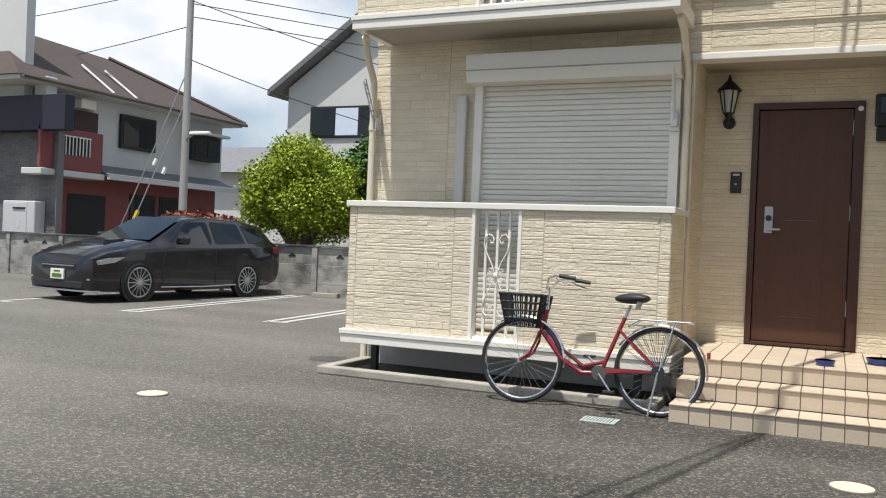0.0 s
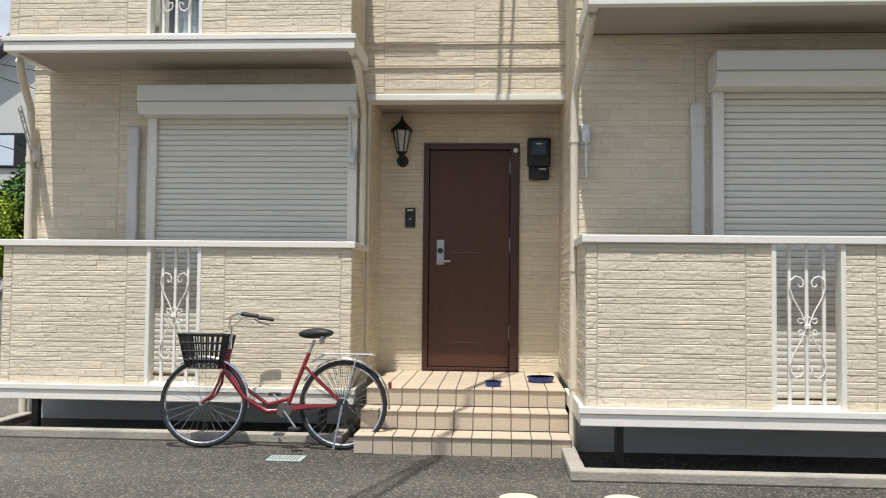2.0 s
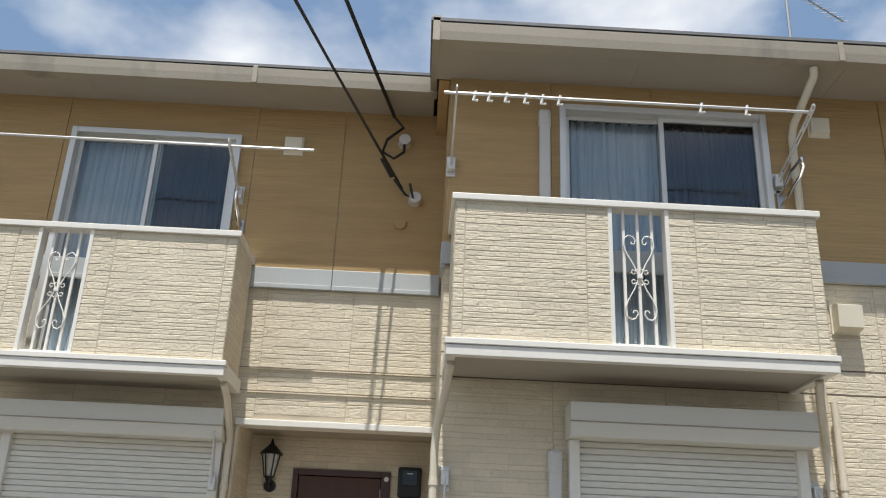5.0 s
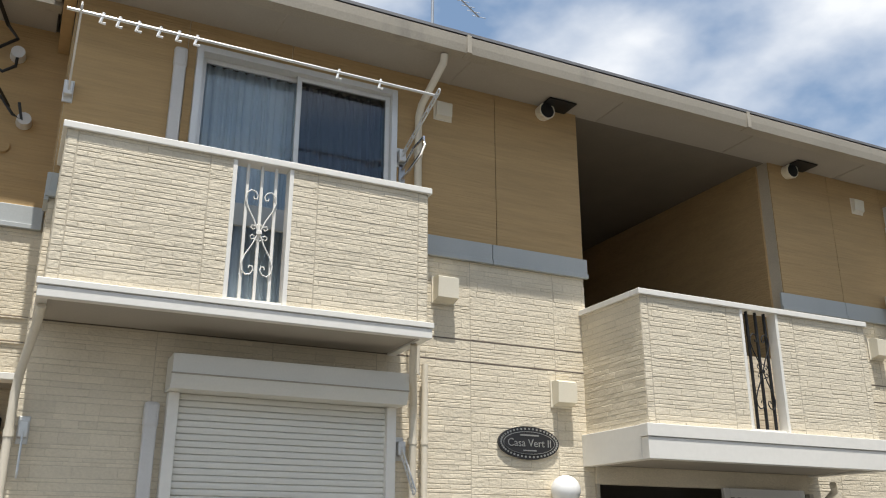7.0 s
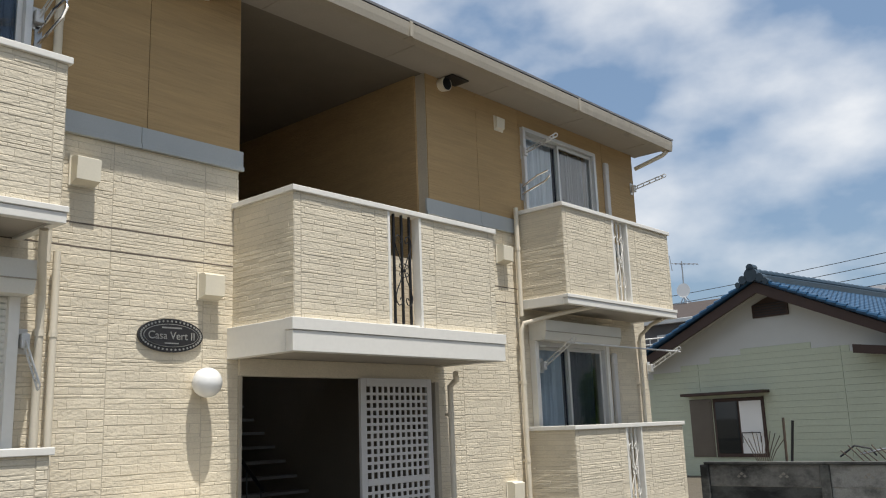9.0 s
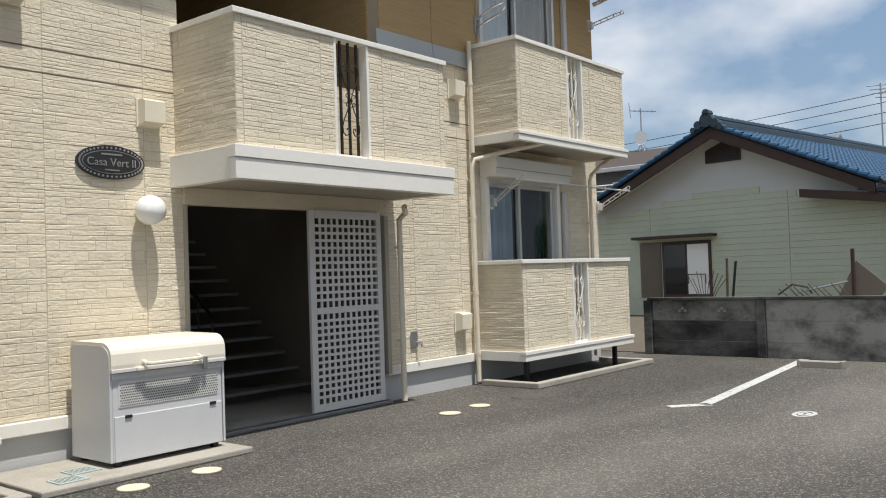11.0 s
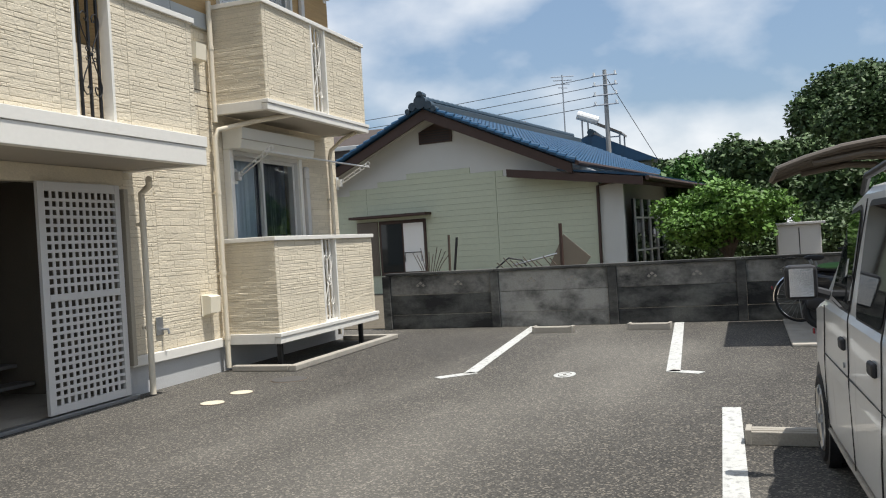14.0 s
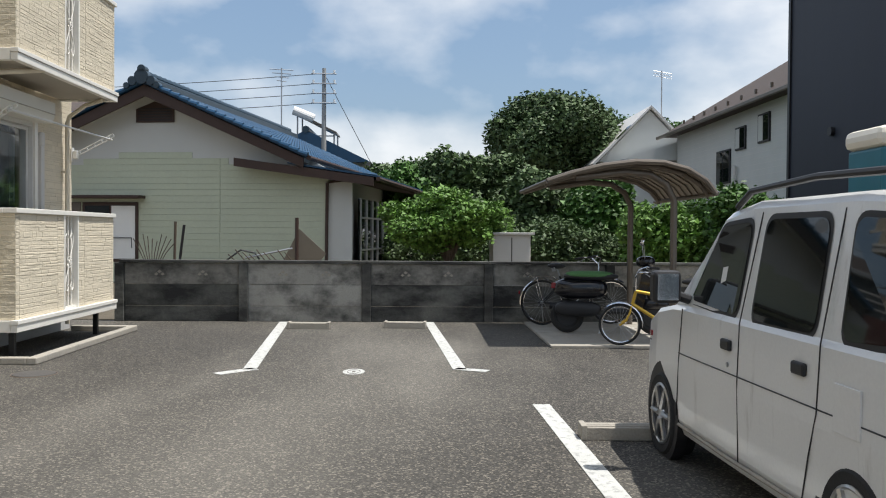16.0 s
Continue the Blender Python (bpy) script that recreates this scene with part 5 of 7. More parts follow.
    part("chain_guard", prism([(0.06, r - 0.045), (0.10, r - 0.055), (0.30, r - 0.022), (0.56, r - 0.006), (0.56, r + 0.008), (0.30, r + 0.004), (0.10, r - 0.010), (0.05, r - 0.025)], -0.062, -0.046, "y"), paint, b, "painted chain guard")
    part("chain_ring", disc(bmesh.new(), (0.10, -0.066, r - 0.045), (0, 1, 0), 0.058, 0.004, 24), M_IRON, b, "dark chain ring")
    part("hub_cover", disc(bmesh.new(), (0.55, -0.066, r), (0, 1, 0), 0.05, 0.02, 16), M_BLACKP, b)
    for s in (1, -1):
        gd = bmesh.new()
        for k in range(9):
            a = radians(62 + k * 11)
            tube([(0.55 + 0.06 * math.cos(a), s * 0.05, r + 0.06 * math.sin(a)), (0.55 + (r - 0.01) * math.cos(a), s * 0.045, r + (r - 0.01) * math.sin(a))], 0.0025, 3, gd)
        part("skirt_guard", gd, M_BLACKP, b, "black wire skirt guard")
    part("crank", tube([(0.10, -0.075, r - 0.05), (0.20, -0.08, r - 0.18)], 0.009, 6), M_STEEL, b)
    part("crank", tube([(0.10, 0.075, r - 0.05), (-0.02, 0.08, r + 0.07)], 0.009, 6), M_STEEL, b)
    for x, s, z in ((0.20, -1, r - 0.18), (-0.02, 1, r + 0.07)):
        part("pedal", B(x - 0.045, s * 0.13 - 0.035, z - 0.012, x + 0.045, s * 0.13 + 0.035, z + 0.012, 0.005), M_BLACKP, b)
    for c, a0, a1 in ((fwc, 20, 150), (rwc, -5, 150)):
        gv, gf = [], []
        for k in range(25):
            a = radians(a0 + (a1 - a0) * k / 24) if c is rwc else radians(a0 - 25 + (a1 - a0) * k / 24)
            for s, dr_ in ((-0.028, 0.010), (-0.018, 0.022), (0.018, 0.022), (0.028, 0.010)):
                gv.append((c[0] + (r + dr_) * math.cos(a), s, c[2] + (r + dr_) * math.sin(a)))
        gf = [(4 * k + j, 4 * k + j + 1, 4 * k + 5 + j, 4 * k + 4 + j) for k in range(24) for j in range(3)]
        part("mudguard", (gv, gf), M_CHROME, b, "chrome mudguard", smooth=True)
    rk = bmesh.new()
    for s in (0.07, -0.07):
        tube([(0.30, s * 0.3, r + 0.33), (0.40, s, r + 0.39), (0.78, s, r + 0.39)], 0.007, 6, rk)
        tube([(0.66, s, r + 0.39), (0.56, s * 0.9, r + 0.01)], 0.006, 6, rk)
    for x in (0.42, 0.52, 0.62, 0.72, 0.78):
        tube([(x, -0.07, r + 0.39), (x, 0.07, r + 0.39)], 0.006, 6, rk)
    part("rear_rack", rk, M_CHROME, b, "chrome rear rack")
    part("kickstand", tube([(0.55, -0.06, r), (0.50, -0.12, 0.012)], 0.009, 6), M_STEEL, b)
    part("reflector", B(0.90, -0.02, r + 0.13, 0.925, 0.02, r + 0.18, 0.004), M_RED, b)
    if basket:
        top, bot = (-0.72, -0.37, 0.17, r + 0.53), (-0.66, -0.41, 0.13, r + 0.27)
        ring = lambda t: [(a, c * w_, z_) for a0, a1, w_, z_ in [[bot[i] + (top[i] - bot[i]) * t for i in range(4)]] for a, c in ((a0, -1), (a1, -1), (a1, 1), (a0, 1))]
        bk = part("basket", tube(ring(1.0), 0.010, 6, closed=True), M_BLACKP, b, "black woven basket")
        for lv in range(4):
            part("wire", tube(ring(lv / 4), 0.006, 5, closed=True), M_BLACKP, bk)
        for k in range(9):
            f = k / 8
            for s in (1, -1):
                part("wire", tube([(bot[0] + (bot[1] - bot[0]) * f, s * bot[2], bot[3]), (top[0] + (top[1] - top[0]) * f, s * top[2], top[3])], 0.007, 4), M_BLACKP, bk)
            for e in (0, 1):
                part("wire", tube([(bot[e], bot[2] * (2 * f - 1), bot[3]), (top[e], top[2] * (2 * f - 1), top[3])], 0.007, 4), M_BLACKP, bk)
            part("wire", tube([(bot[0] + (bot[1] - bot[0]) * f, -bot[2], bot[3]), (bot[0] + (bot[1] - bot[0]) * f, bot[2], bot[3])], 0.005, 4), M_BLACKP, bk)
    b.matrix_basis = pose(*at, lean, 0, heading)
    return b


bicycle("city_bicycle", (-1.61, 7.62, 0.0), 1.8, -5, 0.345, M_RED, "dark red step-through bicycle with black basket, leaning by the balcony")

# ---- road paint, wheel stops ----
def paint(name, poly, label):
    return solid(name, prism(poly, 0.002, 0.006, "z"), M_LINE, label, "road marking", group="road markings")


def strip(a, b, w):
    a, b = Vector((*a, 0)), Vector((*b, 0))
    n = (b - a).normalized().cross(Vector((0, 0, 1))) * w / 2
    return [tuple((a + n).xy), tuple((b + n).xy), tuple((b - n).xy), tuple((a - n).xy)]


wl2 = "white painted parking bay line on the asphalt"
for a, b in (((14.70, 4.87), (9.92, 4.47)), ((9.98, 4.43), (9.64, 4.74)), ((14.75, 2.60), (9.96, 2.32)), ((10.02, 2.36), (9.87, 2.04)), ((8.14, 1.73), (3.2, 1.60)),
             ((-10.02, 11.32), (-10.66, 17.1)), ((-9.80, 11.50), (-10.42, 17.1)), ((-10.00, 11.38), (-9.72, 11.46)), ((-7.50, 11.60), (-8.10, 17.0)), ((-7.28, 11.78), (-7.86, 17.0)), ((-7.50, 11.66), (-7.20, 11.74)), ((-12.55, 11.1), (-13.19, 16.9)), ((-12.9, 11.1), (-12.3, 11.2))):
    paint("bay_line", strip(a, b, 0.14 if a[0] > 0 else 0.10), wl2)
rg = [(9.82 + 0.16 * math.cos(2 * math.pi * k / 24), 3.40 + 0.09 * math.sin(2 * math.pi * k / 24)) for k in range(24)]
gq = bmesh.new()
for rr in (1.0, 0.45):
    tube([(9.82 + (x - 9.82) * rr, 3.40 + (y - 3.40) * rr, 0.004) for x, y in rg], 0.022, 6, gq, closed=True)
for v in gq.verts:
    v.co.z = 0.003 + (v.co.z - 0.004) * 0.1
solid("bay_mark", gq, M_LINE, "worn white bay mark on the asphalt", "road marking", group="road markings")


def stop(x, y, rz=90):
    s = thing("wheel_stop", (0, 0, 0), "ribbed concrete wheel stop on the asphalt", "wheel stop", "wheel stops")
    for k in range(4):
        part("rib", B(-0.31, -0.085 + k * 0.045, 0.0, 0.31, -0.085 + k * 0.045 + 0.034, 0.095 - 0.004 * abs(k - 1.5), 0.006), M_CONC, s)
    part("stop_base", B(-0.30, -0.075, 0.0, 0.30, 0.075, 0.07), M_CONC, s)
    for x_ in (-0.31, 0.27):
        part("end_block", B(x_, -0.087, 0.0, x_ + 0.04, 0.087, 0.102, 0.006), M_CONC, s)
    s.matrix_basis = pose(x, y, 0, 0, 0, rz)


for x, y, rz in ((13.78, 4.36, 86), (13.93, 2.96, 86), (6.98, 1.31, 88), (-11.4, 17.1, 5), (-9.9, 17.15, 5), (-12.9, 17.0, 5), (-8.8, 17.15, 5)):
    stop(x, y, rz)

# ---- concrete panel fences ----
def fence(name, along, start, n, pitch, other, h, mats, label):
    f = thing(name, (other, start, 0) if along == "y" else (start, other, 0), label, "fence", kind="structure")
    def bx(a0, a1, d0, d1, z0, z1, bev=0.008):
        return B(other + d0, a0, z0, other + d1, a1, z1, bev) if along == "y" else B(a0, other + d0, z0, a1, other + d1, z1, bev)
    for k in range(n + 1):
        a = start + k * pitch
        part("post", bx(a - 0.07, a + 0.07, -0.05, 0.09, 0, h - 0.045), mats[0], f, "concrete fence post")
        if k == n:
            break
        m = mats[1] if len(mats) > 2 and k in mats[2] else mats[0]
        for r_, (z0, z1) in enumerate(((0.0, 0.24), (0.245, h * 0.60), (h * 0.605, h - 0.05))):
            p = part("fence_panel", bx(a + 0.071, a + pitch - 0.071, 0.0, 0.05, z0, z1), M_FENCE_MID if r_ == 2 and m is M_FENCE else m, f, "weathered concrete panel")
            if r_ == 2:
                for q in (0.33, 0.68):
                    c = a + pitch * q
                    zz = z0 + (z1 - z0) * 0.55
                    for dx, dz, s in ((0, 0.02, 0.035), (-0.05, -0.02, 0.03), (0.05, -0.02, 0.03)):
                        o = bmesh.new()
                        if along == "y":
                            prism([(c + dx - s, zz + dz - 0.01), (c + dx, zz + dz - 0.03), (c + dx + s, zz + dz - 0.01), (c + dx, zz + dz + 0.02)], other - 0.012, other + 0.002, "x", o)
                        else:
                            prism([(c + dx - s * 1.6, zz + dz - 0.01), (c + dx, zz + dz - 0.035), (c + dx + s * 1.6, zz + dz - 0.01), (c + dx, zz + dz + 0.02)], other + 0.002, other - 0.012, "y", o)
                        part("ornament", o, M_CONC if along == "y" else M_BLACKP, p)
        part("coping", bx(a, a + pitch - 0.004, -0.06, 0.10, h - 0.045, h), M_FENCE, f, "blackened coping")
    return f


fence("fence_east", "y", -6.05, 7, 1.928, 14.78, 0.965, (M_FENCE, M_FENCE2, (5,)), "blackened concrete panel fence along the yard")
fence("fence_north", "x", -26.0, 11, 1.94, 17.6, 1.12, (M_FENCE2, M_FENCE2), "pale weathered concrete panel fence behind the bays")

# ---- cars ----
def car_body(stations, mirror=True):
    vs, fs = [], []
    for l, w, zb, zs, zt, wt in stations:
        side = [(0.0, zb), (w * 0.93, zb), (w * 0.985, zb + 0.10), (w, zb + (zs - zb) * 0.55), (w * 0.985, zs - 0.02), (w * 0.955, zs + 0.01), (wt, zt - 0.055), (wt * 0.93, zt - 0.012), (wt * 0.5, zt + 0.008), (0, zt + 0.014)]
        ring = side + [(-a, b) for a, b in side[-2:0:-1]]
        vs += [(l, a, b) for a, b in ring]
    n = len(ring)
    for i in range(len(stations) - 1):
        for k in range(n):
            fs.append((i * n + k, (i + 1) * n + k, (i + 1) * n + (k + 1) % n, i * n + (k + 1) % n))
    fs.append(tuple(range(n)))
    fs.append(tuple(reversed(range((len(stations) - 1) * n, len(stations) * n))))
    return vs, fs


def at_station(stations, l):
    for a, b in zip(stations, stations[1:]):
        if a[0] >= l >= b[0]:
            t = (a[0] - l) / (a[0] - b[0]) if a[0] != b[0] else 0
            return [p + (q - p) * t for p, q in zip(a, b)]
    return list(stations[-1])


def patch(stations, poly, s, off):
    """A panel on the flank between belt and roof, just proud of the body."""
    out = []
    for l, z in poly:
        _, w, zb, zs, zt, wt = at_station(stations, l)
        t = min(1.0, max(0.0, (z - zs) / max(0.01, zt - 0.055 - zs)))
        out.append((l, s * (w * 0.955 + (wt - w * 0.955) * t + off), z))
    return out


def rounded(poly, r, n=5):
    """The polygon with its corners rounded."""
    out = []
    for i, c in enumerate(poly):
        c, a, b = Vector(c), Vector(poly[i - 1]), Vector(poly[(i + 1) % len(poly)])
        u, v = (a - c).normalized() * r, (b - c).normalized() * r
        for k in range(n + 1):
            t = k / n
            out.append(tuple(c + u * (1 - t) ** 2 + v * t ** 2))
    return out


def car_wheel(b, l, y, r, s, spokes, material, alloy_r=0.68):
    c = Vector((l, y, r))
    ax = Vector((0, s, 0))
    # black disc proud of the flank stands for the shaded hollow round the wheel
    part("wheel_arch", disc(bmesh.new(), c + Vector((0, -s * 0.06, 0.015)), ax, r + 0.055, 0.066, 32), M_BLACKP, b, "black disc for the shade in the wheel arch")
    w = part("wheel", disc(bmesh.new(), c - ax * 0.15, ax, r * alloy_r + 0.012, 0.155, 28), M_BLACKP, b)
    ty = bmesh.new()
    prof = [(r * alloy_r, 0.012), (r * 0.92, 0.022), (r, 0.0), (r, -0.14), (r * alloy_r, -0.15)]
    rings = [[ty.verts.new(c + ax * d + Vector((rr * math.cos(2 * math.pi * k / 32), 0, rr * math.sin(2 * math.pi * k / 32)))) for k in range(32)] for rr, d in prof]
    for p, q in zip(rings, rings[1:]):
        for k in range(32):
            ty.faces.new((p[k], p[(k + 1) % 32], q[(k + 1) % 32], q[k]))
    part("tyre", ty, M_RUBBER, w, "black tyre", smooth=True)
    rm = bmesh.new()
    tube([c + ax * 0.012 + Vector((r * alloy_r * math.cos(2 * math.pi * k / 32), 0, r * alloy_r * math.sin(2 * math.pi * k / 32))) for k in range(32)], 0.012, 6, rm, closed=True)
    disc(rm, c, ax, 0.055, 0.018, 16, 0.045)
    for k in range(spokes):
        a = 2 * math.pi * k / spokes
        d = Vector((math.cos(a), 0, math.sin(a)))
        tube([c + ax * 0.012 + d * 0.04, c + ax * 0.016 + d * r * alloy_r * 0.98], [0.022 * 8 / (spokes + 2), 0.016 * 8 / (spokes + 2)], 6, rm)
    part("rim", rm, material, w, "silver alloy rim")


def flank_line(b, stations, pts, s, rad=0.0035, material=None):
    q = []
    for l, z in pts:
        _, w, zb, zs, zt, wt = at_station(stations, l)
        t = (z - zb) / (zs - zb)
        if t <= 1:
            y = w * (0.985 + 0.015 * math.sin(math.pi * min(1, max(0, t)))) if t > 0.1 else w * 0.985
        else:
            y = w * 0.955 + (wt - w * 0.955) * min(1, (z - zs) / max(0.01, zt - 0.055 - zs))
        q.append((l, s * (y + 0.001), z))
    part("panel_gap", tube(q, rad, 5), material or M_BLACKP, b)


# white kei wagon
VS = [(0.00, 0.60, 0.30, 0.72, 0.76, 0.50), (-0.07, 0.68, 0.22, 0.86, 0.91, 0.60), (-0.39, 0.725, 0.20, 0.95, 1.00, 0.63), (-0.75, 0.735, 0.20, 1.00, 1.06, 0.63), (-1.01, 0.7375, 0.20, 1.01, 1.36, 0.62), (-1.34, 0.7375, 0.20, 1.01, 1.60, 0.605),
      (-1.76, 0.7375, 0.20, 1.01, 1.655, 0.61), (-2.86, 0.7375, 0.20, 1.01, 1.66, 0.61), (-3.43, 0.735, 0.22, 1.01, 1.63, 0.60), (-3.56, 0.72, 0.24, 1.0, 1.50, 0.58), (-3.62, 0.70, 0.30, 0.98, 1.02, 0.60)]
van = thing("kei_wagon", (0, 0, 0), "dull white boxy kei wagon with roof rails, parked in a bay", "car")
vb = part("body", car_body(VS), M_VANW, van, "dull white car body with dirty streaks", smooth=False)
for s in (1, -1):
    for nm, poly in (("front_window", [(-0.98, 1.04), (-1.80, 1.00), (-1.82, 1.56), (-1.31, 1.53)]), ("rear_window", [(-1.96, 1.00), (-2.70, 1.00), (-2.68, 1.57), (-1.96, 1.57)]), ("quarter_window", [(-2.90, 1.00), (-3.42, 1.03), (-3.38, 1.54), (-2.86, 1.57)])):
        rim = patch(VS, rounded(poly, 0.10), s, 0.004)
        part(nm + "_seal", (rim, [tuple(range(len(rim)))]), M_BLACKP, van, "black window seal")
        cx, cz = sum(p[0] for p in poly) / len(poly), sum(p[1] for p in poly) / len(poly)
        inn = patch(VS, rounded([(cx + (p[0] - cx) * 0.93, cz + (p[1] - cz) * 0.90) for p in poly], 0.085), s, 0.008)
        part(nm, (inn, [tuple(range(len(inn)))]), M_CARGLASS, van, "tinted glass")
    flank_line(van, VS, [(-0.86, 0.32), (-0.92, 0.7), (-0.95, 1.0)], s)
    flank_line(van, VS, [(-1.88, 0.26), (-1.88, 0.7), (-1.88, 1.0), (-1.89, 1.58)], s)
    flank_line(van, VS, [(-2.62, 0.28), (-2.70, 0.5), (-2.77, 0.7), (-2.78, 1.0), (-2.76, 1.58)], s)
    flank_line(van, VS, [(-0.10, 0.72), (-1.0, 0.72), (-2.0, 0.72), (-3.45, 0.72)], s, 0.004)
    flank_line(van, VS, [(-0.90, 0.27), (-1.7, 0.26), (-2.65, 0.27)], s, 0.012, M_CONC)
    for l in (-1.72, -2.60):
        _, w, *_r = at_station(VS, l)
        part("door_handle", B(l - 0.065, s * w - 0.012, 0.84, l + 0.065, s * w + 0.014, 0.90, 0.012), M_BLACKP, van, "black door handle")
    part("lock", disc(bmesh.new(), (-1.74, s * 0.735, 0.765), (0, s, 0), 0.014, 0.006, 10), M_STEEL, van)
    part("fuel_flap", B(-3.14, s * 0.735 - 0.004, 0.66, -2.92, s * 0.735 + 0.006, 0.86, 0.003), M_VANW, van)
    part("indicator", B(-0.30, s * 0.722 - 0.004, 0.76, -0.26, s * 0.722 + 0.010, 0.80, 0.006), M_RED, van)
    mi = part("mirror", B(-1.05, s * 0.76, 1.04, -0.93, s * 0.93, 1.24, 0.03), M_BLACKP, van, "black door mirror")
    part("mirror_glass", B(-1.056, s * 0.785, 1.06, -1.049, s * 0.91, 1.22), M_CHROME, mi)
    part("mirror_foot", tube([(-1.0, s * 0.70, 1.06), (-1.0, s * 0.79, 1.09)], 0.03, 8), M_BLACKP, van)
    part("roof_rail", tube([(-1.40, s * 0.56, 1.62), (-1.62, s * 0.57, 1.70), (-2.4, s * 0.57, 1.735), (-3.2, s * 0.57, 1.72), (-3.4, s * 0.56, 1.64)], 0.019, 8), M_BLACKP, van, "black roof rail")
    for l in (-0.56, -3.08):
        car_wheel(van, l, s * 0.722, 0.275, s, 6, M_ALLOY, 0.70)
    part("headlamp", B(-0.10, s * 0.45 - 0.12, 0.68, 0.004, s * 0.45 + 0.12, 0.82, 0.03), M_LAMP, van)
ws = [(-0.78, 0.60, 1.072), (-0.78, -0.60, 1.072), (-1.31, -0.53, 1.595), (-1.31, 0.53, 1.595)]
part("windscreen", ([(a + 0.012, b, c + 0.012) for a, b, c in ws], [(0, 1, 2, 3)]), M_CARGLASS, van)
van.matrix_basis = pose(7.08, 0.465, 0, 0, 0, 2.4) @ Matrix.Diagonal((0.91, 1, 0.965, 1))

# dark estate car
ES = [(0.0, 0.62, 0.26, 0.56, 0.62, 0.50), (-0.05, 0.78, 0.20, 0.70, 0.76, 0.66), (-0.30, 0.86, 0.18, 0.80, 0.87, 0.72), (-0.8, 0.885, 0.17, 0.88, 0.97, 0.74), (-1.25, 0.89, 0.17, 0.92, 1.02, 0.74), (-1.7, 0.89, 0.17, 0.93, 1.24, 0.68),
      (-2.1, 0.89, 0.17, 0.94, 1.43, 0.61), (-2.6, 0.89, 0.17, 0.95, 1.49, 0.60), (-3.6, 0.885, 0.18, 0.97, 1.47, 0.58), (-4.25, 0.86, 0.22, 0.99, 1.38, 0.56), (-4.52, 0.82, 0.28, 0.98, 1.16, 0.60), (-4.68, 0.74, 0.34, 0.88, 0.92, 0.60)]
est = thing("estate_car", (0, 0, 0), "dark grey metallic estate car parked by the fence", "car")
part("body", car_body(ES), M_CARB, est, "dark metallic car body", smooth=True)
for s in (1, -1):
    for nm, poly in (("front_window", [(-1.62, 1.00), (-2.66, 1.00), (-2.66, 1.40), (-2.16, 1.38)]), ("rear_window", [(-2.74, 1.00), (-3.56, 1.02), (-3.50, 1.39), (-2.74, 1.41)]), ("quarter_window", [(-3.64, 1.03), (-4.32, 1.10), (-4.10, 1.33), (-3.58, 1.38)])):
        inn = patch(ES, rounded(poly, 0.06), s, 0.006)
        part(nm, (inn, [tuple(range(len(inn)))]), M_CARGLASS, est, "dark tinted glass")
    flank_line(est, ES, [(-1.42, 0.30), (-1.40, 0.6), (-1.50, 0.92)], s, 0.004)
    flank_line(est, ES, [(-2.70, 0.28), (-2.70, 0.6), (-2.70, 0.94)], s, 0.004)
    flank_line(est, ES, [(-3.5, 0.45), (-3.66, 0.7), (-3.68, 0.96)], s, 0.004)
    flank_line(est, ES, [(-1.4, 0.24), (-2.4, 0.23), (-3.4, 0.25)], s, 0.012, M_ALLOY)
    for l in (-2.50, -3.45):
        part("door_handle", B(l - 0.09, s * 0.885 - 0.01, 0.80, l + 0.09, s * 0.885 + 0.022, 0.83, 0.008), M_CARB, est)
    part("mirror", B(-1.86, s * 0.90, 0.98, -1.66, s * 1.09, 1.12, 0.035), M_CARB, est, "dark door mirror")
    part("headlamp", prism([(-0.12, 0.62), (-0.42, 0.66), (-0.62, 0.75), (-0.30, 0.73), (-0.10, 0.68)], s * 0.52, s * 0.868, "y"), M_LAMP, est, "clear headlamp")
    part("fog_lamp", B(-0.16, s * 0.62 - 0.12, 0.36, -0.02, s * 0.62 + 0.12, 0.39, 0.006), M_ALLOY, est)
    part("tail_lamp", B(-4.56, s * 0.80 - 0.1, 0.84, -4.36, s * 0.80 + 0.035, 0.98, 0.03), M_RED, est)
    for l in (-0.92, -3.58):
        car_wheel(est, l, s * 0.872, 0.33, s, 15, M_ALLOY, 0.74)
part("windscreen", ([(-1.26, 0.70, 1.045), (-1.26, -0.70, 1.045), (-2.08, -0.58, 1.46), (-2.08, 0.58, 1.46)], [(0, 1, 2, 3)]), M_CARGLASS, est)
part("grille", B(-0.10, -0.42, 0.52, 0.012, 0.42, 0.63, 0.02), M_BLACKP, est)
part("grille_bar", B(-0.05, -0.40, 0.575, 0.02, 0.40, 0.59, 0.004), M_ALLOY, est)
part("lower_intake", B(-0.12, -0.60, 0.22, 0.01, 0.60, 0.34, 0.02), M_BLACKP, est)
part("front_lip", B(-0.20, -0.78, 0.17, -0.01, 0.78, 0.20, 0.008), M_ALLOY, est, "silver front lip")
part("hood_scoop", prism([(-0.62, 0.92), (-0.66, 1.01), (-1.05, 1.045), (-1.1, 1.0)], -0.28, 0.28, "y"), M_CARB, est)
pt = part("number_plate", B(0.0, -0.165, 0.36, 0.03, 0.165, 0.525, 0.004), M_WHITE, est, "white plate with plain green bars")
part("plate_bar", B(0.031, -0.12, 0.385, 0.034, 0.12, 0.445), M_LEAF_G, pt)
part("plate_bar", B(0.031, -0.08, 0.475, 0.034, 0.08, 0.50), M_LEAF_G, pt)
part("aerial", tube([(-4.0, 0, 1.42), (-4.15, 0, 1.50)], 0.02, 6), M_CARB, est)
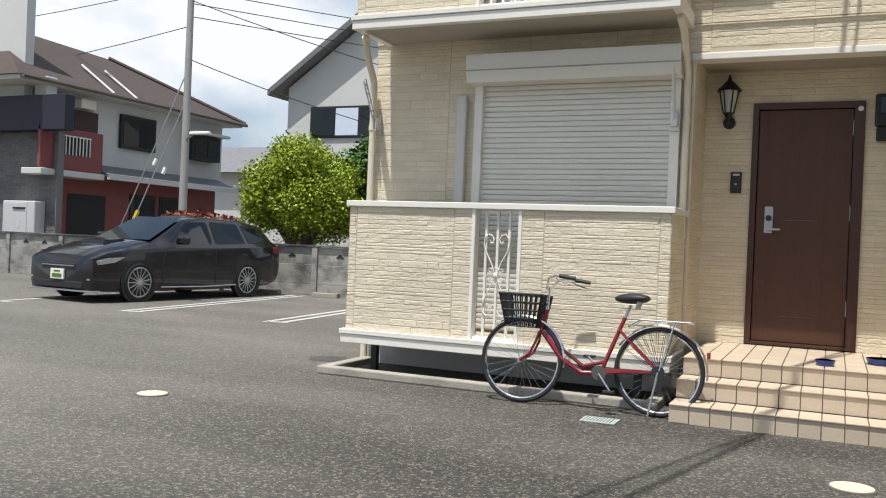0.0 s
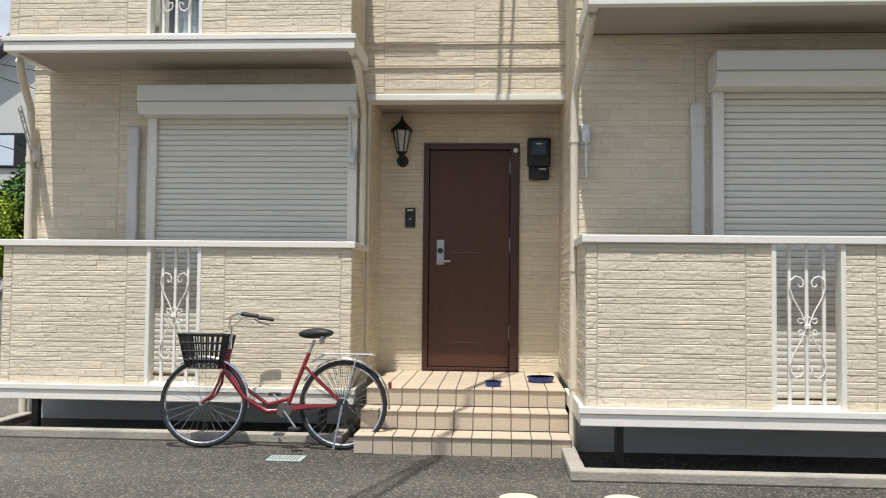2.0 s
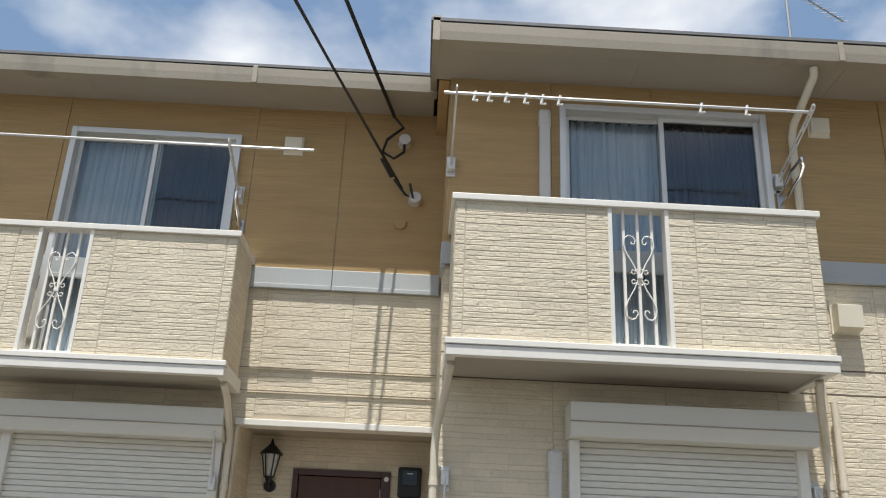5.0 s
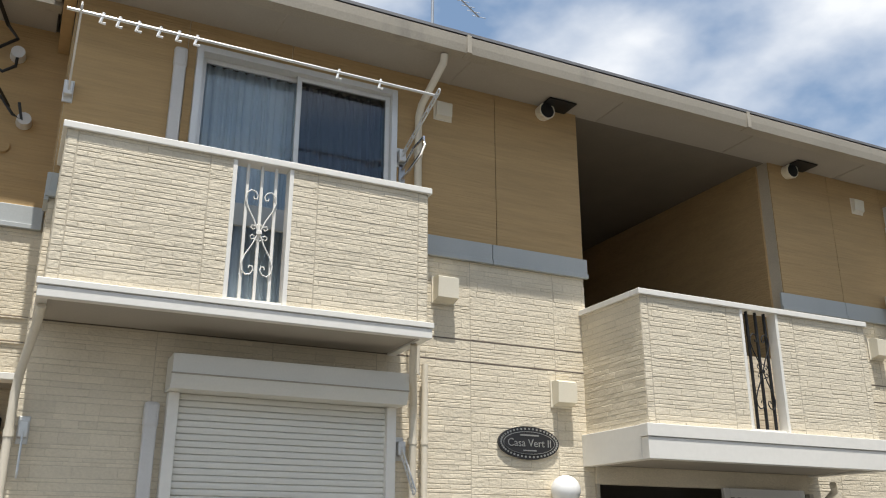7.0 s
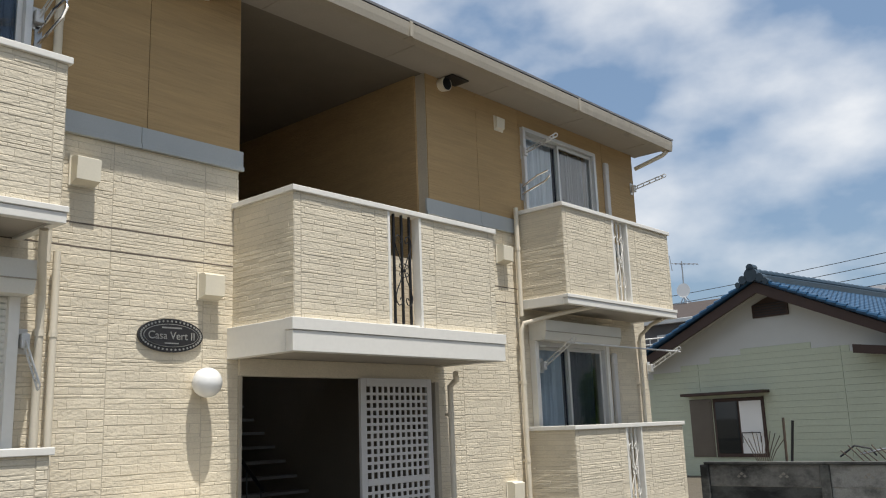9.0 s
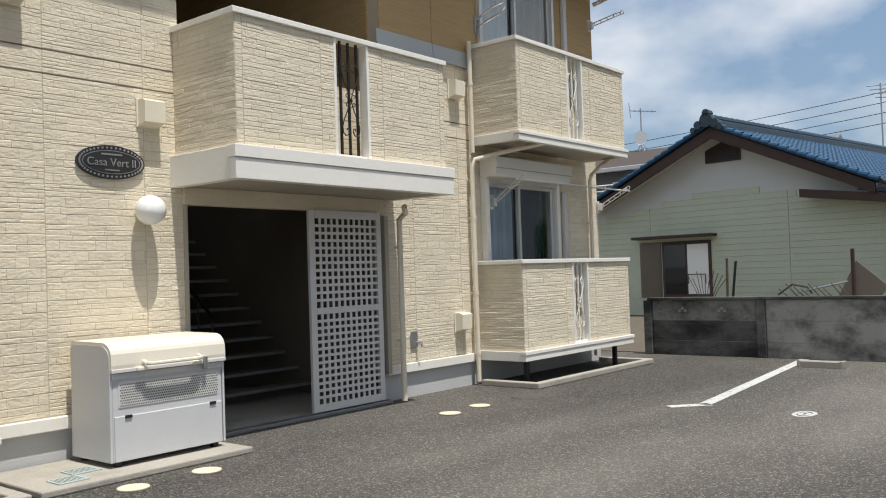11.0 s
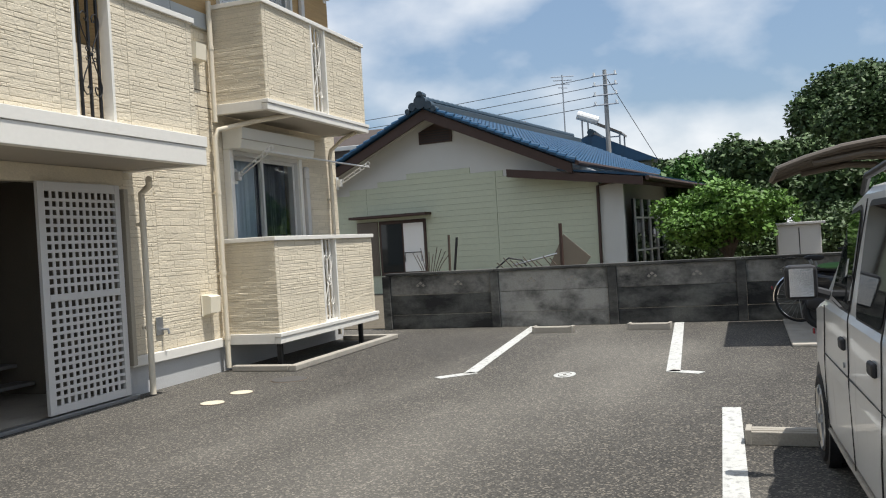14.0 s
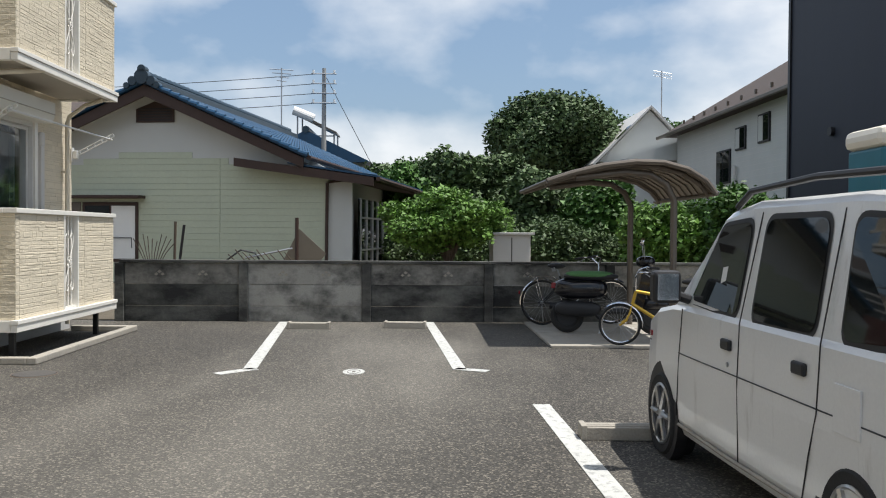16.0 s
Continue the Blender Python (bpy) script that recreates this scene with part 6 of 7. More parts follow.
est.matrix_basis = pose(-12.15, 12.0, 0, 0, 0, -95) @ Matrix.Diagonal((1.06, 1.04, 1.07, 1))

# ---- bicycle shelter and what stands in it ----
solid("shelter_slab", B(11.7, -2.0, 0.0, 14.6, 1.12, 0.035, 0.008), M_CONC, "pale concrete slab under the cycle shelter", "slab", "structure")
cp = thing("cycle_shelter", (13.0, -0.3, 0.035), "bronze cycle shelter with a curved smoked roof", "shelter")
prof = [(1.30, 2.06), (1.0, 2.16), (0.6, 2.26), (0.2, 2.31), (-0.15, 2.30), (-0.45, 2.22), (-0.68, 2.08), (-0.80, 1.92)]
for x in (12.0, 14.3):
    part("post", tube([(x, -0.35, 0.035), (x, -0.35, 1.85), (x, -0.25, 2.05), (x, -0.05, 2.17), (x, 0.3, 2.20), (x, 0.9, 2.12)], 0.045, 10), M_BRONZE, cp, "bronze post")
    part("roof_beam", tube([(x, a, b - 0.03) for a, b in prof], 0.032, 8), M_BRONZE, cp)
rs = bmesh.new()
prism([(a, b) for a, b in prof] + [(a, b + 0.012) for a, b in reversed(prof)], 11.75, 14.55, "x", rs)
part("roof_sheet", rs, M_POLYC, cp, "smoked curved roof sheet")
for a, b in (prof[0], prof[3], prof[-1]):
    part("purlin", tube([(11.72, a, b), (14.58, a, b)], 0.03, 8), M_BRONZE, cp)
for k in range(11):
    x = 11.85 + k * 0.26
    part("roof_rib", tube([(x, a, b - 0.012) for a, b in prof], 0.010, 5), M_BRONZE, cp)
part("roof_edge", tube([(11.74, a, b) for a, b in prof], 0.035, 8), M_BRONZE, cp)
cp.location.y -= 0.12

bicycle("old_bicycle", (14.2, 0.35, 0.035), 100, 4, 0.34, M_BLACK, "black bicycle with chrome guards by the fence", basket=False)
bicycle("gold_bicycle", (11.6, -0.27, 0.035), 255, 5, 0.26, M_GOLD, "gold folding bicycle beside the shelter", basket=False, step=False)

sc = thing("scooter", (0, 0, 0), "black motor scooter with a green cloth on its seat", "scooter")
for l in (-0.58, 0.60):
    c = Vector((l, 0, 0.235))
    w_ = part("wheel", tube([c + Vector((0.185 * math.cos(2 * math.pi * k / 28), 0, 0.185 * math.sin(2 * math.pi * k / 28))) for k in range(28)], 0.05, 8, closed=True), M_RUBBER, sc, "black tyre", smooth=True)
    part("rim", disc(bmesh.new(), c + Vector((0, -0.03, 0)), (0, 1, 0), 0.14, 0.06, 20), M_BLACKP, w_)
def blob(name, c, s, material, parent, label=""):
    q = bmesh.new()
    bmesh.ops.create_uvsphere(q, u_segments=20, v_segments=12, radius=1.0)
    for v in q.verts:
        p = v.co
        v.co = Vector((c[0] + s[0] * math.copysign(abs(p.x) ** 0.75, p.x), c[1] + s[1] * math.copysign(abs(p.y) ** 0.8, p.y), c[2] + s[2] * math.copysign(abs(p.z) ** 0.75, p.z)))
    return part(name, q, material, parent, label, smooth=True)
blob("rear_body", (0.42, 0, 0.62), (0.38, 0.16, 0.15), M_CARB, sc, "black tail fairing")
blob("engine", (0.45, 0.08, 0.34), (0.32, 0.10, 0.11), M_BLACKP, sc)
blob("seat", (0.28, 0, 0.79), (0.38, 0.14, 0.055), M_BLACKP, sc)
blob("seat_cloth", (0.30, 0, 0.815), (0.33, 0.155, 0.05), M_GREENC, sc, "green cloth over the seat")
part("footboard", B(-0.38, -0.15, 0.28, 0.10, 0.15, 0.36, 0.03), M_BLACKP, sc)
part("front_shield", prism([(-0.40, 0.32), (-0.30, 0.32), (-0.42, 0.92), (-0.50, 0.96), (-0.56, 0.86)], -0.19, 0.19, "y"), M_CARB, sc)
blob("headset", (-0.46, 0, 1.0), (0.13, 0.16, 0.08), M_CARB, sc)
part("fork", tube([(-0.46, 0, 0.9), (-0.56, 0, 0.40)], 0.05, 8), M_BLACKP, sc)
blob("front_fender", (-0.58, 0, 0.42), (0.20, 0.08, 0.08), M_CARB, sc)
part("handlebar", tube([(-0.40, -0.33, 1.03), (-0.46, 0, 1.0), (-0.40, 0.33, 1.03)], 0.018, 8), M_BLACKP, sc)
for s in (1, -1):
    part("mirror_stalk", tube([(-0.44, s * 0.22, 1.04), (-0.42, s * 0.30, 1.24)], 0.007, 6), M_STEEL, sc)
    part("mirror", tube([(-0.42, s * 0.32, 1.27), (-0.40, s * 0.32, 1.275)], [0.055, 0.05], 14), M_CHROME, sc, "round mirror")
part("stand", tube([(0.1, 0.12, 0.28), (0.16, 0.2, 0.012), (0.05, 0.2, 0.012)], 0.012, 6), M_STEEL, sc)
part("exhaust", tube([(0.25, -0.14, 0.26), (0.85, -0.16, 0.36)], 0.05, 10), M_BLACKP, sc)
part("tail_lamp", B(0.76, -0.08, 0.62, 0.82, 0.08, 0.70, 0.01), M_RED, sc)
sc.matrix_basis = pose(13.0, 0.10, 0.035, 0, 0, 78)

# ---- blue-roofed house beyond the east fence ----
hb_ = thing("tiled_house", (0, 0, 0), "single-storey house with pale green siding and blue glazed tile roof", "house")
HL, RW, LW, RZ, EZ = 12.6, 4.85, 5.2, 5.36, 3.42       # length, wall to both sides of the ridge, ridge and eave heights
EV = 4.35                                              # ridge to eave, level
part("wall", prism([(-RW, 0), (LW, 0), (LW, 3.0), (0, 5.2), (-4.3, 3.35), (-RW, 3.1)], 0, 0.12), M_HPLAST, hb_, "off-white plaster gable")
for k in range(22):
    z0, z1 = k * 0.17, k * 0.17 + 0.166
    a, b = -RW, LW
    if z1 > 2.86:
        a, b = max(-RW, -(3.74 - z1) / 0.165), min(LW, (3.74 - z1) / 0.165)
    if b - a > 0.2:
        for c, d in ((a, min(b, -1.85)), (max(a, -1.845), min(b, 2.5)), (max(a, 2.505), b)):
            if d - c > 0.05:
                part("board", B(-0.022, c, z0, -0.002, d, z1, 0.004), M_HWALL, hb_, "pale green siding board")
part("wall", B(0.12, -RW, 0, HL, -RW + 0.12, 3.0), M_HPLAST, hb_)
part("wall", B(HL - 0.12, -RW + 0.12, 0, HL, LW, 3.0), M_HPLAST, hb_)
part("wall", B(0.12, LW - 0.12, 0, HL - 0.12, LW, 3.0), M_HPLAST, hb_)
part("corner_pipe", tube([(-0.06, -RW - 0.9, 2.95), (-0.06, -RW - 0.35, 2.80), (-0.06, -RW + 0.02, 2.72), (-0.06, -RW + 0.04, 0)], 0.045, 8), M_BROWN, hb_, "brown downpipe")
part("gable_vent", prism([(-0.54, 4.38), (0.54, 4.38), (0.54, 4.74), (0, 4.95), (-0.54, 4.74)], -0.05, 0.02), M_BROWN, hb_, "dark gable vent")
for k in range(5):
    part("vent_slat", B(-0.065, -0.48, 4.43 + k * 0.075, -0.051, 0.48, 4.455 + k * 0.075), M_BLACKP, hb_)
hw = part("window", B(-0.06, 0.48, 0.55, 0.02, 2.1, 2.2, 0.01), M_BROWN, hb_, "dark timber window frame")
part("pane", B(-0.07, 1.30, 0.65, -0.062, 2.02, 2.1), M_CARGLASS, hw)
part("pane", B(-0.072, 0.56, 0.65, -0.062, 1.24, 2.1), M_GLOBE, hw, "frosted pane")
part("sill_rack", tube([(-0.14, 0.62, 0.95), (-0.14, 0.62, 1.22), (-0.14, 1.18, 1.22), (-0.14, 1.18, 0.95)], 0.015, 6), M_BLACKP, hw)
part("window_head", B(-0.42, 0.28, 2.30, 0, 2.95, 2.38, 0.01), M_BROWN, hb_, "brown metal canopy")
sh_ = part("slatted_shutter", B(-0.05, 2.15, 0.55, -0.004, 2.9, 2.2, 0.01), M_BRONZE, hb_)
for k in range(20):
    part("slat", B(-0.066, 2.2, 0.6 + k * 0.078, -0.051, 2.85, 0.64 + k * 0.078), M_BRONZE, sh_)
part("side_canopy", prism([(-2.45, 3.36), (-2.45, 3.14), (-6.2, 2.62), (-6.2, 2.84)], -0.62, -0.54), M_BROWN, hb_, "brown barge board of the lean-to")
part("canopy_soffit", prism([(-2.45, 3.30), (-2.45, 3.24), (-6.2, 2.72), (-6.2, 2.78)], -0.54, 9.0), M_BROWN, hb_)
part("lean_to_tiles", prism([(-3.9, 3.20), (-3.9, 3.24), (-6.3, 2.90), (-6.3, 2.84)], -0.60, 9.0), M_BLUETILE, hb_, "blue lean-to roof")
part("lean_to_gutter", tube([(-0.62, -6.32, 2.80), (9.0, -6.32, 2.80)], 0.06, 8), M_BROWN, hb_)
part("porch_wall", B(0.002, -RW - 0.65, 0, 0.12, -RW - 0.002, 2.75), M_HPLAST, hb_, "off-white porch wall")
part("glass_door", B(0.9, -RW - 0.66, 0.3, 4.2, -RW - 0.60, 2.35, 0.01), M_CARGLASS, hb_, "dark glazed sliding doors")
part("porch_floor", B(0.12, -RW - 0.75, 0, 6, -RW - 0.002, 0.28), M_CONC, hb_)
for k in range(5):
    part("door_mullion", B(0.9 + k * 0.8, -RW - 0.70, 0.3, 0.96 + k * 0.8, -RW - 0.661, 2.35), M_ALU, hb_)
for z in (0.9, 1.8):
    part("door_rail", B(0.9, -RW - 0.70, z, 4.2, -RW - 0.662, z + 0.05), M_ALU, hb_)
for s in (1, -1):
    part("barge_board", prism([(0, RZ - 0.06), (0, RZ - 0.36), (-s * EV, EZ - 0.34), (-s * EV, EZ - 0.08)], -0.68, -0.60), M_BROWN, hb_, "brown barge board")
    part("roof_deck", prism([(0, RZ - 0.06), (0, RZ - 0.16), (-s * EV, EZ - 0.18), (-s * EV, EZ - 0.08)], -0.60, HL + 0.6), M_HPLAST, hb_, "pale eave boards")
    # courses of waved pan tiles
    L_, cols, rows_, seg = HL + 1.35, 50, 18, 6
    tv, tf = [], []
    for r_ in range(rows_):
        for e in (0, 1):
            t = (r_ + e) / rows_
            lift = 0.034 if e == 1 else 0.0
            y = -s * (EV + 0.12) * t
            zc = RZ - 0.02 - (RZ - EZ + 0.05) * t + lift
            for k in range(cols * seg + 1):
                u = k / seg
                ph = u - math.floor(u)
                wv = 0.050 * (1 - math.cos(2 * math.pi * ph)) / 2 - (0.014 if ph > 0.75 else 0)
                tv.append((-0.70 + L_ * k / (cols * seg), y, zc + wv))
    W_ = cols * seg + 1
    for r_ in range(2 * rows_ - 1):
        for k in range(W_ - 1):
            tf.append((r_ * W_ + k, r_ * W_ + k + 1, (r_ + 1) * W_ + k + 1, (r_ + 1) * W_ + k))
    tagged(part("roof_tiles", (tv, tf), M_BLUETILE, hb_, "blue glazed pan tiles"), kind="stuff")
    for r_ in range(rows_):
        t0, t1 = (r_ - 0.02) / rows_, (r_ + 1.05) / rows_
        part("verge_tile", tube([(-0.73, -s * (EV + 0.12) * t0, RZ + 0.02 - (RZ - EZ + 0.05) * t0), (-0.73, -s * (EV + 0.12) * t1, RZ + 0.05 - (RZ - EZ + 0.05) * t1)], [0.06, 0.08], 8), M_BLUETILE, hb_)
    part("gutter", tube([(-0.72, -s * (EV + 0.16), EZ - 0.08), (HL + 0.6, -s * (EV + 0.16), EZ - 0.08)], 0.065, 8), M_BROWN, hb_, "red-brown gutter")
part("ridge", B(-0.62, -0.13, RZ - 0.04, HL + 0.4, 0.13, RZ + 0.17, 0.03), M_RIDGE, hb_)
for k in range(42):
    part("ridge_tile", tube([(-0.66 + k * 0.305, 0, RZ + 0.19), (-0.37 + k * 0.305, 0, RZ + 0.205)], [0.105, 0.120], 10), M_RIDGE, hb_)
for y, z, r_ in ((0, RZ + 0.13, 0.20), (0, RZ + 0.33, 0.11), (0.26, RZ + 0.02, 0.12), (-0.26, RZ + 0.02, 0.12), (0.42, RZ - 0.10, 0.08), (-0.42, RZ - 0.10, 0.08)):
    part("ridge_end", disc(bmesh.new(), (-0.86, y, z), (1, 0, 0), r_, 0.26, 16, r_ * 0.85), M_RIDGE, hb_, "ornamental ridge end tile", smooth=True)
hb_.matrix_basis = pose(25.1, 10.02, 0, 0, 0, -8.5)
tagged(part("garden_ground", B(14.95, -25, 0.0, 70, 30, 0.012), M_SOIL), "dry earth ground beyond the fence", "ground", kind="structure")
jk = thing("scrap_boards", (20, 5.3, 0), "old boards and canes leaning behind the fence", "boards")
part("board", prism([(5.85, 0.55), (5.35, 0.2), (4.80, 0.95), (5.38, 1.48)], 20.0, 20.03), M_INNER, jk, "brown square board on edge")
part("stake", tube([(19.9, 5.42, 0.0), (19.9, 5.42, 1.72)], 0.04, 6), M_BROWN, jk)
part("stake", tube([(19.9, 8.05, 0.0), (19.9, 8.02, 1.62)], 0.03, 6), M_BARK, jk)
part("stake", tube([(20.0, 8.05, 0.0), (20.0, 7.86, 1.55)], 0.03, 6), M_BLACKP, jk)
part("cane", tube([(19.8, 6.5, 0.85), (19.8, 5.5, 1.06)], 0.022, 5), M_STEEL, jk)
part("rack", tube([(19.8, 6.9, 0.80), (19.8, 6.6, 1.02), (19.8, 6.3, 0.96), (19.8, 6.2, 0.82)], 0.02, 5), M_BLACKP, jk)
for k in range(9):
    part("twig", tube([(19.7, 5.3 + k * 0.14, 0.55), (19.7, 5.65 + k * 0.15, 0.98 + 0.06 * math.sin(k * 2.1))], 0.012, 5), M_BARK, jk)
for k in range(10):
    part("bare_twig", tube([(19.7, 8.45, 0.4), (19.7, 8.40 + 0.06 * (k - 4), 0.95), (19.7, 8.35 + 0.10 * (k - 4), 1.20 + 0.05 * (k % 4))], 0.009, 4), M_BARK, jk)

# solar heater on a rear roof, poles, aerials
rh = thing("rear_house", (42, 7, 0), "rear house with a blue tile roof and a solar heater frame", "house")
part("wall", B(40.5, 5.4, 0, 47, 10.4, 4.6), M_HPLAST, rh)
part("roof", prism([(5.0, 4.55), (7.9, 5.95), (10.8, 4.55)], 40, 47.5), M_BLUETILE, rh, "blue tile roof")
part("roof_ridge", tube([(39.9, 7.9, 5.98), (47.6, 7.9, 5.98)], 0.16, 8), M_RIDGE, rh)
part("heater_panel", prism([(6.6, 5.85), (8.4, 6.75), (8.4, 6.83), (6.6, 5.93)], 40.4, 42.2), M_BRONZE, rh, "solar heater panel")
part("heater_tank", tube([(40.3, 8.5, 6.86), (40.35, 7.6, 6.50)], 0.20, 12), M_GLOBE, rh, "white solar heater tank")
for y, z in ((6.7, 5.9), (8.35, 6.72)):
    for x in (40.5, 42.1):
        part("frame_leg", tube([(x, y, 5.0), (x, y, z)], 0.04, 5), M_STEEL, rh)
part("frame_brace", tube([(40.5, 8.35, 5.75), (40.5, 6.7, 5.75)], 0.03, 5), M_STEEL, rh)


def utility_pole(x, y, h, wires, label):
    p = thing("utility_pole", (x, y, 0), label, "utility pole", "utility poles")
    part("pole", tube([(x, y, 0), (x, y, h)], [0.135, 0.085], 12), M_POLE, p)
    for k in range(4):
        z = h - 0.25 - k * 0.42
        part("cross_arm", tube([(x - 0.1, y - 0.55, z), (x - 0.1, y + 0.55, z)], 0.03, 6), M_STEEL, p)
        for d in (-0.45, 0.45):
            part("insulator", tube([(x - 0.1, y + d, z), (x - 0.1, y + d, z + 0.16)], 0.045, 6), M_GLOBE, p)
    for a, b, dd in wires:
        part("wire", tube(sag(a, b, dd), 0.014, 4), M_BLACK, p)


utility_pole(39, 7.0, 8.5, [((39, 7.4, 8.25 - 0.42 * k), (41, 40, 7.6 - 0.35 * k), 0.5) for k in range(4)] + [((39, 6.9, 8.1), (39, 4.2, 3.0), 0)], "far concrete utility pole with wires")
ta = thing("roof_aerial", (38.4, 8.7, 4.6), "thin roof television aerial", "antenna", "roof aerials")
part("mast", tube([(38.2, 8.7, 4.6), (38.2, 8.7, 8.35)], 0.03, 5), M_STEEL, ta)
for k in range(4):
    part("element", tube([(38.2, 8.2 + 0.1 * k, 8.25 - 0.16 * k), (38.2, 9.2 - 0.1 * k, 8.3 - 0.16 * k)], 0.018, 4), M_STEEL, ta)

dh = thing("dark_roofed_house", (39, 19, 0), "grey-walled house with a dark slate roof and balcony rail", "house", "houses")
part("wall", B(36, 14.5, 0, 42, 24, 5.75), M_GREYBRICK, dh, "dark grey wall")
part("eave", B(35.3, 14, 5.70, 35.5, 24.5, 5.88, 0.02), M_HPLAST, dh, "white eave board")
part("roof", prism([(35.3, 5.86), (39, 7.0), (42.7, 5.86)], 14, 24.5, "y"), M_ROOFB, dh, "dark slate roof")
f_ = part("window", B(35.95, 18.2, 4.2, 36.02, 19.3, 5.3, 0.01), M_ALU, dh)
part("pane", B(35.94, 18.28, 4.28, 35.948, 19.22, 5.22), M_CARGLASS, f_)
for z in (4.55, 4.85, 5.10):
    part("balcony_rail", tube([(35.2, 17.9, z), (35.2, 22, z)], 0.035, 6), M_WHITE, dh)
for k in range(4):
    part("balcony_post", tube([(35.2, 18.0 + k * 1.25, 3.9), (35.2, 18.0 + k * 1.25, 5.1)], 0.03, 6), M_WHITE, dh)
part("balcony_floor", B(35.1, 17.8, 3.75, 36, 22.2, 3.9), M_HPLAST, dh)
gt = thing("grey_tile_house", (46, 15.5, 0), "far house with a pale grey tile roof", "house", "houses")
part("wall", B(44, 13, 0, 50, 20, 6.0), M_HPLAST, gt)
part("roof", prism([(43.5, 6.0), (47, 7.75), (50.5, 6.0)], 12.5, 21.6, "y"), M_ROOFG, gt, "pale grey tile roof")
tv_ = thing("dish_aerial", (40, 19.6, 7.0), "white satellite dish and aerial on a roof mast", "antenna", "roof aerials")
part("mast", tube([(39, 19.3, 6.95), (39, 19.3, 9.0)], 0.035, 6), M_STEEL, tv_)
for e in ((-0.35, -0.35), (0.35, -0.35), (0.0, 0.4)):
    part("mast_leg", tube([(39 + e[0], 19.3 + e[1], 6.75), (39, 19.3, 7.35)], 0.02, 5), M_STEEL, tv_)
part("dish", tube([(38.86, 19.22, 7.55), (38.78, 19.22, 7.56), (38.76, 19.22, 7.56)], [0.10, 0.33, 0.34], 18), M_GLOBE, tv_, "white dish", smooth=True)
part("boom", tube([(39, 19.8, 8.95), (39, 18.5, 8.75)], 0.02, 5), M_STEEL, tv_)
for k in range(6):
    part("element", tube([(38.7, 19.7 - k * 0.22, 8.93 - k * 0.035), (39.3, 19.7 - k * 0.22, 8.93 - k * 0.035)], 0.012, 4), M_STEEL, tv_)
part("reflector", tube([(39, 19.82, 8.6), (39, 19.9, 9.35)], 0.02, 5), M_STEEL, tv_)
solid("garden_wall", B(33, 17.2, 0, 33.2, 23, 4.0), mat("red_brick_wall", (0.25, 0.10, 0.075), 0.9, vary=0.2, bump=0.4, bscale=12), "red brick garden wall beyond the house", "wall", "structure")

# ---- white houses and dark building to the south-east ----
h2 = thing("white_house", (34, -9, 0), "white two-storey house with a brown roof", "house", "houses")
part("wall", B(26.5, -17, 0, 41, -9, 6.0), M_HPLAST, h2, "white siding wall")
for k in range(28):
    part("board_joint", B(26.5, -8.999, 0.3 + k * 0.2, 41, -8.994, 0.312 + k * 0.2), M_DUCT, h2)
part("roof", ([(26, -8.3, 5.95), (41.8, -8.3, 5.95), (41.8, -17.7, 5.95), (26, -17.7, 5.95), (28, -13, 9.0), (37.4, -13, 9.0)], [(0, 1, 5, 4), (1, 2, 5), (2, 3, 4, 5), (3, 0, 4), (3, 2, 1, 0)]), M_ROOFB, h2, "brown slate hip roof")
part("gutter", B(26, -8.34, 5.85, 41.84, -8.22, 5.98, 0.02), M_BRONZE, h2)
for k in range(9):
    part("snow_guard", B(28.5 + k * 1.4, -8.95, 6.36, 28.58 + k * 1.4, -8.87, 6.52), M_BRONZE, h2)
for x, w, z0, z1 in ((32.9, 1.0, 4.55, 5.4), (30.7, 1.0, 4.6, 5.6), (34.7, 1.5, 3.4, 4.7)):
    f_ = part("window", B(x - w / 2, -9.02, z0, x + w / 2, -8.93, z1, 0.01), M_BLACKP, h2, "dark framed window")
    part("pane", B(x - w / 2 + 0.07, -8.928, z0 + 0.07, x - 0.03, -8.92, z1 - 0.07), M_CARGLASS, f_)
    part("pane", B(x + 0.03, -8.928, z0 + 0.07, x + w / 2 - 0.07, -8.92, z1 - 0.07), M_HPLAST if w < 1.2 else M_CARGLASS, f_)
part("meter_box", B(33.1, -8.99, 2.6, 33.5, -8.8, 3.1, 0.02), M_DUCT, h2)
part("conduit", tube([(33.3, -8.9, 3.1), (33.3, -8.9, 4.0)], 0.06, 8), M_DUCT, h2)
h3 = thing("grey_house", (46, -8, 0), "pale grey house with a steep white gable", "house", "houses")
part("wall", B(43.2, -11.5, 0, 50, -6.1, 5.05), M_HPLAST, h3, "pale grey wall")
part("gable", prism([(-5.75, 4.9), (-8.23, 7.42), (-10.7, 4.9)], 43.0, 43.2), M_HPLAST, h3, "white steep gable")
part("roof", prism([(-5.5, 4.72), (-8.23, 7.5), (-8.23, 7.62), (-5.4, 4.78)], 42.7, 50), M_DUCT, h3, "pale steep roof slope")
part("roof", prism([(-8.232, 7.5), (-11, 4.72), (-11.1, 4.78), (-8.232, 7.62)], 42.7, 50), M_DUCT, h3, "pale steep roof slope")
part("wing", B(41.4, -12.5, 0, 42.98, -7.0, 4.85), M_HPLAST, h3, "pale grey side wing")
part("wing_roof", prism([(-6.7, 4.85), (-6.7, 4.95), (-9.7, 5.9), (-12.6, 5.0), (-12.6, 4.85)], 41.1, 42.69), M_HPLAST, h3, "white low wing roof")
part("skylight", prism([(-6.6, 5.98), (-7.2, 6.6), (-7.25, 6.66), (-6.65, 6.05)], 42.62, 43.4), M_CARGLASS, h3)
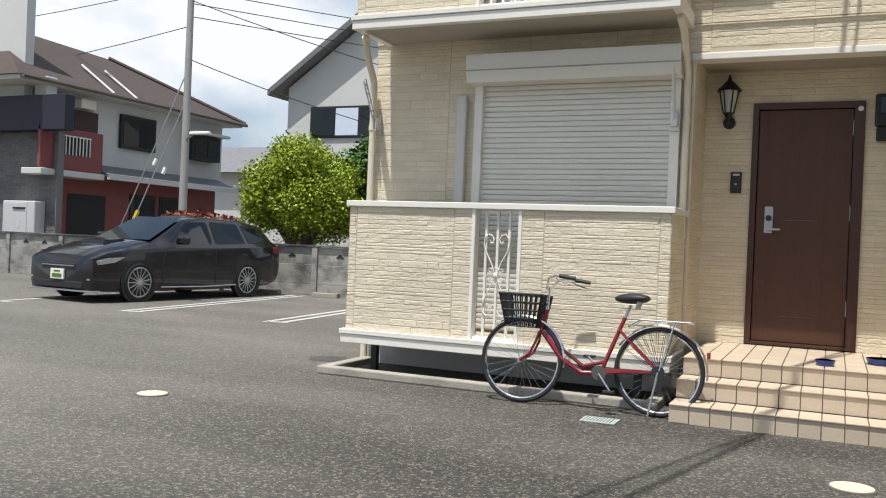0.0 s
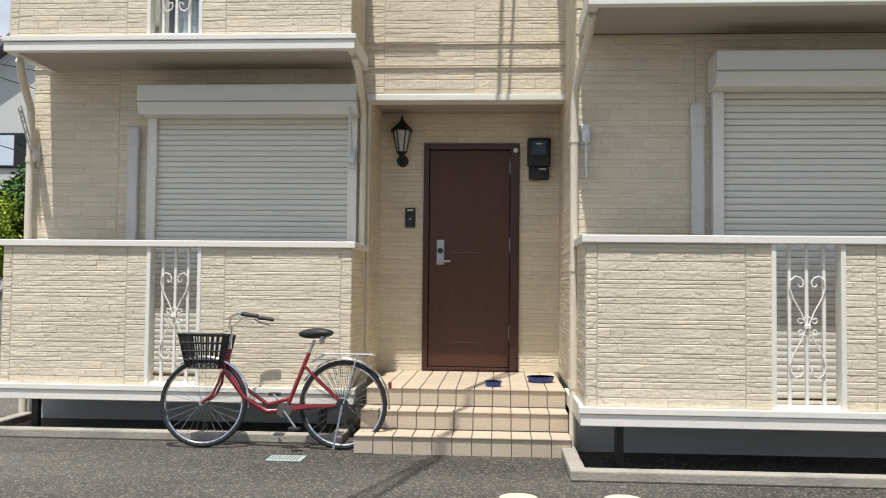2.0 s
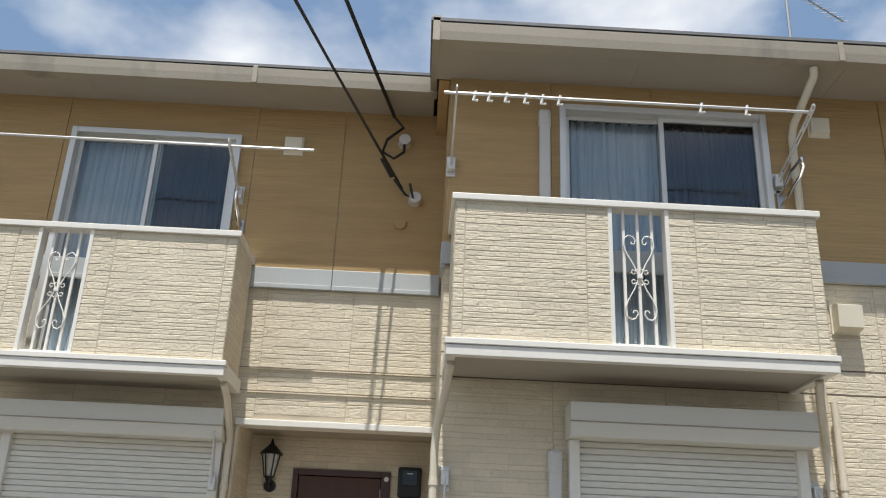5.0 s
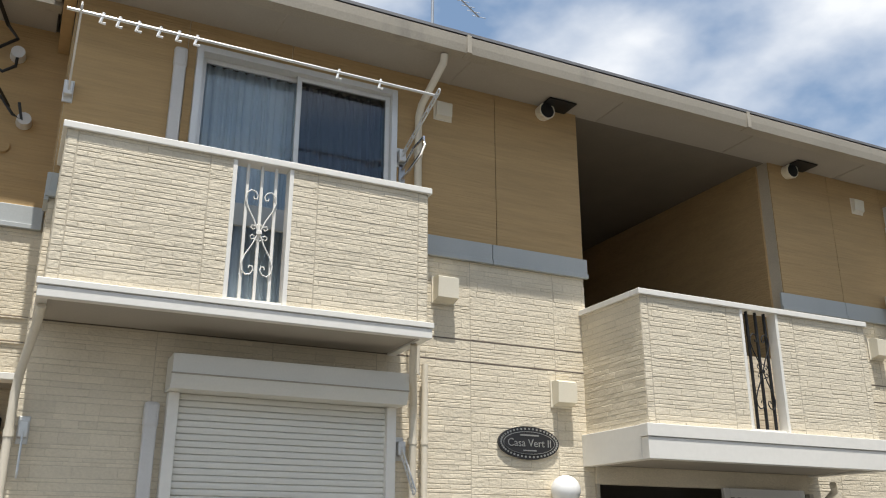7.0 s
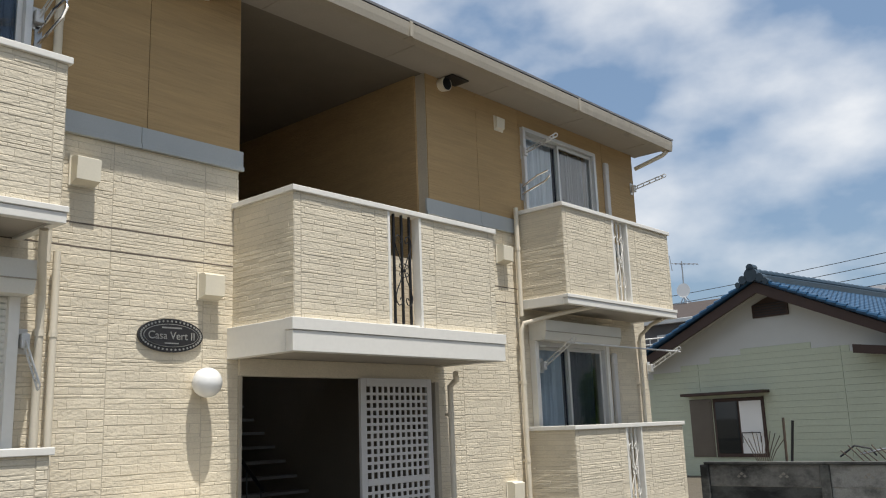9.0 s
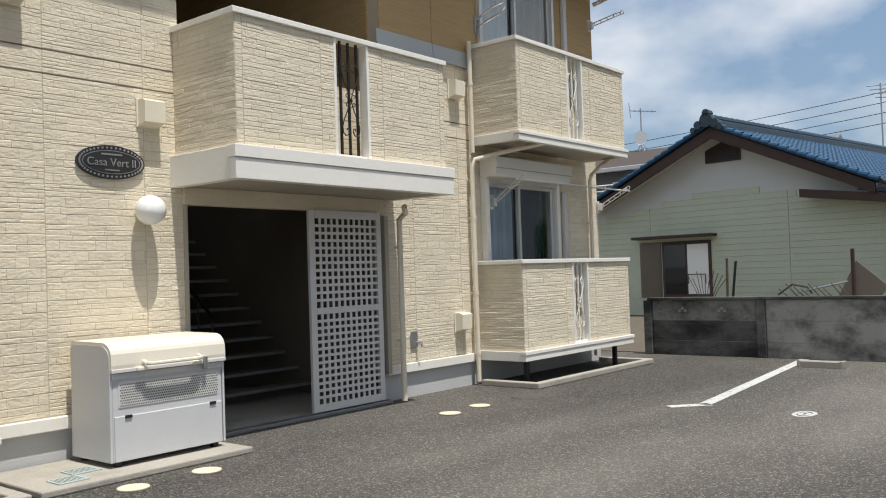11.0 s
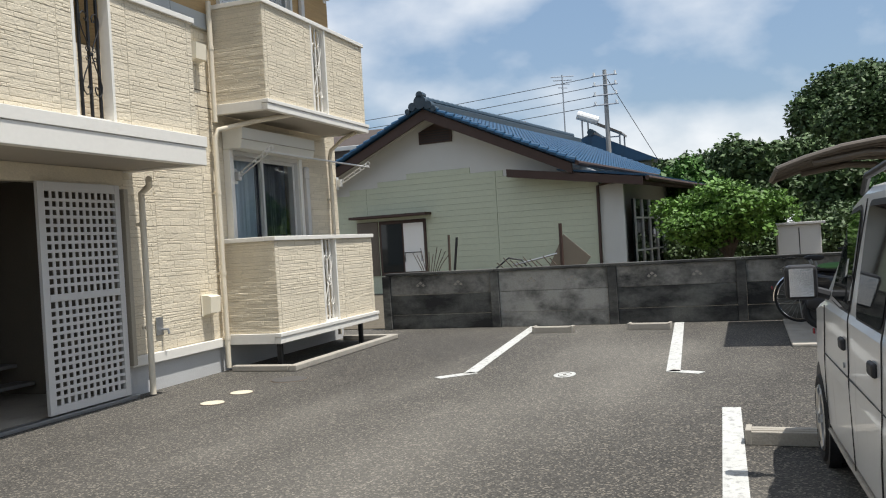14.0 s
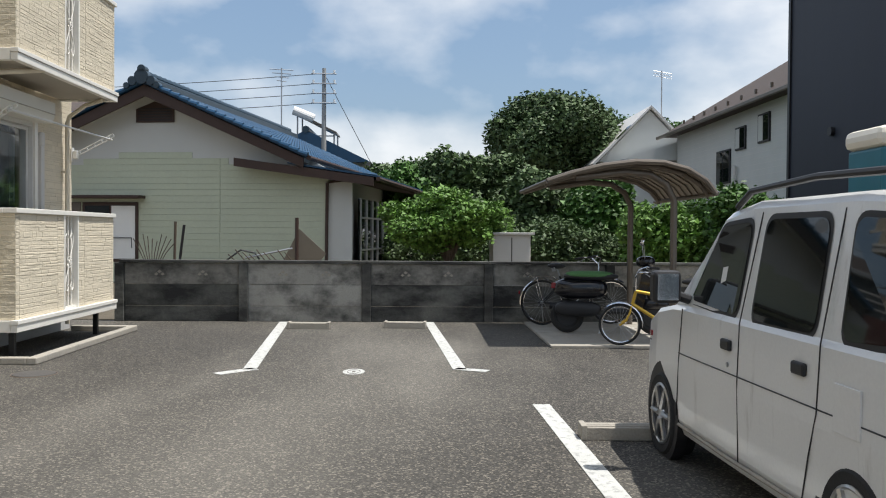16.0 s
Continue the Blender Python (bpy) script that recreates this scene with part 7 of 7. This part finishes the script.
part("aerial", tube([(43.4, -8.9, 6.6), (43.4, -8.9, 9.4)], 0.03, 5), M_STEEL, h3)
for k in range(3):
    part("aerial_element", tube([(43.4, -9.4, 9.0 + 0.12 * k), (43.4, -8.5, 9.15 + 0.12 * k)], 0.016, 4), M_STEEL, h3)
nb = thing("navy_building", (19, -8, 0), "tall dark navy metal-clad building", "building", "buildings")
part("wall", B(12.0, -16, 0, 26, -7.85, 11.0), M_NAVY, nb, "dark navy ribbed cladding")
part("corner_trim", B(25.9, -7.9, 0, 26.04, -7.80, 11.0), M_BLACK, nb)
part("wall_vent", disc(bmesh.new(), (23.3, -7.85, 4.1), (0, 1, 0), 0.12, 0.10, 14), M_BLACK, nb, "round vent hood")
tk = thing("teal_tank", (12, -3.8, 0), "teal storage locker with a cream lid", "locker")
part("locker_body", B(11.9, -3.95, 0.0, 12.8, -3.08, 2.55, 0.04), mat("teal_paint", (0.015, 0.13, 0.17), 0.4, vary=0.08), tk)
part("locker_lid", B(11.85, -4.0, 2.55, 12.85, -3.03, 2.82, 0.10), M_BIN, tk, "rounded cream lid")
sd_ = thing("garden_shed", (24, -0.6, 0), "pale metal garden shed", "shed")
part("shed_body", B(24, -0.15, 0, 25.2, 0.85, 1.38, 0.02), M_DUCT, sd_)
part("shed_roof", B(23.9, -0.25, 1.38, 25.3, 0.95, 1.44, 0.01), M_DUCT, sd_)
part("shed_door_gap", B(23.985, 0.34, 0.1, 23.999, 0.36, 1.3), M_BLACKP, sd_)

# ---- trees and shrubs ----
def tree(name, x, y, h, crown, radii, count, size, leaf, label, seed, cat="tree", trunk_r=0.15):
    t = thing(name, (x, y, 0), label, cat, "trees and shrubs")
    rnd = random.Random(seed)
    top = Vector((x + rnd.uniform(-0.2, 0.2), y, h))
    part("trunk", tube([(x, y, 0), (x + 0.05, y + 0.03, h * 0.5), top], [trunk_r, trunk_r * 0.75, trunk_r * 0.35], 8), M_BARK, t)
    for c, r in zip(crown, radii):
        part("limb", tube([(x + 0.04, y, h * rnd.uniform(0.4, 0.75)), Vector((x, y, h * 0.8)).lerp(Vector(c), 0.5), c], [trunk_r * 0.45, trunk_r * 0.3, trunk_r * 0.12], 6), M_BARK, t)
    tagged(part("crown", leaves(crown, radii, count, size, seed), leaf, t, "uneven leafy crown"), kind="stuff")
    return t


def lumps(c, r, n, seed, k=0.55):
    rnd = random.Random(seed)
    cs, rs = [c], [tuple(v * 0.72 for v in r)]
    for _ in range(n):
        d = Vector((rnd.gauss(0, 1), rnd.gauss(0, 1), rnd.gauss(0, 0.8))).normalized()
        cs.append((c[0] + d.x * r[0] * 0.62, c[1] + d.y * r[1] * 0.62, c[2] + d.z * r[2] * 0.62))
        s = rnd.uniform(0.34, k)
        rs.append((r[0] * s, r[1] * s, r[2] * s))
    return cs, rs


cs, rs = lumps((-12.0, 19.2, 2.30), (1.95, 1.4, 1.75), 34, 5, 0.36)
tree("golden_shrub", -12.0, 19.2, 1.4, cs, rs, 60000, 0.045, M_LEAF_Y, "dense yellow-green rounded shrub behind the fence", 5, "shrub")
cs, rs = lumps((-9.9, 20.8, 2.5), (2.4, 1.4, 1.8), 20, 6, 0.45)
tree("green_shrub", -9.9, 20.8, 1.6, cs, rs, 26000, 0.07, M_LEAF_G, "mid-green leafy shrub behind the fence", 6, "shrub")
cs, rs = lumps((-15.2, 19.4, 1.5), (1.3, 0.8, 0.55), 8, 7)
tree("rusty_shrub", -15.2, 19.4, 1.0, cs, rs, 5000, 0.06, M_LEAF_R, "low rusty-red leafed shrub", 7, "shrub", 0.08)
cs, rs = lumps((24.0, 2.2, 1.75), (1.6, 1.95, 1.0), 22, 8, 0.5)
tree("vine_bower", 24.0, 2.0, 1.4, cs, rs, 40000, 0.066, M_LEAF_V, "bright green vine bower in the garden", 8, "vine")
cs, rs = lumps((47.0, -4.5, 6.0), (4.3, 4.3, 3.3), 36, 9, 0.40)
tree("big_tree", 47.0, -4.6, 4.5, cs, rs, 100000, 0.125, M_LEAF_D, "tall dark green broadleaf tree", 9, "tree", 0.35)
for i, (x, y, z, rx, rz, nn, lf, nm) in enumerate(((36, 1.6, 3.0, 1.8, 1.9, 12000, M_LEAF_D, "garden_tree"), (34, -1.6, 2.1, 1.9, 1.8, 12000, M_LEAF_D, "garden_tree"), (38, -0.5, 3.2, 2.1, 1.75, 15000, M_LEAF_D, "garden_tree"), (33, 3.6, 2.6, 1.5, 1.5, 9000, M_LEAF_G, "garden_tree"), (31, -3.4, 2.0, 1.4, 2.2, 12000, M_LEAF_G, "conifer"), (22, -2.9, 1.4, 1.2, 1.05, 12000, M_LEAF_V, "garden_shrub"), (21, -4.6, 1.5, 1.3, 1.3, 12000, M_LEAF_G, "garden_shrub"), (27, -6.2, 1.5, 2.0, 1.4, 9000, M_LEAF_V, "garden_shrub"), (60, -12.5, 8.2, 3.4, 1.9, 12000, M_LEAF_G, "far_tree"), (40, 3.8, 3.4, 2.4, 1.6, 9000, M_LEAF_D, "garden_tree"), (29, -1.4, 1.0, 2.2, 1.0, 9000, M_LEAF_D, "garden_shrub"), (17.3, 11.2, 1.4, 0.9, 1.3, 6000, M_LEAF_G, "garden_shrub"))):
    cs, rs = lumps((x, y, z), (rx, rx, rz), 14, 20 + i, 0.5)
    tree(nm, x, y, z, cs, rs, int(nn * 1.6), 0.072 if x < 30 else 0.12, lf, "leafy green garden growth beyond the fence" if lf is not M_LEAF_D else "dark green tree beyond the gardens", 20 + i, "tree" if "tree" in nm or nm == "conifer" else "shrub", 0.1)

hg = np.random.default_rng(77)
cs = [(28.5 + hg.uniform(-0.6, 0.6), -9 + 15 * k / 29, hg.uniform(0.5, 0.9)) for k in range(30)]
tagged(part("hedge", leaves(cs, [(0.8, 0.7, hg.uniform(0.7, 1.1)) for _ in cs], 30000, 0.075, 78), M_LEAF_D), "dark leafy hedge across the gardens", "hedge", kind="stuff")

# ---- street and houses beyond the north-west fence ----
gb_ = thing("grey_brick_house", (-24, 21, 0), "grey brick and white house with dark band", "house", "houses")
part("wall", B(-30, 19.4, 0, -20.5, 19.62, 4.05), M_GREYBRICK, gb_, "grey brick lower wall")
bv, bf = [], []
rb = random.Random(4)
for r_ in range(49):
    for k in range(26):
        x = -28 + k * 0.31 + (r_ % 2) * 0.15
        z = 0.05 + r_ * 0.081
        if x + 0.3 > -20.5:
            continue
        q = len(bv)
        d = rb.uniform(0.004, 0.012)
        bv += [(x, 19.399, z), (x + 0.30, 19.399, z), (x + 0.30, 19.399, z + 0.073), (x, 19.399, z + 0.073), (x + 0.004, 19.4 - d, z + 0.004), (x + 0.296, 19.4 - d, z + 0.004), (x + 0.296, 19.4 - d, z + 0.069), (x + 0.004, 19.4 - d, z + 0.069)]
        bf += [(q + 4, q + 5, q + 6, q + 7)] + [(q + j, q + (j + 1) % 4, q + 4 + (j + 1) % 4, q + 4 + j) for j in range(4)]
tagged(part("brick", (bv, bf), M_GREYBRICK, gb_), kind="stuff")
part("band", B(-30, 18.9, 4.05, -19.75, 19.25, 5.06, 0.02), M_NAVY, gb_, "dark navy balcony band")
part("upper_wall", B(-30, 19.2, 5.06, -21.75, 19.5, 10), M_HPLAST, gb_, "white upper wall")
part("condenser", B(-21.45, 19.3, 5.06, -20.95, 19.7, 5.68, 0.03), M_DUCT, gb_, "air conditioner unit")
wh = thing("water_heater", (-21.5, 19.2, 0.0), "white gas water heater on the grey wall", "water heater")
part("heater_body", B(-22.2, 19.0, 0.80, -20.9, 19.385, 2.02, 0.03), M_BINW, wh)
part("heater_front", B(-22.15, 18.985, 0.86, -21.2, 19.0, 1.96, 0.006), M_BINW, wh)
part("heater_flue", B(-21.75, 18.96, 1.78, -21.25, 18.986, 1.83), M_BLACKP, wh)
part("label_bar", B(-21.6, 18.978, 1.25, -21.45, 18.986, 1.45), M_DUCT, wh)
part("heater_stand", B(-22.1, 19.05, 0.0, -21.0, 19.35, 0.80), M_BINW, wh)

ha = thing("red_white_house", (-23, 24, 0), "two-storey house, dusty red below and off-white above", "house", "houses")
HF = -21.4                                             # the street front
part("lower_wall", B(-27, 20.3, 0, HF, 27.6, 3.1), M_PINK, ha, "dusty red stucco lower wall")
part("upper_wall", B(-27, 20.5, 3.1, HF - 0.02, 27.9, 5.46), M_HPLAST, ha, "off-white stucco upper wall")
part("balcony_floor", B(HF, 18.9, 2.80, HF + 0.8, 21.3, 2.98, 0.02), M_HPLAST, ha, "pale balcony underside")
part("balcony", B(HF + 0.62, 18.9, 2.98, HF + 0.74, 21.25, 4.22, 0.03), M_PINK, ha, "dusty red brick balcony parapet")
part("balcony", B(HF, 21.13, 2.98, HF + 0.62, 21.25, 4.22, 0.03), M_PINK, ha, "dusty red balcony end")
# near-black plate on the parapet, painted as the shade of an opening
part("balcony_recess", B(HF + 0.735, 19.6, 3.45, HF + 0.745, 20.75, 4.0), M_DARKIN, ha, "dark plate for the shade in the parapet opening")
for k in range(9):
    part("balcony_bar", B(HF + 0.75, 19.65 + k * 0.13, 3.45, HF + 0.765, 19.69 + k * 0.13, 4.0), M_ALU, ha)
part("balcony_rail", B(HF + 0.748, 19.6, 3.98, HF + 0.772, 20.75, 4.02), M_ALU, ha)
part("upper_door", B(HF - 0.01, 20.75, 3.1, HF + 0.03, 21.7, 4.95, 0.01), M_BROWN, ha, "dark balcony door")
part("air_conditioner", B(HF + 0.0, 20.75, 4.98, HF + 0.3, 21.35, 5.28, 0.03), M_BIN, ha)
part("pent_roof", prism([(HF, 3.34), (HF, 3.22), (HF + 0.95, 2.90), (HF + 0.95, 3.0)], 21.3, 27.7, "y"), M_ROOFG, ha, "grey pent roof over the ground floor")
part("pent_fascia", B(HF + 0.90, 21.3, 2.84, HF + 0.98, 27.7, 2.98), M_HPLAST, ha)
part("roof", ([(-28.6, 18.2, 5.55), (-20.8, 18.2, 5.55), (-20.8, 28.5, 5.55), (-28.6, 28.5, 5.55), (-24.7, 20.6, 7.75), (-24.7, 25.3, 7.6)], [(0, 1, 4), (1, 2, 5, 4), (2, 3, 5), (3, 0, 4, 5), (3, 2, 1, 0)]), M_ROOFB, ha, "brown slate hip roof")
part("hip_cap", tube([(-20.8, 28.5, 5.57), (-24.7, 25.3, 7.63)], 0.09, 6), M_ROOFB, ha)
for y in (22.3, 23.3):
    part("hip_flashing", tube([(-20.85, y - 0.5, 5.60), (-22.7, y - 0.1, 6.66)], 0.04, 6), M_DUCT, ha, "pale hip flashing")
part("eave", B(-28.5, 18.3, 5.42, -20.86, 28.4, 5.545), M_HPLAST, ha, "white eave")
part("eave_gutter", tube([(-20.74, 18.3, 5.52), (-20.74, 28.5, 5.52)], 0.07, 6), M_BRONZE, ha)
for y0, y1, z0, z1, d in ((22.62, 24.22, 3.98, 5.1, 0.12), (25.75, 27.3, 3.95, 4.85, 0.42)):
    f_ = part("window", B(HF - 0.01, y0, z0, HF + d, y1, z1, 0.02), M_BLACKP, ha, "dark framed bay window")
    ym = (y0 + y1) / 2
    for a, b in ((y0 + 0.09, ym - 0.03), (ym + 0.03, y1 - 0.09)):
        part("pane", B(HF + d + 0.004, a, z0 + 0.1, HF + d + 0.012, b, z1 - 0.1), M_CARGLASS, f_)
    part("curtain", B(HF + d + 0.001, ym + 0.06, z0 + 0.12, HF + d + 0.003, y1 - 0.2, z1 - 0.12), M_CURTAIN, f_)
part("bay_hood", B(HF, 25.6, 4.88, HF + 0.62, 27.6, 4.98, 0.01), M_HPLAST, ha, "white bay hood")
# near-black plate on the wall in place of the entry's shaded depth
part("entry", B(HF - 0.01, 20.6, 0, HF + 0.012, 22.15, 2.35), M_DARKIN, ha, "dark plate for the shaded entry")
for y0, y1 in ((23.2, 24.4), (24.6, 25.6)):
    f_ = part("lower_window", B(HF - 0.01, y0, 0.7, HF + 0.05, y1, 2.5, 0.01), M_BLACKP, ha)
    part("pane", B(HF + 0.052, y0 + 0.08, 0.8, HF + 0.06, y1 - 0.08, 2.4), M_CARGLASS, f_)
hB = thing("white_gable_house", (-13, 28, 0), "white plaster house with a dark gable roof", "house", "houses")
part("wall", prism([(-17.83, 0), (-6, 0), (-6, 6.6), (-11.9, 10.75), (-17.83, 6.6)], 27.0, 38, "y"), M_HPLAST, hB, "white plaster gable wall")
part("roof", prism([(-18.4, 6.28), (-18.4, 6.48), (-11.9, 11.05), (-5.3, 6.48), (-5.3, 6.28), (-11.9, 10.80)], 26.5, 38.5, "y"), M_ROOFG, hB, "dark roof verge")
f_ = part("window", B(-16.85, 26.93, 4.8, -13.9, 27.02, 5.9, 0.02), M_BLACKP, hB, "dark sliding window")
for k in range(3):
    part("pane", B(-16.75 + k * 0.95, 26.915, 4.88, -15.86 + k * 0.95, 26.925, 5.82), M_CARGLASS if k != 1 else M_CURTAIN, f_)
hf = thing("far_house", (-22, 40, 0), "far low house with a grey tile roof", "house", "houses")
part("wall", B(-30.5, 36, 0, -22, 42, 4.4), M_HPLAST, hf)
part("roof", prism([(35.4, 4.35), (39, 6.0), (42.6, 4.35)], -31, -21.5), M_ROOFG, hf, "grey tile roof")
utility_pole(-18.1, 22.0, 12.0, [((-18.1, 22, 8.7 - 0.4 * k), (20, 60, 9.5 - 0.5 * k), 0.8) for k in range(3)] + [((-18.1, 22, 7.6), (-60, 30, 8.6), 1.0), ((-18.1, 22, 8.9), (-60, 26, 10.5), 1.0), ((-18.1, 22, 8.4), (-8, 27, 5.5), 0.2), ((-18.1, 22, 6.6), (-9, 28, 4.0), 0.3)], "concrete utility pole with wires on the street")
gy_ = thing("guy_wire", (-20.2, 20.8, 0), "pole stay wires with a yellow guard sleeve", "stay wire")
part("stay", tube([(-18.1, 22, 6.3), (-20.1, 20.9, 0.2)], 0.02, 5), M_STEEL, gy_)
part("stay", tube([(-18.1, 22, 5.4), (-19.7, 20.9, 0.2)], 0.02, 5), M_STEEL, gy_)
part("guard_sleeve", tube([(-19.7, 20.9, 0.2), (-19.17, 21.26, 1.9)], 0.06, 8), M_YELLOW, gy_, "yellow guard sleeve")
for a in ((-18.85, 21.5, 3.3), (-18.62, 21.65, 3.05)):
    part("stay_insulator", tube([(a[0], a[1], a[2]), (a[0] + 0.07, a[1] + 0.04, a[2] + 0.2)], 0.06, 8), M_GLOBE, gy_)
sl_ = thing("street_lamp", (-18.1, 22, 4.2), "white slim street lamp on the pole", "street lamp")
part("lamp_arm", tube([(-18.1, 21.95, 4.1), (-17.75, 21.9, 4.25)], 0.03, 6), M_STEEL, sl_)
part("lamp_head", B(-17.85, 21.84, 4.26, -17.1, 21.98, 4.36, 0.03), M_GLOBE, sl_)
